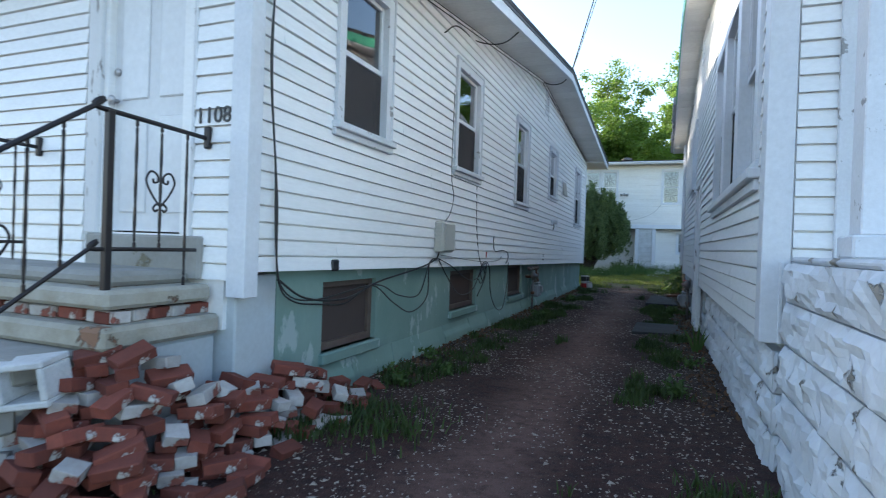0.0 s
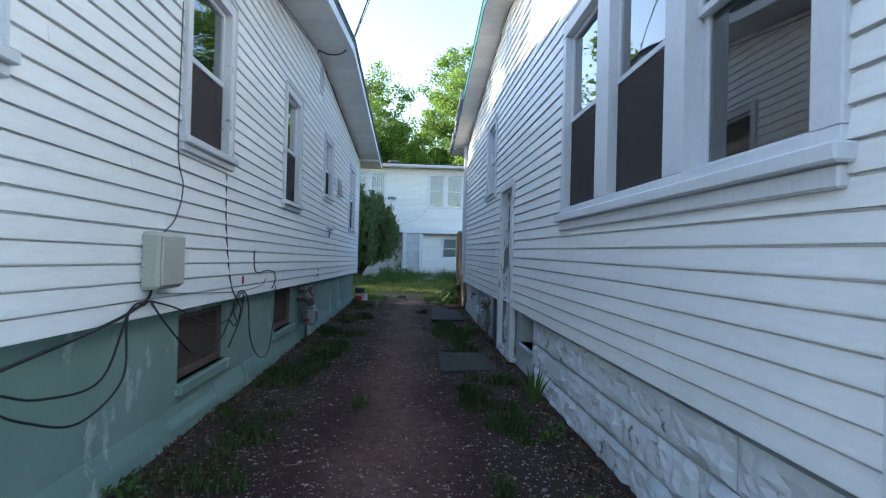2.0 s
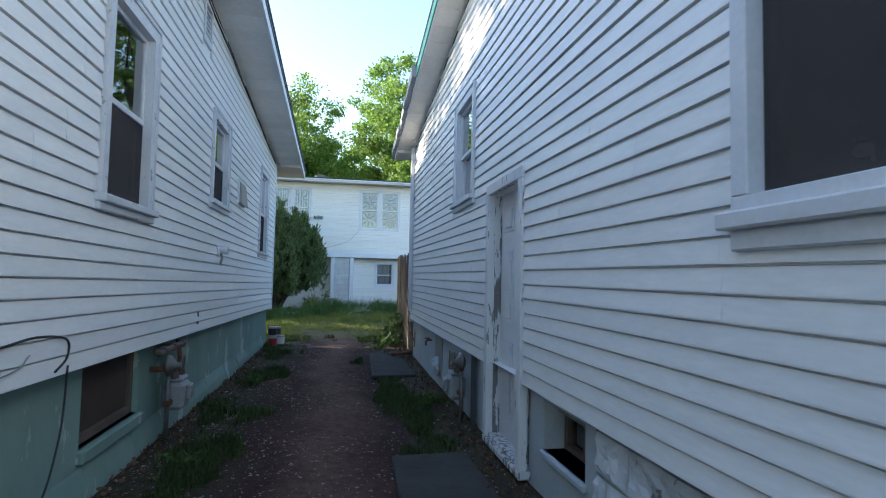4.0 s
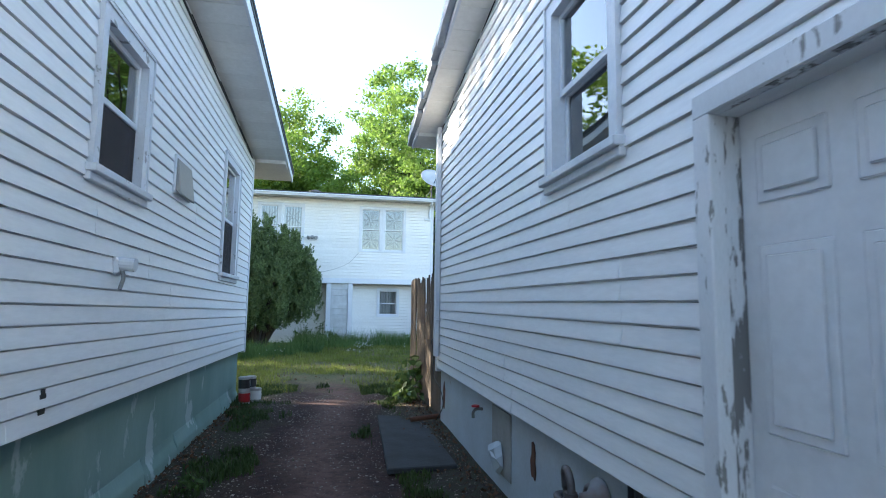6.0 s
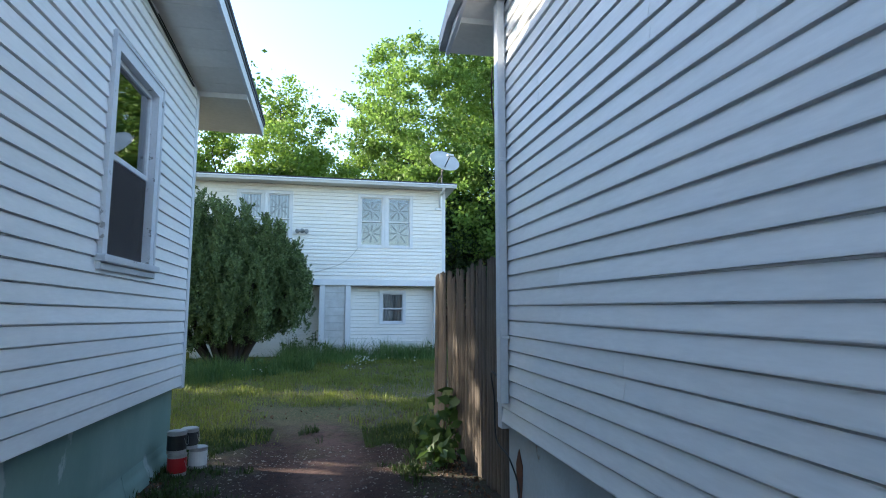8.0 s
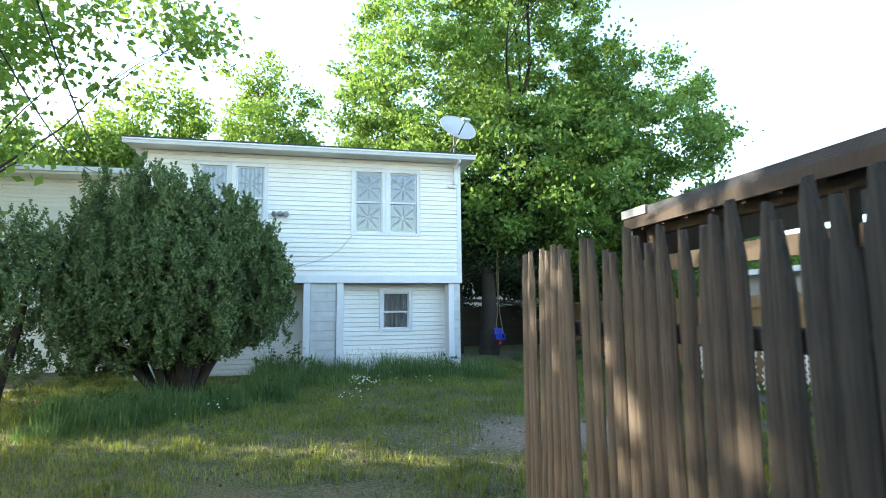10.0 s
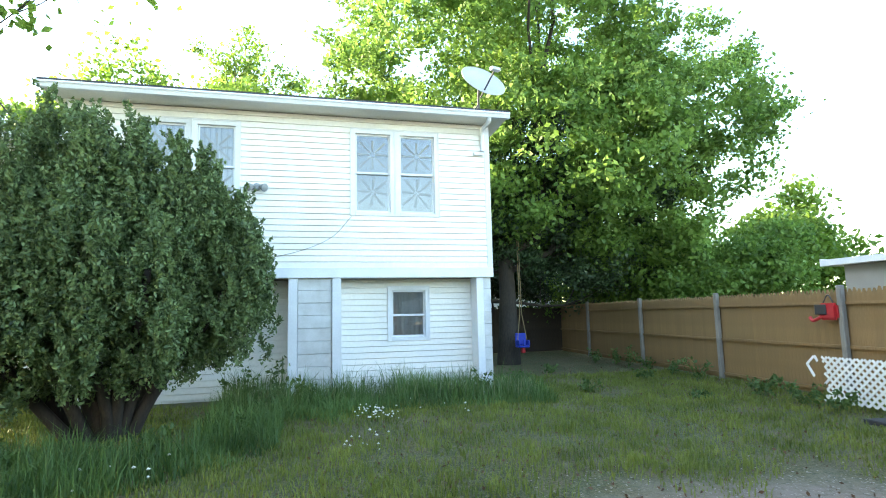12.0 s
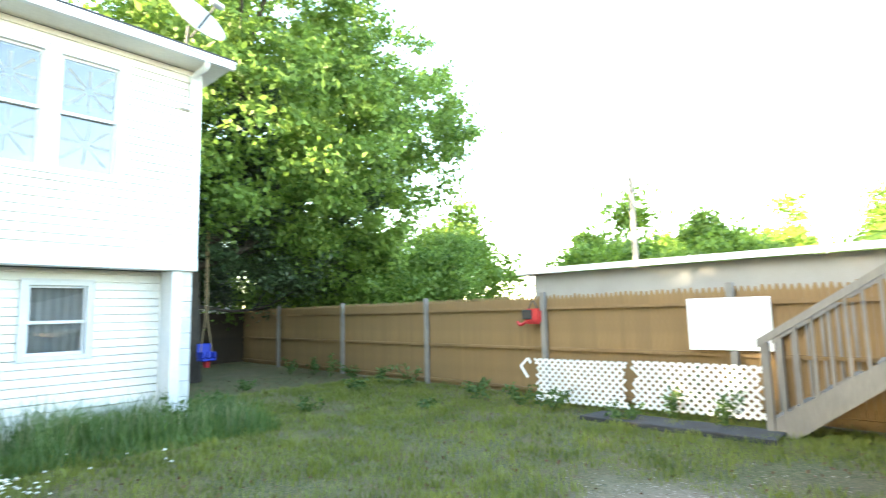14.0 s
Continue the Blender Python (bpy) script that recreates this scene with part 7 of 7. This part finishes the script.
weed(0.42, 16.75, 0.62, 90, 0.30, 0.17, 400, "broad-leaved burdock weed at the gate")
weed(0.34, 16.35, 0.30, 60, 0.25, 0.14, 401)
for i, (x, y, h, s) in enumerate(((7.45, 28.3, 0.55, 0.4), (7.7, 31.4, 0.6, 0.45), (7.8, 30.6, 0.5, 0.4), (7.6, 33, 0.5, 0.4), (6.75, 24.9, 0.40, 0.5), (6.6, 24.3, 0.38, 0.45), (6.8, 22.6, 0.45, 0.4), (6.7, 21.9, 0.55, 0.4), (7.4, 22.4, 0.8, 0.5), (7.35, 21.9, 0.8, 0.45), (6.4, 23.2, 0.25, 0.4),
                                  (-1.9, 27.5, 0.7, 0.35), (-1.3, 27.4, 0.85, 0.3), (2.2, 27.5, 0.55, 0.35), (-0.8, 27.1, 0.6, 0.35), (-2.6, 24.6, 0.35, 0.5), (-1.6, 25.0, 0.40, 0.5), (-3.6, 24.2, 0.35, 0.5), (-4.8, 23.9, 0.35, 0.4), (4.5, 27.8, 0.25, 0.35), (7.5, 26.6, 0.3, 0.4), (7.6, 29.4, 0.45, 0.4), (7.9, 32.3, 0.5, 0.4), (6.9, 25.9, 0.3, 0.35), (5.2, 31.0, 0.3, 0.4), (6.6, 29, 0.3, 0.4), (5.8, 26.2, 0.16, 0.35), (3.6, 29.2, 0.35, 0.4))):
    weed(x, y, h, 100, s, 0.09, 410 + i)
for i, (x, y, h, s) in enumerate(((-1.95, 3.9, 0.16, 0.22), (-1.75, 4.4, 0.10, 0.20), (0.18, 4.55, 0.20, 0.20), (0.30, 5.9, 0.14, 0.18), (-2.1, 4.9, 0.12, 0.16), (-1.9, 9.3, 0.14, 0.2), (0.2, 10.9, 0.16, 0.22), (-1.9, 12.6, 0.14, 0.2), (0.05, 16.0, 0.18, 0.2))):
    weed(x, y, h, 75, s, 0.05, 470 + i, "low leafy weed in the dirt of the alley")
iris = thing("iris_leaves", pose(0.42, 6.9, 0.0), "clump of upright sword-shaped leaves", "plant")
bm = bmesh.new()
for k in range(9):
    a, t = k * 0.7, 0.25 + 0.03 * (k % 4)
    lean = 0.06 + 0.02 * (k % 3)
    p = [(0.03 * math.cos(a) - 0.014, 0.03 * math.sin(a), 0), (0.03 * math.cos(a) + 0.014, 0.03 * math.sin(a), 0), (math.cos(a) * lean + 0.012, math.sin(a) * lean, t * 0.6), (math.cos(a) * lean * 1.7, math.sin(a) * lean * 1.7, t), (math.cos(a) * lean - 0.012, math.sin(a) * lean, t * 0.6)]
    bm.faces.new([bm.verts.new(v) for v in p])
part("leaves", bm, M_LEAF_WEED, iris)

# mulch bed under the bush
bed = [(-6.8, 24.3), (-4.6, 24.1), (-3.0, 24.5), (-2.2, 25.2), (-2.0, 26.3), (-2.6, 27.6), (-6.8, 27.8)]
bm = bmesh.new()
prism(bm, bed, -0.15, 0.09, 2)
bmesh.ops.subdivide_edges(bm, edges=list(bm.edges), cuts=6, use_grid_fill=True)
for v in bm.verts:
    v.co.z += 0.05 * noise.noise(v.co * 1.7) - 0.03
tagged(part("mulch_bed", bm, M_MULCH, smooth=True), "red-brown mulch bed under the evergreen", "mulch")

# pebbles, dry leaves, clover flowers
def crumbs(name, pts, sizes, material, label, category, seed, flat=0.6):
    r = np.random.default_rng(seed)
    n = len(pts)
    base = np.array([[1, 0, 0], [-0.3, 0.95, 0], [-0.6, -0.85, 0], [0.1, 0.0, 0.8], [0.0, 0.1, -0.6]])
    a = r.random(n) * math.tau
    c, s = np.cos(a), np.sin(a)
    v = np.empty((n, 5, 3))
    k = np.asarray(sizes)[:, None]
    jit = 1 + 0.35 * r.normal(size=(n, 5))
    v[:, :, 0] = (base[None, :, 0] * c[:, None] - base[None, :, 1] * s[:, None]) * k * jit
    v[:, :, 1] = (base[None, :, 0] * s[:, None] + base[None, :, 1] * c[:, None]) * k * jit
    v[:, :, 2] = base[None, :, 2] * k * flat
    v += np.asarray(pts)[:, None, :]
    f = np.array([[0, 1, 3], [1, 2, 3], [2, 0, 3], [1, 0, 4], [2, 1, 4], [0, 2, 4]])
    idx = (np.arange(n)[:, None, None] * 5 + f[None]).reshape(-1).astype(np.int32)
    me = bpy.data.meshes.new(name)
    me.vertices.add(n * 5)
    me.vertices.foreach_set("co", v.reshape(-1))
    me.loops.add(n * 18)
    me.loops.foreach_set("vertex_index", idx)
    me.polygons.add(n * 6)
    me.polygons.foreach_set("loop_start", np.arange(0, n * 18, 3, dtype=np.int32))
    me.polygons.foreach_set("loop_total", np.full(n * 6, 3, dtype=np.int32))
    me.update(calc_edges=True)
    me.materials.append(material)
    return tagged(new(name, me), label, category, kind="stuff")


pts, sz = [], []
for _ in range(20000):
    x, y = rng.uniform(-2.25, 0.5), rng.uniform(-0.5, 17.5) if rng.random() < 0.8 else rng.uniform(-0.5, 6)
    if rng.random() > 0.75 + noise.noise(Vector((x * 1.3, y * 1.3, 40))) - 0.35 * math.exp(-((x + 0.9) / 0.4) ** 2):
        continue
    pts.append((x, y, ground_height(x, y)))
    sz.append(rng.uniform(0.005, 0.012) * (2.0 if rng.random() < 0.05 else 1))
crumbs("gravel", pts, sz, M_PEBBLE, "scattered pale pebbles on dark earth", "gravel", 5)
pts, sz = [], []
for _ in range(2500):
    x, y = rng.gauss(2.4, 1.3), rng.gauss(21.2, 0.7)
    pts.append((x, y, ground_height(x, y)))
    sz.append(rng.uniform(0.005, 0.016))
crumbs("gravel", pts, sz, M_PEBBLE, "stony bare patch in the lawn", "gravel", 6)
pts = []
for _ in range(2600):
    y = rng.uniform(4, 17)
    x = rng.choice((FX + abs(rng.gauss(0.05, 0.14)) + 0.03, KX - abs(rng.gauss(0.05, 0.16)) - 0.04))
    pts.append((x, y, ground_height(x, y) + rng.uniform(0.005, 0.025)))
for _ in range(500):
    x, y = rng.uniform(4.5, 8), rng.uniform(26, 34)
    pts.append((x, y, ground_height(x, y) + 0.015))
for _ in range(3800):
    x, y = rng.uniform(-5, 8), rng.uniform(19, 29)
    if inside_yard(x, y):
        pts.append((x, y, ground_height(x, y) + rng.uniform(0.006, 0.03)))
lv = leaf_mesh("leaf_litter", np.array(pts), np.random.default_rng(7).uniform(0.015, 0.055, size=len(pts)), M_DEADLEAF, seed=8)
tagged(lv, "dry brown leaves along the walls", "leaves", kind="stuff")
pts, sz = [], []
for cx, cy, k, s in ((0.1, 25.5, 44, 0.20), (-0.3, 24.0, 14, 0.20), (-2.4, 23.6, 8, 0.3), (1.2, 25.6, 6, 0.3)):
    for _ in range(k):
        x, y = rng.gauss(cx, s), rng.gauss(cy, s * 0.7)
        pts.append((x, y, ground_height(x, y) + rng.uniform(0.10, 0.24)))
        sz.append(rng.uniform(0.012, 0.022))
crumbs("clover_flowers", pts, sz, M_WHITEFLOWER, "small white clover flower heads in the grass", "flowers", 9, 1.0)
